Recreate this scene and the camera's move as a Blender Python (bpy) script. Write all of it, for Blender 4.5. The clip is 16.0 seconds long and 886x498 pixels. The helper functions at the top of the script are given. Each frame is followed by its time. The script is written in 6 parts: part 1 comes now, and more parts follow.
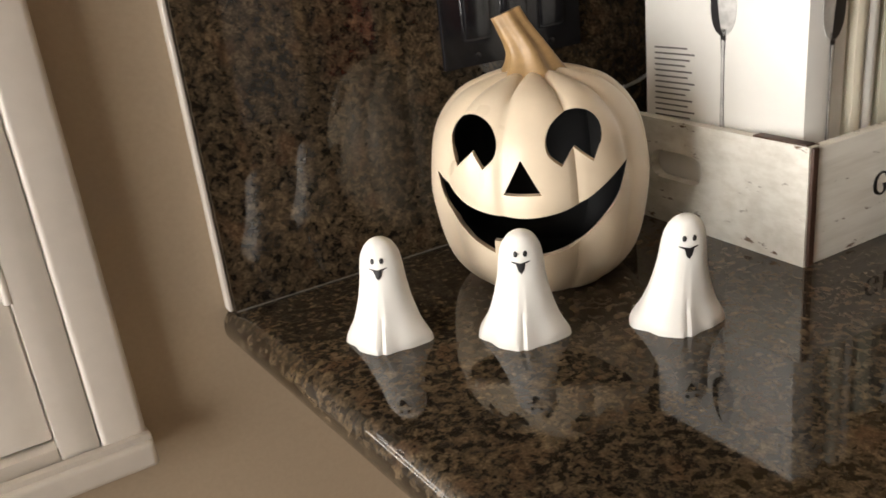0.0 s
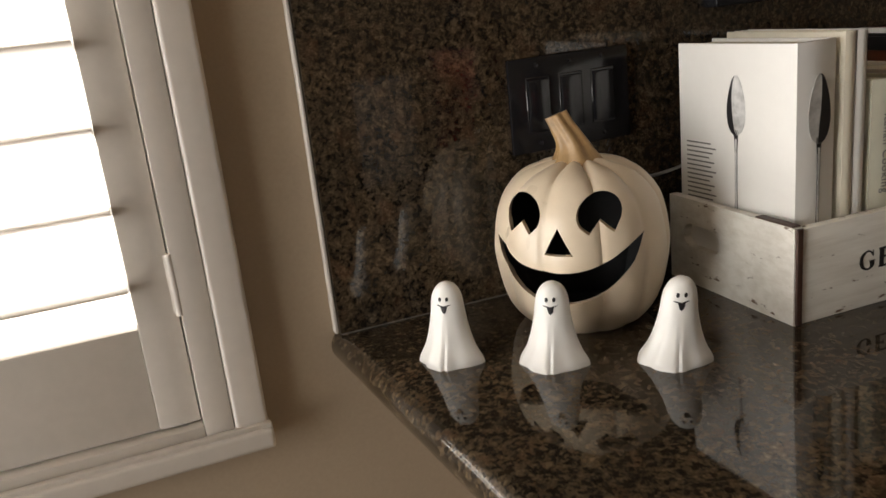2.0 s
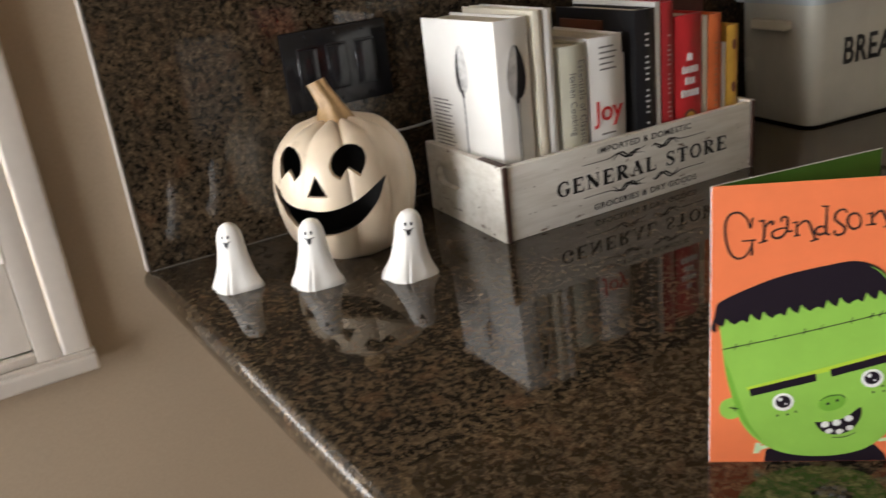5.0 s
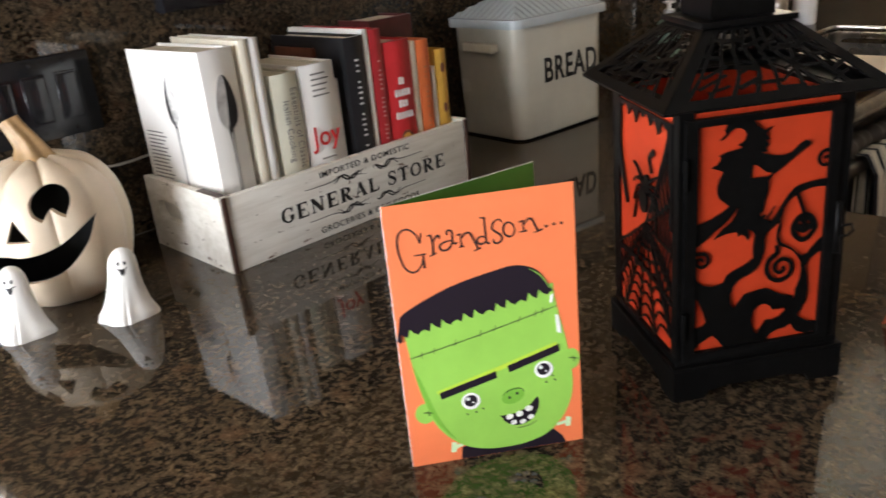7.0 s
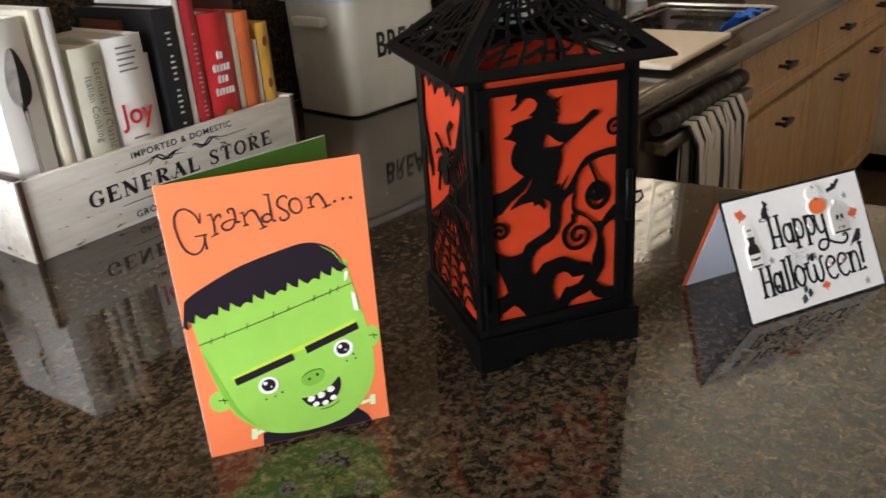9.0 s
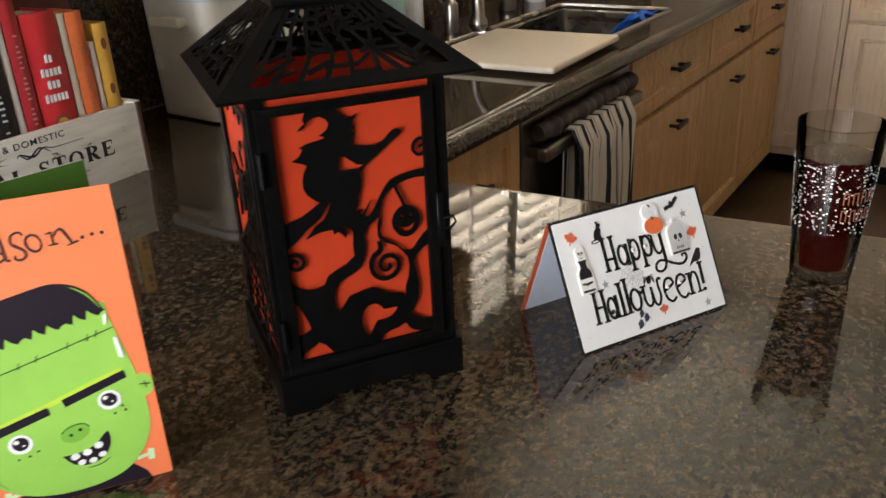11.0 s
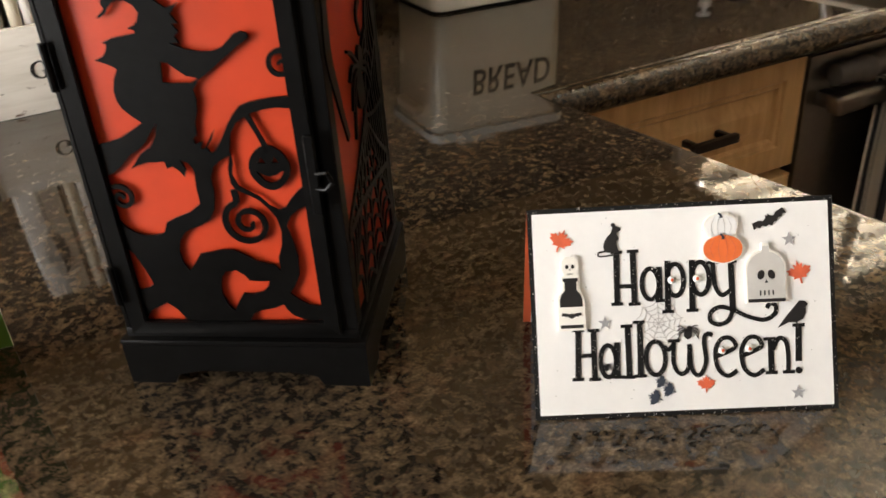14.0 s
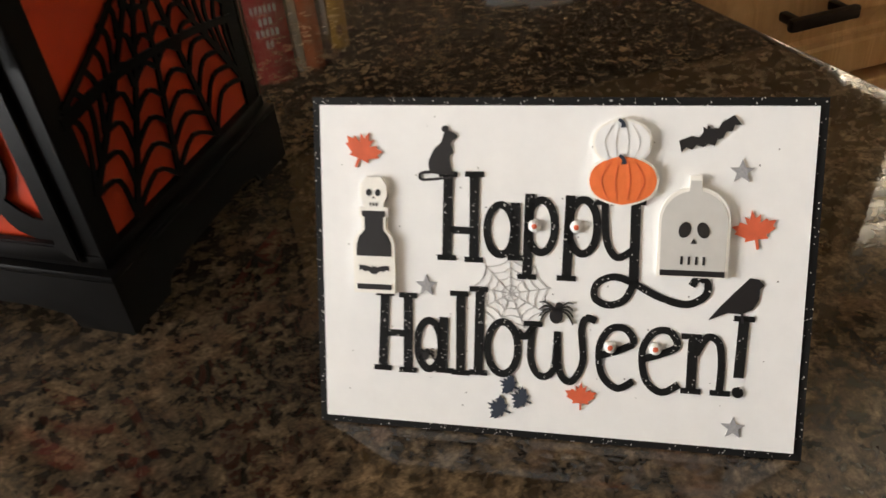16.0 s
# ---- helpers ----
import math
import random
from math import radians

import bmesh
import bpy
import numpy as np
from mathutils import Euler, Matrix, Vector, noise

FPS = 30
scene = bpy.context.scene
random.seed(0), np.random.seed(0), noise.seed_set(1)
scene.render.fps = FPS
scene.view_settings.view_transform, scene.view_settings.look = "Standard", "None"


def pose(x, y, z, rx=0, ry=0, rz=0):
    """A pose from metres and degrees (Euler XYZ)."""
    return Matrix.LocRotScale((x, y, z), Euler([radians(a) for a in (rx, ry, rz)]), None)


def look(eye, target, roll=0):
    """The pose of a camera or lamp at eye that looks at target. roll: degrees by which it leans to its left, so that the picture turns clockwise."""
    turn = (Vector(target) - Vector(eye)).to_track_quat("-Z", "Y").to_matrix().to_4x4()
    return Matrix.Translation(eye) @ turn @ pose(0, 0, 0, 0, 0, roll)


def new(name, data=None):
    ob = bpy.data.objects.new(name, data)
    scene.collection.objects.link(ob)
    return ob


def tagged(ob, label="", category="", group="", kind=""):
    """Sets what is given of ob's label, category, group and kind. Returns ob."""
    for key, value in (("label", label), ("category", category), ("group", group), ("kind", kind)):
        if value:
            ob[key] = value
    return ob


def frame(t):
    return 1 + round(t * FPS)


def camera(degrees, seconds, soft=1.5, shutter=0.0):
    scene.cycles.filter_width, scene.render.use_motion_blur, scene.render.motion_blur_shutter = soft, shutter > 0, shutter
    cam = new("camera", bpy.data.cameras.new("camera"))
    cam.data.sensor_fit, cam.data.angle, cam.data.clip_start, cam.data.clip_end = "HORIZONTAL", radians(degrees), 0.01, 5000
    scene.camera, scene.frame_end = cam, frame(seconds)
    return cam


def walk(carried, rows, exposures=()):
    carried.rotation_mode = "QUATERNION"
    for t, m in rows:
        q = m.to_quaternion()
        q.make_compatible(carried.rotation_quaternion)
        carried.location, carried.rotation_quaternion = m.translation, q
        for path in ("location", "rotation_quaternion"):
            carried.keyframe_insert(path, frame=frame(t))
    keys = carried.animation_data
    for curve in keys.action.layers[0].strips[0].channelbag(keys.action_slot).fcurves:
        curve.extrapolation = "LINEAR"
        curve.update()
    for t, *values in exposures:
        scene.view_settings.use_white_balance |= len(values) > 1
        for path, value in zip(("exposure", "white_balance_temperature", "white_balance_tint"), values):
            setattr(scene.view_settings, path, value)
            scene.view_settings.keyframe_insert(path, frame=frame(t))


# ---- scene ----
cam = camera(56.0, 16.0, 1.5, 0.5)
PATH = [
    (0, (-0.123, 0.149, 1.224), (0.692, 1.825, 0.496), -6.6),
    (0.5, (-0.117, 0.123, 1.232), (0.591, 1.859, 0.536), -6.4),
    (1, (-0.135, 0.09, 1.242), (0.529, 1.867, 0.611), -6.7),
    (1.5, (-0.149, 0.027, 1.268), (0.493, 1.829, 0.686), -6.7),
    (2, (-0.145, -0.064, 1.281), (0.43, 1.765, 0.711), -6.3),
    (2.5, (-0.135, -0.139, 1.288), (0.344, 1.701, 0.665), -6.7),
    (3, (-0.141, -0.209, 1.293), (0.323, 1.622, 0.637), -7.2),
    (5.5, (-0.056, -0.33, 1.342), (0.852, 1.293, 0.604), -6.4),
    (6, (-0.038, -0.343, 1.346), (0.997, 1.209, 0.623), -6.1),
    (6.5, (-0.034, -0.355, 1.339), (1.095, 1.127, 0.612), -5.9),
    (7, (-0.027, -0.371, 1.334), (1.193, 1.03, 0.592), -5.8),
    (7.5, (-0.018, -0.385, 1.328), (1.29, 0.923, 0.567), -5.3),
    (8, (-0.003, -0.393, 1.324), (1.329, 0.877, 0.54), -4.5),
    (8.5, (0.021, -0.397, 1.319), (1.382, 0.822, 0.506), -4.3),
    (9, (0.025, -0.404, 1.32), (1.435, 0.758, 0.507), -4.2),
    (9.5, (0.033, -0.418, 1.321), (1.507, 0.66, 0.506), -3.5),
    (10, (0.041, -0.428, 1.321), (1.58, 0.56, 0.512), -2.7),
    (12.5, (0.321, -0.473, 1.293), (1.613, 0.756, 0.385), -3.7),
    (13, (0.345, -0.47, 1.286), (1.519, 0.859, 0.36), -4.1),
    (13.5, (0.426, -0.487, 1.269), (1.432, 0.953, 0.314), -4.0),
    (14, (0.528, -0.507, 1.243), (1.292, 1.057, 0.259), -4.1),
    (14.5, (0.603, -0.498, 1.226), (1.196, 1.082, 0.154), -4.7),
    (15, (0.663, -0.462, 1.204), (1.159, 1.119, 0.085), -6.2),
    (15.5, (0.707, -0.441, 1.179), (1.129, 1.126, 0.008), -6.8),
    (16, (0.739, -0.421, 1.154), (1.101, 1.136, -0.049), -7.2),
]
EXPOSURES = [(0, -0.08, 6650, 10), (1, -0.28, 6600, 10), (2, -0.62, 6600, 10), (3, -0.70, 6500, 10), (5.5, 0.14, 6100, 10), (7, 0.44, 5900, 10), (10, 0.54, 5950, 10), (12.5, 0.57, 6150, 10), (14, 0.96, 6450, 10), (15.5, 0.99, 6450, 10), (16, 0.69, 6400, 10)]
walk(cam, [(t, look(eye, target, roll)) for t, eye, target, roll in PATH], EXPOSURES)

# ---- world and large lights ----
SUN_EL, SUN_ROT = radians(48), radians(200)
world = bpy.data.worlds.new("sky")
scene.world = world
world.use_nodes = True
wn = world.node_tree.nodes
sky = wn.new("ShaderNodeTexSky")
sky.sky_type, sky.sun_disc, sky.sun_elevation, sky.sun_rotation = "NISHITA", False, SUN_EL, SUN_ROT
wn["Background"].inputs["Strength"].default_value = 0.1
world.node_tree.links.new(sky.outputs[0], wn["Background"].inputs["Color"])


def window_light(name, m, w, h, power, color):
    """Daylight of the sky standing in a window's opening."""
    lamp = bpy.data.lights.new(name, "AREA")
    lamp.shape, lamp.size, lamp.size_y, lamp.energy, lamp.color = "RECTANGLE", w, h, power, color
    ob = new(name, lamp)
    ob.matrix_world = m
    return ob


# shuttered window beside the counter and the bright garden seen slantwise through it, shuttered window over the sink, glazed doors behind the camera
window_light("daylight_window", look((-0.72, 1.03, 1.4), (-0.72, 0, 1.4)), 1.1, 1.15, 12, (1.0, 0.97, 0.93))
window_light("daylight_garden", look((-1.7, 1.33, 1.45), (0.47, 0.62, 1.02)), 0.42, 0.9, 82, (1.0, 0.985, 0.96))
window_light("daylight_sink", look((2.78, 1.22, 1.55), (2.83, 0.2, 1.55)), 1.5, 1.0, 14, (1.0, 0.97, 0.92))
window_light("daylight_doors", look((-2.58, -0.12, 1.2), (0, -0.25, 1.15)), 1.6, 2.0, 122, (1.0, 0.975, 0.94))

# ---- materials ----


def mat(name, base=(0.5, 0.5, 0.5), rough=0.5, metal=0.0, spec=0.5):
    m = bpy.data.materials.new(name)
    m.use_nodes = True
    b = m.node_tree.nodes["Principled BSDF"]
    b.inputs["Base Color"].default_value = (*base, 1)
    b.inputs["Roughness"].default_value = rough
    b.inputs["Metallic"].default_value = metal
    b.inputs["Specular IOR Level"].default_value = spec
    return m, m.node_tree, b


def coords(nt, scale=(1, 1, 1), world_space=False):
    n, l = nt.nodes, nt.links
    src = n.new("ShaderNodeNewGeometry").outputs["Position"] if world_space else n.new("ShaderNodeTexCoord").outputs["Object"]
    mp = n.new("ShaderNodeMapping")
    mp.inputs["Scale"].default_value = scale
    l.new(src, mp.inputs["Vector"])
    return mp.outputs["Vector"]


def noise_node(nt, vec, scale, detail=4, rough=0.6, dist=0.0):
    n = nt.nodes.new("ShaderNodeTexNoise")
    n.inputs["Scale"].default_value, n.inputs["Detail"].default_value = scale, detail
    n.inputs["Roughness"].default_value, n.inputs["Distortion"].default_value = rough, dist
    nt.links.new(vec, n.inputs["Vector"])
    return n.outputs["Fac"]


def ramp(nt, fac, stops):
    r = nt.nodes.new("ShaderNodeValToRGB")
    el = r.color_ramp.elements
    while len(el) < len(stops):
        el.new(0.5)
    for e, (p, c) in zip(el, stops):
        e.position, e.color = p, (*c, 1)
    nt.links.new(fac, r.inputs["Fac"])
    return r.outputs["Color"]


def mix(nt, fac, a, b, mode="MIX"):
    n = nt.nodes.new("ShaderNodeMix")
    n.data_type, n.blend_type = "RGBA", mode
    for sock, val in ((n.inputs[0], fac), (n.inputs[6], a), (n.inputs[7], b)):
        if isinstance(val, (int, float)):
            sock.default_value = val
        elif isinstance(val, tuple):
            sock.default_value = (*val, 1)
        else:
            nt.links.new(val, sock)
    return n.outputs[2]


def bump(nt, b, height, strength=0.2, distance=0.001):
    n = nt.nodes.new("ShaderNodeBump")
    n.inputs["Strength"].default_value, n.inputs["Distance"].default_value = strength, distance
    nt.links.new(height, n.inputs["Height"])
    nt.links.new(n.outputs[0], b.inputs["Normal"])


def mottled(name, base, rough=0.5, var=0.12, scale=40, metal=0.0, bumpy=0.1, spec=0.5, big=4, world_space=False):
    """A paint, plastic, paper or metal with slight unevenness at two scales."""
    m, nt, b = mat(name, base, rough, metal, spec)
    v = coords(nt, world_space=world_space)
    f1, f2 = noise_node(nt, v, scale), noise_node(nt, v, big, 3)
    lo, hi = tuple(c * (1 - var) for c in base), tuple(min(1, c * (1 + var)) for c in base)
    c1 = ramp(nt, f1, [(0.3, lo), (0.7, hi)])
    c2 = ramp(nt, f2, [(0.3, (1 - var,) * 3), (0.7, (1, 1, 1))])
    nt.links.new(mix(nt, 1.0, c1, c2, "MULTIPLY"), b.inputs["Base Color"])
    rr = ramp(nt, f2, [(0.3, (max(0, rough - 0.06),) * 3), (0.7, (min(1, rough + 0.06),) * 3)])
    nt.links.new(rr, b.inputs["Roughness"])
    if bumpy:
        bump(nt, b, f1, bumpy, 0.0006)
    return m


def granite():
    """Polished stone: tan and brown grains packed between black blotches, rust clouds, fine crystals."""
    m, nt, b = mat("granite", (0.05, 0.04, 0.03), 0.07, 0, 0.55)
    v = coords(nt, world_space=True)
    warp = nt.nodes.new("ShaderNodeTexNoise")
    warp.inputs["Scale"].default_value, warp.inputs["Detail"].default_value = 60, 3
    nt.links.new(v, warp.inputs["Vector"])
    shift = mix(nt, 0.012, v, warp.outputs["Color"], "ADD")
    grain = noise_node(nt, shift, 108, 6, 0.68, 0.25)
    c = ramp(nt, grain, [(0.32, (0.022, 0.017, 0.013)), (0.45, (0.050, 0.038, 0.026)), (0.55, (0.090, 0.067, 0.042)), (0.70, (0.150, 0.115, 0.074))])
    patch = ramp(nt, noise_node(nt, shift, 150, 4, 0.6), [(0.40, (0.26, 0.26, 0.265)), (0.53, (1, 1, 1))])
    c = mix(nt, 1.0, c, patch, "MULTIPLY")
    rust = ramp(nt, noise_node(nt, v, 30, 3), [(0.56, (0, 0, 0)), (0.70, (0.45, 0.45, 0.45))])
    c = mix(nt, rust, c, (0.115, 0.066, 0.038))
    fine = ramp(nt, noise_node(nt, v, 420, 2, 0.7), [(0.34, (0.6, 0.59, 0.57)), (0.64, (1.2, 1.19, 1.16))])
    c = mix(nt, 1.0, c, fine, "MULTIPLY")
    cloud = ramp(nt, noise_node(nt, v, 7, 3), [(0.35, (0.72, 0.72, 0.74)), (0.7, (1.2, 1.13, 1.06))])
    nt.links.new(mix(nt, 1.0, c, cloud, "MULTIPLY"), b.inputs["Base Color"])
    rr = ramp(nt, noise_node(nt, v, 14, 4), [(0.3, (0.025,) * 3), (0.75, (0.06,) * 3)])
    nt.links.new(rr, b.inputs["Roughness"])
    return m


def wood(name, dark, light, axis=2, rough=0.45, stretch=14.0):
    m, nt, b = mat(name, light, rough)
    s = [stretch * 3.0] * 3
    s[axis] = 3.0
    v = coords(nt, tuple(s))
    f = noise_node(nt, v, 1.0, 6, 0.65, 0.8)
    c = ramp(nt, f, [(0.3, dark), (0.5, tuple((p + q) / 2 for p, q in zip(dark, light))), (0.7, light)])
    info = nt.nodes.new("ShaderNodeObjectInfo")
    tint = ramp(nt, info.outputs["Random"], [(0, (0.86, 0.86, 0.86)), (1, (1.0, 1.0, 1.0))])
    nt.links.new(mix(nt, 1.0, c, tint, "MULTIPLY"), b.inputs["Base Color"])
    bump(nt, b, f, 0.12, 0.0006)
    return m


def whitewash(name):
    """White paint over brown wood, rubbed through in spots and along the grain."""
    m, nt, b = mat(name, (0.7, 0.68, 0.62), 0.6)
    v = coords(nt, (6, 30, 60))
    g = noise_node(nt, v, 1.5, 5, 0.6)
    paint = ramp(nt, g, [(0.3, (0.66, 0.62, 0.54)), (0.6, (0.82, 0.79, 0.72))])
    spot = noise_node(nt, coords(nt, (26, 26, 80)), 1.0, 4, 0.7)
    worn = ramp(nt, spot, [(0.628, (0, 0, 0)), (0.665, (1, 1, 1))])
    nt.links.new(mix(nt, worn, paint, (0.16, 0.10, 0.06)), b.inputs["Base Color"])
    bump(nt, b, g, 0.25, 0.0008)
    return m


def glass(name):
    """Thin clear glass: mostly see-through, with gloss that grows towards its rims."""
    m, nt, b = mat(name, (1, 1, 1), 0.02)
    see = nt.nodes.new("ShaderNodeBsdfTransparent")
    see.inputs["Color"].default_value = (0.93, 0.94, 0.93, 1)
    shine = nt.nodes.new("ShaderNodeBsdfGlossy")
    shine.inputs["Roughness"].default_value = 0.03
    rim = nt.nodes.new("ShaderNodeLayerWeight")
    rim.inputs["Blend"].default_value = 0.16
    mx = nt.nodes.new("ShaderNodeMixShader")
    nt.links.new(rim.outputs[0], mx.inputs[0])
    nt.links.new(see.outputs[0], mx.inputs[1])
    nt.links.new(shine.outputs[0], mx.inputs[2])
    nt.links.new(mx.outputs[0], nt.nodes["Material Output"].inputs[0])
    return m


def translucent(name, base):
    m = mottled(name, base, 0.35, 0.08, 60, bumpy=0.05)
    b = m.node_tree.nodes["Principled BSDF"]
    b.inputs["Transmission Weight"].default_value = 0.0
    t = m.node_tree.nodes.new("ShaderNodeBsdfTranslucent")
    t.inputs["Color"].default_value = (*base, 1)
    mx = m.node_tree.nodes.new("ShaderNodeMixShader")
    mx.inputs[0].default_value = 0.35
    out = m.node_tree.nodes["Material Output"]
    m.node_tree.links.new(b.outputs[0], mx.inputs[1])
    m.node_tree.links.new(t.outputs[0], mx.inputs[2])
    m.node_tree.links.new(mx.outputs[0], out.inputs[0])
    return m


def plain(name, c, rough=0.5, spec=0.4):
    return mottled(name, c, rough, 0.05, 90, bumpy=0.03, spec=spec)


GRANITE = granite()
WALL = mottled("wall_paint", (0.40, 0.315, 0.222), 0.7, 0.04, 220, bumpy=0.25, big=2, world_space=True)
CEIL = mottled("ceiling_paint", (0.55, 0.50, 0.43), 0.8, 0.03, 200, world_space=True)
TRIM = mottled("trim_paint", (0.64, 0.59, 0.53), 0.35, 0.03, 60)
MAPLE = wood("maple", (0.50, 0.285, 0.11), (0.76, 0.50, 0.235), 2)
CREAM = wood("cream_cabinet", (0.66, 0.50, 0.34), (0.78, 0.63, 0.46), 2)
FLOORW = wood("dark_floor", (0.05, 0.028, 0.016), (0.13, 0.075, 0.042), 0, 0.3)
STEEL = mottled("steel", (0.42, 0.40, 0.37), 0.3, 0.05, 80, metal=1.0)
DARKSTEEL = mottled("dark_steel", (0.22, 0.20, 0.18), 0.34, 0.05, 80, metal=1.0)
BLACKM = mottled("black_metal", (0.0040, 0.0038, 0.0037), 0.32, 0.3, 120, bumpy=0.08, spec=0.10)
BLACKP = mottled("black_plastic", (0.012, 0.012, 0.014), 0.16, 0.1, 60, bumpy=0)
BRONZE = mottled("bronze", (0.03, 0.022, 0.018), 0.4, 0.2, 90, metal=0.6)
CERAMIC = mottled("cream_ceramic", (0.72, 0.60, 0.45), 0.32, 0.05, 18, bumpy=0.05, big=9)
CERWHITE = mottled("white_ceramic", (0.80, 0.78, 0.74), 0.38, 0.03, 30, bumpy=0.04)
STEM = mottled("stem_glaze", (0.46, 0.29, 0.13), 0.4, 0.3, 45, bumpy=0.3, big=20)
INK = mottled("black_ink", (0.012, 0.011, 0.012), 0.45, 0.1, 100, bumpy=0)
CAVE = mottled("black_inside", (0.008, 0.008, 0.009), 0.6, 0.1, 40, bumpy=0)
WASH = whitewash("whitewashed_wood")
WORNBROWN = mottled("worn_brown", (0.075, 0.035, 0.022), 0.6, 0.35, 60, bumpy=0.3, big=25)
PAPERW = mottled("white_paper", (0.82, 0.82, 0.81), 0.55, 0.02, 120, bumpy=0.05)
ENAMEL = mottled("white_enamel", (0.60, 0.57, 0.48), 0.24, 0.05, 16, bumpy=0.03)
ENAMELLID = mottled("blue_grey_enamel", (0.48, 0.52, 0.53), 0.24, 0.04, 20, bumpy=0.03)


def daylight(name, strength, color):
    """Overexposed sky outside a window."""
    m, nt, b = mat(name, (0.8, 0.8, 0.8), 0.9)
    b.inputs["Emission Color"].default_value, b.inputs["Emission Strength"].default_value = (*color, 1), strength
    return m


GLOW_WEST, GLOW_SINK = daylight("daylight_outside", 3.0, (1.0, 0.98, 0.95)), daylight("daylight_garden", 17.0, (1.0, 0.94, 0.78))

# ---- mesh helpers ----


def mesh_of(bm, name, *mats):
    me = bpy.data.meshes.new(name)
    bm.to_mesh(me)
    bm.free()
    for m in mats:
        me.materials.append(m)
    return me


def smooth(me, angle=40):
    me.shade_smooth()
    me.set_sharp_from_angle(angle=radians(angle))
    return me


def part(name, bm, m, parent=None, label="", place=None, soft=True):
    """Links a bmesh as one mesh object under a thing or a part."""
    me = mesh_of(bm, name, *(m if isinstance(m, tuple) else (m,)))
    if soft:
        smooth(me)
    ob = new(name, me)
    if parent:
        ob.parent = parent
    if place is not None:
        ob.matrix_basis = place
    return tagged(ob, label)


def thing(name, m, label, category, group=""):
    ob = new(name)
    ob.empty_display_size = 0.02
    ob.matrix_world = m
    return tagged(ob, label, category, group)


def structure(name, bm, m, label="", category=""):
    ob = part(name, bm, m)
    return tagged(ob, label, category, kind="structure")


def add_box(bm, x0, x1, y0, y1, z0, z1, bevel=0.0, seg=2, m=None):
    """A box, its edges rounded by bevel, added to bm."""
    b = bmesh.new()
    bmesh.ops.create_cube(b, size=1)
    for v in b.verts:
        v.co = Vector(((x0 + x1) / 2 + v.co.x * (x1 - x0), (y0 + y1) / 2 + v.co.y * (y1 - y0), (z0 + z1) / 2 + v.co.z * (z1 - z0)))
    if bevel:
        bmesh.ops.bevel(b, geom=b.edges[:], offset=bevel, segments=seg, profile=0.6, affect="EDGES")
    return join(bm, b, m)


def join(bm, b, m=None, index=0):
    vs = {v: bm.verts.new(m @ v.co if m else v.co) for v in b.verts}
    for f in b.faces:
        nf = bm.faces.new([vs[v] for v in f.verts])
        nf.material_index = index or f.material_index
        nf.smooth = f.smooth
    b.free()
    return bm


def box(*a, **k):
    return add_box(bmesh.new(), *a, **k)


def add_lathe(bm, profile, n=32, m=None, close=True):
    """A turned solid from (radius, height) pairs, bottom to top."""
    b = bmesh.new()
    rings = [[b.verts.new((r * math.cos(i * math.tau / n), r * math.sin(i * math.tau / n), z)) for i in range(n)] for r, z in profile]
    for lo, hi in zip(rings, rings[1:]):
        for i in range(n):
            j = (i + 1) % n
            b.faces.new((lo[i], lo[j], hi[j], hi[i]))
    if close:
        b.faces.new(rings[0][::-1])
        b.faces.new(rings[-1])
    return join(bm, b, m)


def add_plate(bm, pts, y0, y1, m=None, index=0):
    """A flat plate in the x-z plane of the outline pts, from y0 (front) to y1."""
    area = sum(p[0] * q[1] - q[0] * p[1] for p, q in zip(pts, pts[1:] + pts[:1]))
    if area < 0:
        pts = pts[::-1]
    b = bmesh.new()
    fr = [b.verts.new((x, y0, z)) for x, z in pts]
    bk = [b.verts.new((x, y1, z)) for x, z in pts]
    b.faces.new(fr)
    b.faces.new(bk[::-1])
    n = len(pts)
    for i in range(n):
        j = (i + 1) % n
        b.faces.new((fr[j], fr[i], bk[i], bk[j]))
    for f in b.faces:
        f.material_index = index
    return join(bm, b, m)


def curve_pts(ctrl, n=10):
    """A smooth run of points through the control points (Catmull-Rom)."""
    p = [ctrl[0], *ctrl, ctrl[-1]]
    out = []
    for k in range(1, len(p) - 2):
        a, b, c, d = (np.array(q, float) for q in p[k - 1:k + 3])
        for i in range(n):
            t = i / n
            out.append(tuple(0.5 * ((2 * b) + (c - a) * t + (2 * a - 5 * b + 4 * c - d) * t * t + (3 * b - a - 3 * c + d) * t ** 3)))
    out.append(tuple(map(float, ctrl[-1])))
    return out


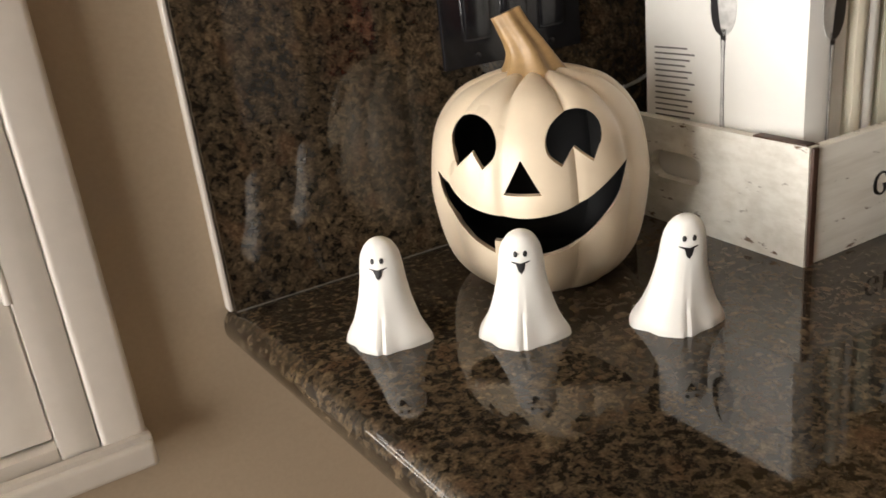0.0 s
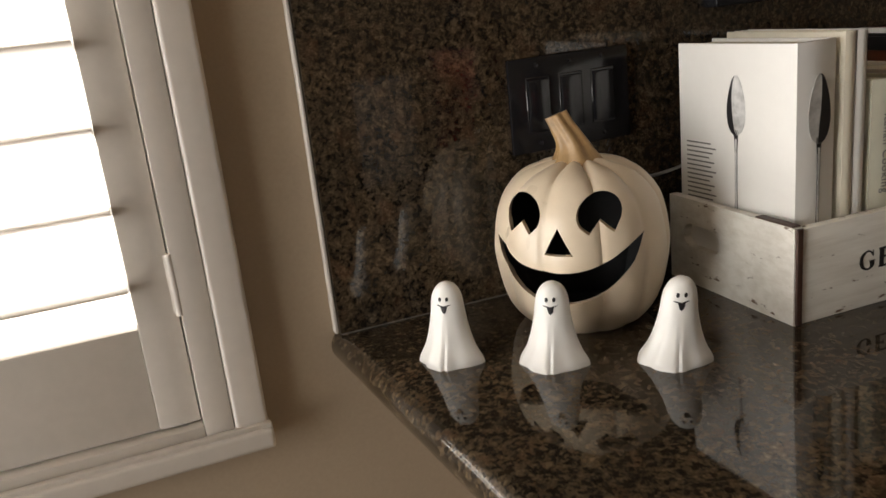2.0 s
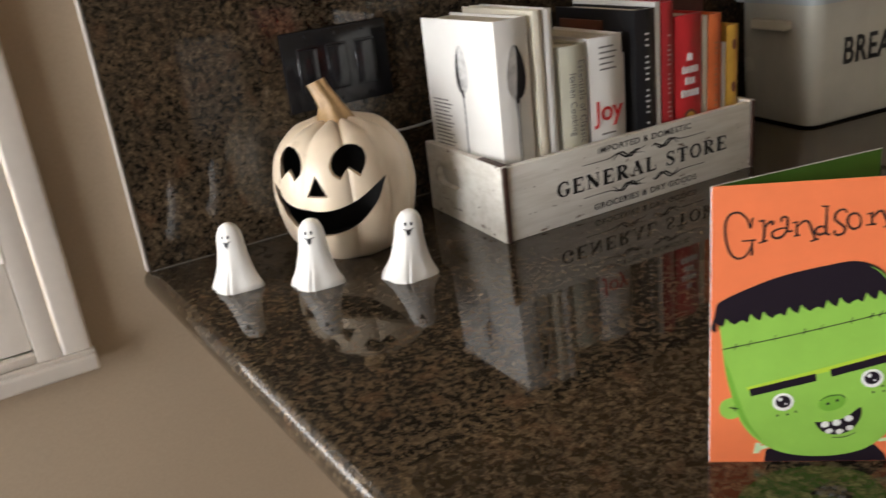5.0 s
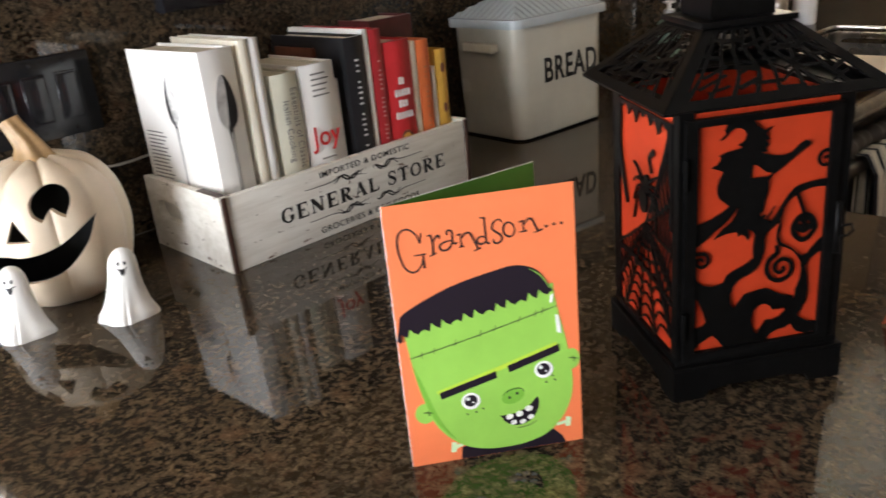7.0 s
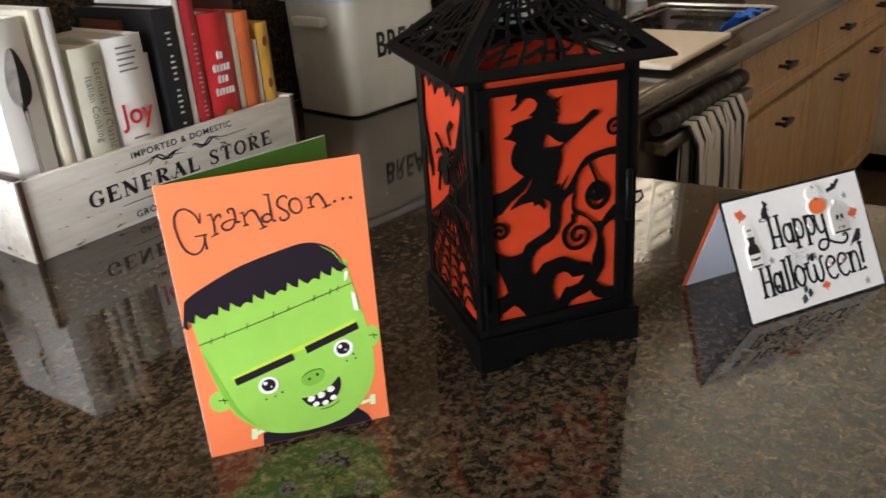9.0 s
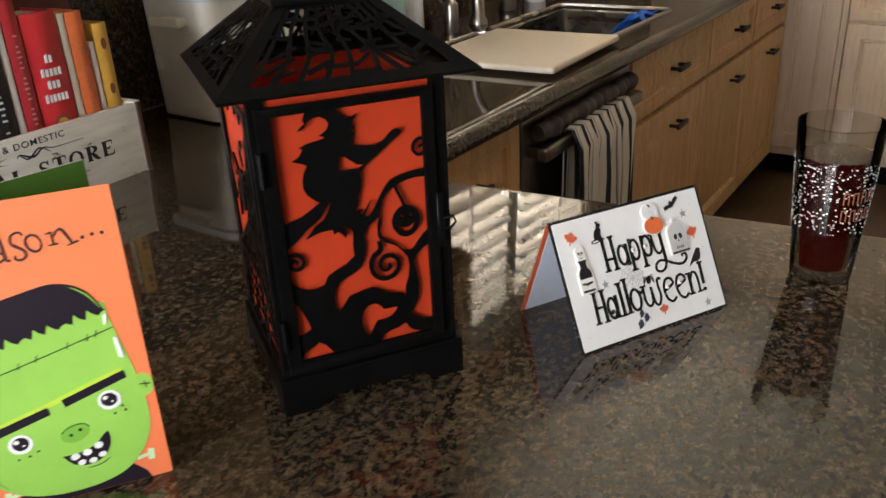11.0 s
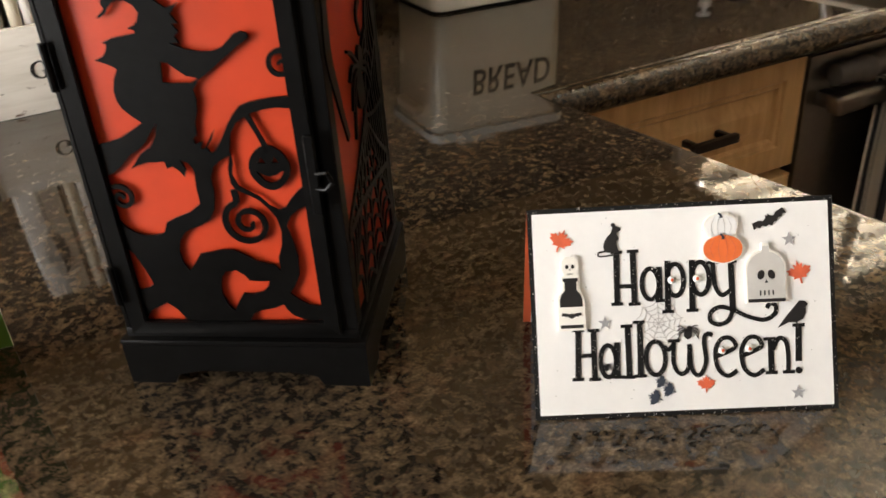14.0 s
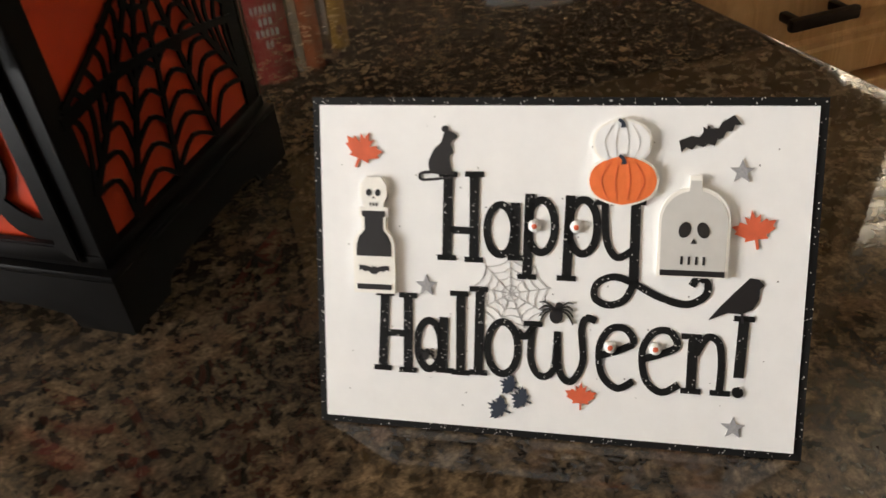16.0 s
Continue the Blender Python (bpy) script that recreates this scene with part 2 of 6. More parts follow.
def add_stroke(bm, ctrl, y0, y1, m=None, n=8, index=0):
    """A flat brush stroke: control points (x, z, width), from y0 to y1."""
    run = curve_pts(ctrl, n)
    left, right = [], []
    for i, (x, z, w) in enumerate(run):
        a, b = run[max(i - 1, 0)], run[min(i + 1, len(run) - 1)]
        dx, dz = b[0] - a[0], b[1] - a[1]
        s = math.hypot(dx, dz) or 1
        left.append((x - dz / s * w / 2, z + dx / s * w / 2))
        right.append((x + dz / s * w / 2, z - dx / s * w / 2))
    b = bmesh.new()
    rows = [[b.verts.new((p[0], y, p[1])) for p, y in ((l, y0), (r, y0), (r, y1), (l, y1))] for l, r in zip(left, right)]
    for p, q in zip(rows, rows[1:]):
        for i in range(4):
            j = (i + 1) % 4
            b.faces.new((p[i], p[j], q[j], q[i]))
    b.faces.new(rows[0][::-1])
    b.faces.new(rows[-1])
    bmesh.ops.recalc_face_normals(b, faces=b.faces[:])
    for f in b.faces:
        f.material_index = index
    return join(bm, b, m)


def oval(x, z, rx, rz=None, n=24, turn=0.0):
    rz = rz or rx
    c, s = math.cos(turn), math.sin(turn)
    return [(x + rx * math.cos(a) * c - rz * math.sin(a) * s, z + rx * math.cos(a) * s + rz * math.sin(a) * c) for a in (i * math.tau / n for i in range(n))]


def add_tube(bm, pts, r, n=10):
    """A round rod along the points; r a number or one radius a point."""
    b = bmesh.new()
    pts = [Vector(p) for p in pts]
    rs = r if isinstance(r, (list, tuple)) else [r] * len(pts)
    rings, side = [], None
    for i, p in enumerate(pts):
        d = (pts[min(i + 1, len(pts) - 1)] - pts[max(i - 1, 0)]).normalized()
        if side is None:
            side = d.orthogonal().normalized()
        side = (side - d * side.dot(d)).normalized()
        up = d.cross(side)
        rings.append([b.verts.new(p + rs[i] * (math.cos(a) * side + math.sin(a) * up)) for a in (k * math.tau / n for k in range(n))])
    for lo, hi in zip(rings, rings[1:]):
        for i in range(n):
            j = (i + 1) % n
            b.faces.new((lo[i], lo[j], hi[j], hi[i]))
    b.faces.new(rings[0][::-1])
    b.faces.new(rings[-1])
    return join(bm, b)


def lettering(name, text, size, material, parent, place, depth=0.0003, bold=0.0, sx=1.0, align="CENTER", space=1.0):
    """Raised or printed letters, in the x-z plane facing -y, at a place."""
    cu = bpy.data.curves.new(name, "FONT")
    cu.body, cu.size, cu.extrude, cu.offset, cu.align_x, cu.space_character = text, size, depth, bold, align, space
    cu.resolution_u = 6
    tmp = bpy.data.objects.new(name, cu)
    scene.collection.objects.link(tmp)
    me = bpy.data.meshes.new_from_object(tmp.evaluated_get(bpy.context.evaluated_depsgraph_get()))
    bpy.data.objects.remove(tmp)
    bpy.data.curves.remove(cu)
    me.transform(pose(0, 0, 0, 90, 0, 0) @ Matrix.Diagonal((sx, 1, 1, 1)))
    me.materials.clear()
    me.materials.append(material)
    ob = new(name, me)
    ob.parent = parent
    ob.matrix_basis = place
    return ob


def serif_glyphs():
    """Roman capitals as brush strokes in a unit box: advance, then runs of (x, z, width)."""
    T, t = 0.28, 0.10

    def line(x0, z0, x1, z1, w, w1=None):
        return [(x0, z0, w), (x1, z1, w1 or w)]

    def stem(x):
        return line(x, 0, x, 1, T)

    def foot(x0, x1, z=0.03):
        return line(x0, z, x1, z, 0.06)

    ring = [(0.52 + 0.40 * math.cos(a), 0.5 + 0.455 * math.sin(a), 0.09 + 0.13 * abs(math.cos(a))) for a in (k * math.tau / 16 for k in range(17))]
    return {
        "G": (1.0, [[(0.84, 0.74, 0.07), (0.70, 0.93, 0.09), (0.48, 0.97, 0.09), (0.22, 0.80, 0.18), (0.14, 0.5, 0.22), (0.22, 0.2, 0.18), (0.48, 0.03, 0.09), (0.70, 0.08, 0.12), (0.80, 0.24, T), (0.80, 0.42, T)], foot(0.62, 0.98, 0.43), line(0.85, 1.0, 0.85, 0.68, 0.06)]),
        "E": (0.92, [stem(0.22), line(0.05, 0.97, 0.78, 0.97, t), line(0.05, 0.03, 0.84, 0.03, t), line(0.22, 0.51, 0.58, 0.51, t), line(0.77, 0.99, 0.79, 0.72, 0.09, 0.03), line(0.83, 0.01, 0.85, 0.30, 0.09, 0.03), line(0.58, 0.63, 0.58, 0.39, 0.06)]),
        "N": (1.08, [line(0.17, 0, 0.17, 1, 0.085), line(0.14, 0.96, 0.84, 0.04, T), line(0.86, 0, 0.86, 1, 0.085), foot(0.0, 0.34), foot(-0.02, 0.2, 0.97), foot(0.70, 1.02, 0.97)]),
        "R": (1.0, [stem(0.22), [(0.22, 0.965, t), (0.50, 0.955, 0.09), (0.72, 0.76, T), (0.52, 0.53, 0.09), (0.22, 0.50, t)], [(0.42, 0.5, 0.15), (0.64, 0.22, T), (0.80, 0.05, 0.16), (0.98, 0.03, 0.07)], foot(0.03, 0.42), foot(0.03, 0.25, 0.97)]),
        "A": (1.04, [line(0.15, 0.02, 0.50, 1.0, 0.075), line(0.46, 1.0, 0.84, 0.02, T), line(0.25, 0.33, 0.72, 0.33, 0.065), foot(0.0, 0.32), foot(0.66, 1.03)]),
        "L": (0.86, [stem(0.22), line(0.05, 0.03, 0.80, 0.03, t), line(0.79, 0.01, 0.81, 0.34, 0.09, 0.03), foot(0.03, 0.42, 0.97)]),
        "S": (0.84, [[(0.68, 0.78, 0.07), (0.56, 0.94, 0.09), (0.36, 0.96, 0.10), (0.19, 0.80, 0.17), (0.26, 0.62, 0.20), (0.48, 0.49, 0.22), (0.66, 0.34, 0.20), (0.66, 0.17, 0.16), (0.46, 0.03, 0.09), (0.26, 0.05, 0.08), (0.13, 0.24, 0.07)], line(0.70, 1.0, 0.70, 0.72, 0.06), line(0.12, 0.0, 0.12, 0.28, 0.06)]),
        "T": (0.92, [stem(0.46), line(0.03, 0.97, 0.89, 0.97, t), line(0.05, 0.99, 0.03, 0.72, 0.09, 0.03), line(0.87, 0.99, 0.89, 0.72, 0.09, 0.03), foot(0.26, 0.66)]),
        "O": (1.06, [ring]),
    }


def serif_line(name, text, x0, x1, z, high, material, parent, depth=0.0004):
    """A printed line of Roman capitals between x0 and x1, each letter a part."""
    glyphs = serif_glyphs()
    gap, space = 0.17, 0.62
    total = sum(glyphs[c][0] + gap if c != " " else space for c in text) - gap
    k = (x1 - x0) / total
    x = x0
    for n, c in enumerate(text):
        if c == " ":
            x += space * k
            continue
        b = bmesh.new()
        for layer, run in enumerate(glyphs[c][1]):
            add_stroke(b, [(x + p * k, z + q * high, w * (k + high) / 2) for p, q, w in run], -depth - 0.00002 * layer, 0.0, n=4)
        part(name, b, material, parent, soft=False)
        x += (glyphs[c][0] + gap) * k


# ---- structure ----
WALL_A = pose(0, 0.866, 0, 0, 0, 3)      # the granite face of the splash wall; x runs along the wall
COUNTER = 0.91
FX0, FX1, FY0, FY1 = -2.6, 4.45, -5.2, 1.6


def placed(bm, m):
    bm.transform(m)
    return bm


structure("floor", box(FX0 - 0.2, FX1 + 0.2, FY0 - 0.2, FY1, -0.1, 0.0), FLOORW, "dark stained wooden kitchen floor", "floor")
structure("ceiling", box(FX0 - 0.2, FX1 + 0.2, FY0 - 0.2, FY1, 2.6, 2.7), CEIL, "plain off-white painted ceiling", "ceiling")
structure("wall_east", box(FX1, FX1 + 0.15, FY0, FY1, 0, 2.6), WALL, "beige painted kitchen wall", "wall")
structure("wall_south", box(FX0 - 0.15, FX1 + 0.15, FY0 - 0.15, FY0, 0, 2.6), WALL, "beige painted wall", "wall")
bm = box(FX0 - 0.15, FX0, FY0, -1.02, 0, 2.6)
add_box(bm, FX0 - 0.15, FX0, 0.72, FY1, 0, 2.6)
add_box(bm, FX0 - 0.15, FX0, -1.02, 0.72, 2.25, 2.6)
add_box(bm, FX0 - 0.15, FX0, -1.02, 0.72, 0.0, 0.15)
structure("wall_west", bm, WALL, "beige painted wall with a wide glazed opening", "wall")

# north wall with the two shuttered windows (local: y 0.02 to 0.17)
W1 = (-1.28, -0.132, 0.825, 1.98)
W2 = (2.03, 3.82, 1.38, 2.36)
bm = bmesh.new()
for x0, x1, z0, z1 in ((-2.8, W1[0], 0, 2.6), (W1[1], W2[0], 0, 2.6), (W2[1], 4.6, 0, 2.6), (W1[0], W1[1], 0, W1[2]), (W1[0], W1[1], W1[3], 2.6), (W2[0], W2[1], 0, W2[2]), (W2[0], W2[1], W2[3], 2.6)):
    add_box(bm, x0, x1, 0.02, 0.19, z0, z1)
structure("wall_north", placed(bm, WALL_A), WALL, "beige painted kitchen wall with two shuttered windows", "wall")

# granite splash, full height behind the counter, low behind the sink
bm = box(0.008, W2[0] - 0.06, 0.0, 0.019, COUNTER - 0.006, 1.47, 0.0, 1)
structure("backsplash", placed(bm, WALL_A), GRANITE, "polished dark brown granite slab splashback", "backsplash")
bm = box(W2[0] - 0.059, 4.4, 0.0, 0.019, COUNTER, 1.335, 0.0015, 1)
structure("backsplash_sink", placed(bm, WALL_A), GRANITE, "low polished dark brown granite splashback", "backsplash")
bm = box(0.0035, 0.0075, 0.006, 0.0195, COUNTER, 1.47, 0.001, 1)
structure("trim_caulk", placed(bm, WALL_A), TRIM, "pale caulk line along the granite edge", "trim")


bm = box(0.009, W2[0] - 0.06, -0.0012, 0.0, COUNTER + 0.0002, COUNTER + 0.0016, 0.0004, 1)
structure("trim_joint", placed(bm, WALL_A), mottled("grey_caulk", (0.10, 0.088, 0.075), 0.6, 0.1, 80), "thin grey sealed joint between splashback and worktop", "trim")


def shutter_window(name, w, panels, tilt, label):
    """Casing, sill, hinged frames and louvres of one shuttered window in the north wall."""
    x0, x1, z0, z1 = w
    root = thing(name, WALL_A, label, "window")
    root["kind"] = "structure"
    cw = 0.038
    for n, b in (("casing_side", (x1, x1 + cw, -0.004, 0.02, z0 - 0.025, z1 + cw)), ("casing_side", (x0 - cw, x0, -0.004, 0.02, z0 - 0.025, z1 + cw)),
                 ("casing_head", (x0 - cw, x1 + cw, -0.006, 0.02, z1, z1 + cw)), ("window_sill", (x0 - cw - 0.003, x1 + cw + 0.003, -0.016, 0.02, z0 - 0.027, z0 - 0.002))):
        part(n, box(*b, bevel=0.005, seg=3), TRIM, root)
    ledge = box(x0 - cw, x1 + cw + 0.003, -0.010, 0.0, z0 - 0.010, z0 + 0.004, bevel=0.004)
    part("sill_bead", ledge, TRIM, root)
    fw = 0.034
    for n, b in (("frame_side", (x1 - fw, x1 - 0.001, 0.0, 0.05, z0, z1)), ("frame_side", (x0 + 0.001, x0 + fw, 0.0, 0.05, z0, z1)), ("frame_stop", (x1 - fw - 0.014, x1 - fw, 0.040, 0.05, z0, z1)), ("frame_stop", (x0 + fw, x0 + fw + 0.014, 0.040, 0.05, z0, z1)), ("frame_rail", (x0 + fw, x1 - fw, 0.0, 0.05, z0, z0 + 0.016)), ("frame_rail", (x0 + fw, x1 - fw, 0.0, 0.05, z1 - 0.02, z1))):
        part(n, box(*b, bevel=0.003), TRIM, root)
    pw = (x1 - x0 - 2 * fw) / panels
    for k in range(panels):
        a, b = x0 + fw + k * pw + 0.0015, x0 + fw + (k + 1) * pw - 0.0015
        st, lo, hi = 0.046, z0 + 0.0185, z1 - 0.022
        body = bmesh.new()
        add_box(body, a, a + st, 0.012, 0.038, lo, hi, bevel=0.003)
        add_box(body, b - st, b, 0.012, 0.038, lo, hi, bevel=0.003)
        add_box(body, a + st, b - st, 0.014, 0.036, lo, lo + 0.125, bevel=0.003)
        add_box(body, a + st, b - st, 0.014, 0.036, hi - 0.11, hi, bevel=0.003)
        panel = part("shutter_panel", body, TRIM, root)
        z = lo + 0.125 + 0.047
        while z < hi - 0.12:
            l = bmesh.new()
            bmesh.ops.create_circle(l, cap_ends=True, radius=1, segments=16)
            for v in l.verts:
                v.co = Vector((a + st + 0.001, v.co.x * 0.043, v.co.y * 0.0055))
            face = l.faces[:]
            ext = bmesh.ops.extrude_face_region(l, geom=face)
            for v in (g for g in ext["geom"] if isinstance(g, bmesh.types.BMVert)):
                v.co.x = b - st - 0.001
            bmesh.ops.recalc_face_normals(l, faces=l.faces[:])
            l.transform(Matrix.Translation((0, 0.025, z)) @ pose(0, 0, 0, tilt, 0, 0))
            part("louvre", l, TRIM, panel)
            z += 0.0863
        if tilt < -20:
            rod = box((a + b) / 2 - 0.006, (a + b) / 2 + 0.006, -0.026, -0.014, lo + 0.10, hi - 0.10, 0.002)
            part("tilt_rod", rod, TRIM, panel)
        for hz in (lo + 0.17, hi - 0.25):
            h = bmesh.new()
            hx = b + 0.001 if k == panels - 1 else a - 0.001
            add_tube(h, [(hx, 0.004, hz - 0.036), (hx, 0.004, hz + 0.036)], 0.0045, 10)
            add_box(h, hx - 0.006, hx + 0.006, 0.006, 0.013, hz - 0.034, hz + 0.034, 0.001, 1)
            part("hinge", h, TRIM, panel)
    return root


for nm, x0, x1, y, gm in (("backdrop_west", -2.4, 0.6, 1.5, GLOW_WEST), ("backdrop_sink", 1.2, 4.6, 1.55, GLOW_SINK)):
    bm = box(x0, x1, y, y + 0.01, -0.4, 2.59)
    structure(nm, bm, gm, "bright overexposed daylight outside the window", "backdrop")

shutter_window("window_1", W1, 2, -9, "white plantation shutter window with open louvres and bright daylight")
shutter_window("window_2", W2, 2, -30, "white plantation shutter window above the sink, louvres half closed")


def slab(name, outline, z0, z1, m, nose=0.0195, holes=()):
    """A stone slab of a plan outline with a rounded edge."""
    b = bmesh.new()
    top = [b.verts.new((x, y, z1)) for x, y in outline]
    f = b.faces.new(top)
    if f.normal.z < 0:
        f.normal_flip()
    ext = bmesh.ops.extrude_face_region(b, geom=[f])
    for v in (g for g in ext["geom"] if isinstance(g, bmesh.types.BMVert)):
        v.co.z = z0
    bmesh.ops.recalc_face_normals(b, faces=b.faces[:])
    edges = [e for e in b.edges if abs(e.verts[0].co.z - e.verts[1].co.z) < 1e-6 and not all(v.co.y > 0.8 or v.co.x > 1.6 for v in e.verts)]
    bmesh.ops.bevel(b, geom=edges, offset=nose, segments=8, profile=0.5, affect="EDGES")
    return b


def edge_left(y):
    return (0.866 - y) * 0.117


def edge_right(y):
    return 1.070 + 0.118 * (0.26 - y)


outline = [(edge_left(0.89), 0.89), (edge_left(-0.66), -0.66), (edge_right(-0.66), -0.66), (edge_right(0.285), 0.285), (1.64, 0.285), (1.64, 0.965), (0.6, 0.910)]
structure("countertop", slab("countertop", outline, COUNTER - 0.042, COUNTER, GRANITE), GRANITE, "polished dark brown speckled granite peninsula worktop", "countertop")


structure("knee_wall", box(0.42, 1.0, -0.3, 0.86, 0.0, COUNTER - 0.043), WALL, "beige painted panel under the peninsula worktop", "wall")

# ---- kitchen run along the north wall ----
CAB_Y = 0.33                     # face of the cabinets under the sink counter


def cut_slab():
    """Sink counter with the two basin openings."""
    b = bmesh.new()
    x0, x1, y0, y1 = 1.6405, 4.4, 0.285, 0.95
    xs, ys = [x0, 1.76, 2.06, 2.12, 2.56, x1], [y0, 0.37, 0.72, y1]
    for i in range(5):
        for j in range(3):
            if j == 1 and i in (1, 3):
                continue
            yy1 = ys[j + 1] if j < 2 else y1
            add_box(b, xs[i], xs[i + 1], ys[j], yy1, COUNTER - 0.042, COUNTER)
    bmesh.ops.remove_doubles(b, verts=b.verts[:], dist=0.0005)
    return b


structure("countertop_sink", cut_slab(), GRANITE, "polished dark brown granite worktop along the wall with a sink", "countertop")
back = box(0.9, 4.4, 0.93, 1.12, COUNTER - 0.04, COUNTER - 0.002)
structure("countertop_back", back, GRANITE, "granite strip against the wall", "countertop")
nose = bmesh.new()
add_tube(nose, [(1.02, 0.287, COUNTER - 0.021), (4.4, 0.287, COUNTER - 0.021)], 0.0205, 14)
structure("countertop_edge", nose, GRANITE, "rounded granite front edge", "countertop")


def raised_front(x0, x1, z0, z1, y, m_rail=0.05):
    """A drawer or door front with a framed raised panel, facing -y."""
    b = bmesh.new()
    add_box(b, x0, x1, y - 0.007, y + 0.018, z0, z1)
    r = min(m_rail, (z1 - z0) * 0.21)
    b.normal_update()
    edge = [e for e in b.edges if all(v.co.y < y for v in e.verts)]
    bmesh.ops.bevel(b, geom=edge, offset=0.004, segments=3, profile=0.5, affect="EDGES")
    b.normal_update()
    face = min(b.faces, key=lambda f: f.calc_center_median().y - f.calc_area())
    for thick, depth in ((r - 0.004, 0.0), (0.003, -0.004), (0.007, 0.0), (0.004, -0.006), (0.006, 0.0), (0.018, 0.009), (0.003, 0.0)):
        bmesh.ops.inset_region(b, faces=[face], thickness=thick, depth=depth, use_even_offset=True)
    return b


def bar_pull(x, z, y, w=0.085):
    b = bmesh.new()
    for s in (-1, 1):
        add_box(b, x + s * w * 0.36 - 0.005, x + s * w * 0.36 + 0.005, y - 0.028, y, z - 0.005, z + 0.005, 0.002)
    add_box(b, x - w / 2, x + w / 2, y - 0.034, y - 0.024, z - 0.007, z + 0.007, 0.003)
    return b


def base_cabinet(x0, x1, label, mats, drawer_pull=None, door_pull=None, doors=1):
    root = thing("base_cabinet", pose((x0 + x1) / 2, CAB_Y, 0), label, "cabinet", "base cabinets of the sink run")
    h = (x1 - x0) / 2 - 0.001
    part("body", box(-h, h, 0.012, 0.5, 0.1, 0.70), mats, root)
    part("toe_kick", box(-h, h, 0.08, 0.1, 0.0, 0.099), BLACKM, root)
    d = part("drawer_front", raised_front(-h + 0.006, h - 0.006, 0.680, 0.862, -0.008), mats, root)
    if drawer_pull is not None:
        part("handle", bar_pull(drawer_pull, 0.773, -0.014), BRONZE, d, "dark bronze bar pull")
    w = 2 * (h - 0.006) / doors
    for k in range(doors):
        a = -h + 0.006 + k * w
        dd = part("door", raised_front(a + 0.001, a + w - 0.001, 0.115, 0.665, -0.008, 0.06), mats, root)
        if door_pull is not None and k == 0:
            part("handle", bar_pull(door_pull, 0.602, -0.014), BRONZE, dd, "dark bronze bar pull")
    return root


base_cabinet(1.075, 1.556, "maple base cabinet with a raised panel drawer beside the dishwasher", MAPLE, 0.035, None)
base_cabinet(2.136, 2.80, "maple base cabinet with a raised panel drawer under the sink", MAPLE, 0.0, 0.02)
base_cabinet(2.802, 3.33, "maple base cabinet with dark bar pulls", MAPLE, 0.03, 0.03)
base_cabinet(3.332, 3.84, "narrow maple corner base cabinet", MAPLE, 0.0, 0.0)

# dishwasher with its bar handle, and the towel over it
dw = thing("dishwasher", pose(1.846, CAB_Y, 0), "dark stainless steel dishwasher with a bar handle below the worktop", "dishwasher")
part("body", box(-0.288, 0.288, 0.02, 0.5, 0.1, 0.70), BLACKM, dw)
part("door", box(-0.286, 0.286, -0.012, 0.02, 0.12, 0.848, bevel=0.004), DARKSTEEL, dw)
part("kick_plate", box(-0.286, 0.286, 0.05, 0.07, 0.0, 0.1), BLACKM, dw)
b = bmesh.new()
add_box(b, -0.27, 0.25, -0.062, -0.036, 0.765, 0.795, 0.007, 3)
for s in (-0.25, 0.23):
    add_box(b, s - 0.012, s + 0.012, -0.045, -0.010, 0.768, 0.792, 0.003)
part("handle", b, DARKSTEEL, dw)
b = bmesh.new()
run = [-0.255 + 0.50 * k / 80 for k in range(81)]
add_tube(b, [(x, -0.034 + 0.003 * math.sin(x * 40), 0.820) for x in run], [0.019 + 0.0045 * math.sin(x * 118) * math.sin(x * 31 + 1) for x in run], 14)
part("ribbed_grip", b, mottled("grip_rubber", (0.06, 0.05, 0.042), 0.55, 0.2, 60), dw, "dark ribbed grip")

TOWEL, tnt, tb = mat("striped_cloth", (0.75, 0.7, 0.6), 0.9)
tv = coords(tnt)
sep = tnt.nodes.new("ShaderNodeSeparateXYZ")
tnt.links.new(tv, sep.inputs[0])
wave = tnt.nodes.new("ShaderNodeTexWave")
wave.wave_profile, wave.inputs["Scale"].default_value, wave.inputs["Distortion"].default_value = "SAW", 7.0, 0.4
tnt.links.new(tv, wave.inputs["Vector"])
stripe = ramp(tnt, wave.outputs["Fac"], [(0.0, (0.70, 0.65, 0.55)), (0.28, (0.74, 0.69, 0.60)), (0.30, (0.018, 0.018, 0.025)), (0.58, (0.018, 0.018, 0.025)), (0.60, (0.74, 0.69, 0.60)), (0.72, (0.68, 0.63, 0.54)), (0.74, (0.10, 0.09, 0.09)), (0.82, (0.74, 0.69, 0.60))])
tnt.links.new(stripe, tb.inputs["Base Color"])
bump(tnt, tb, noise_node(tnt, tv, 600, 2), 0.4, 0.001)
b = bmesh.new()
nx, nz = 60, 26
grid = []
for j in range(nz + 1):
    row = []
    for i in range(nx + 1):
        u = i / nx
        x = 1.675 + u * 0.315
        s = -0.30 + 0.62 * j / nz
        fold = 0.010 * math.sin(u * 31) * min(1, abs(s) / 0.12) + 0.004 * math.sin(u * 70 + 1)
        if s < 0:
            y, z = 0.262 - 0.012 + fold * 0.4 + 0.026, 0.797 + s
        else:
            y, z = 0.262 - 0.016 - fold, 0.797 - s
        if abs(s) < 0.03:
            a = s / 0.03 * math.pi / 2
            y, z = 0.281 - 0.019 * math.sin(a) - 0.008, 0.797 + 0.007 * math.cos(a)
        row.append(b.verts.new((x + 0.006 * math.sin(u * 12 + s * 6), y, z)))
    grid.append(row)
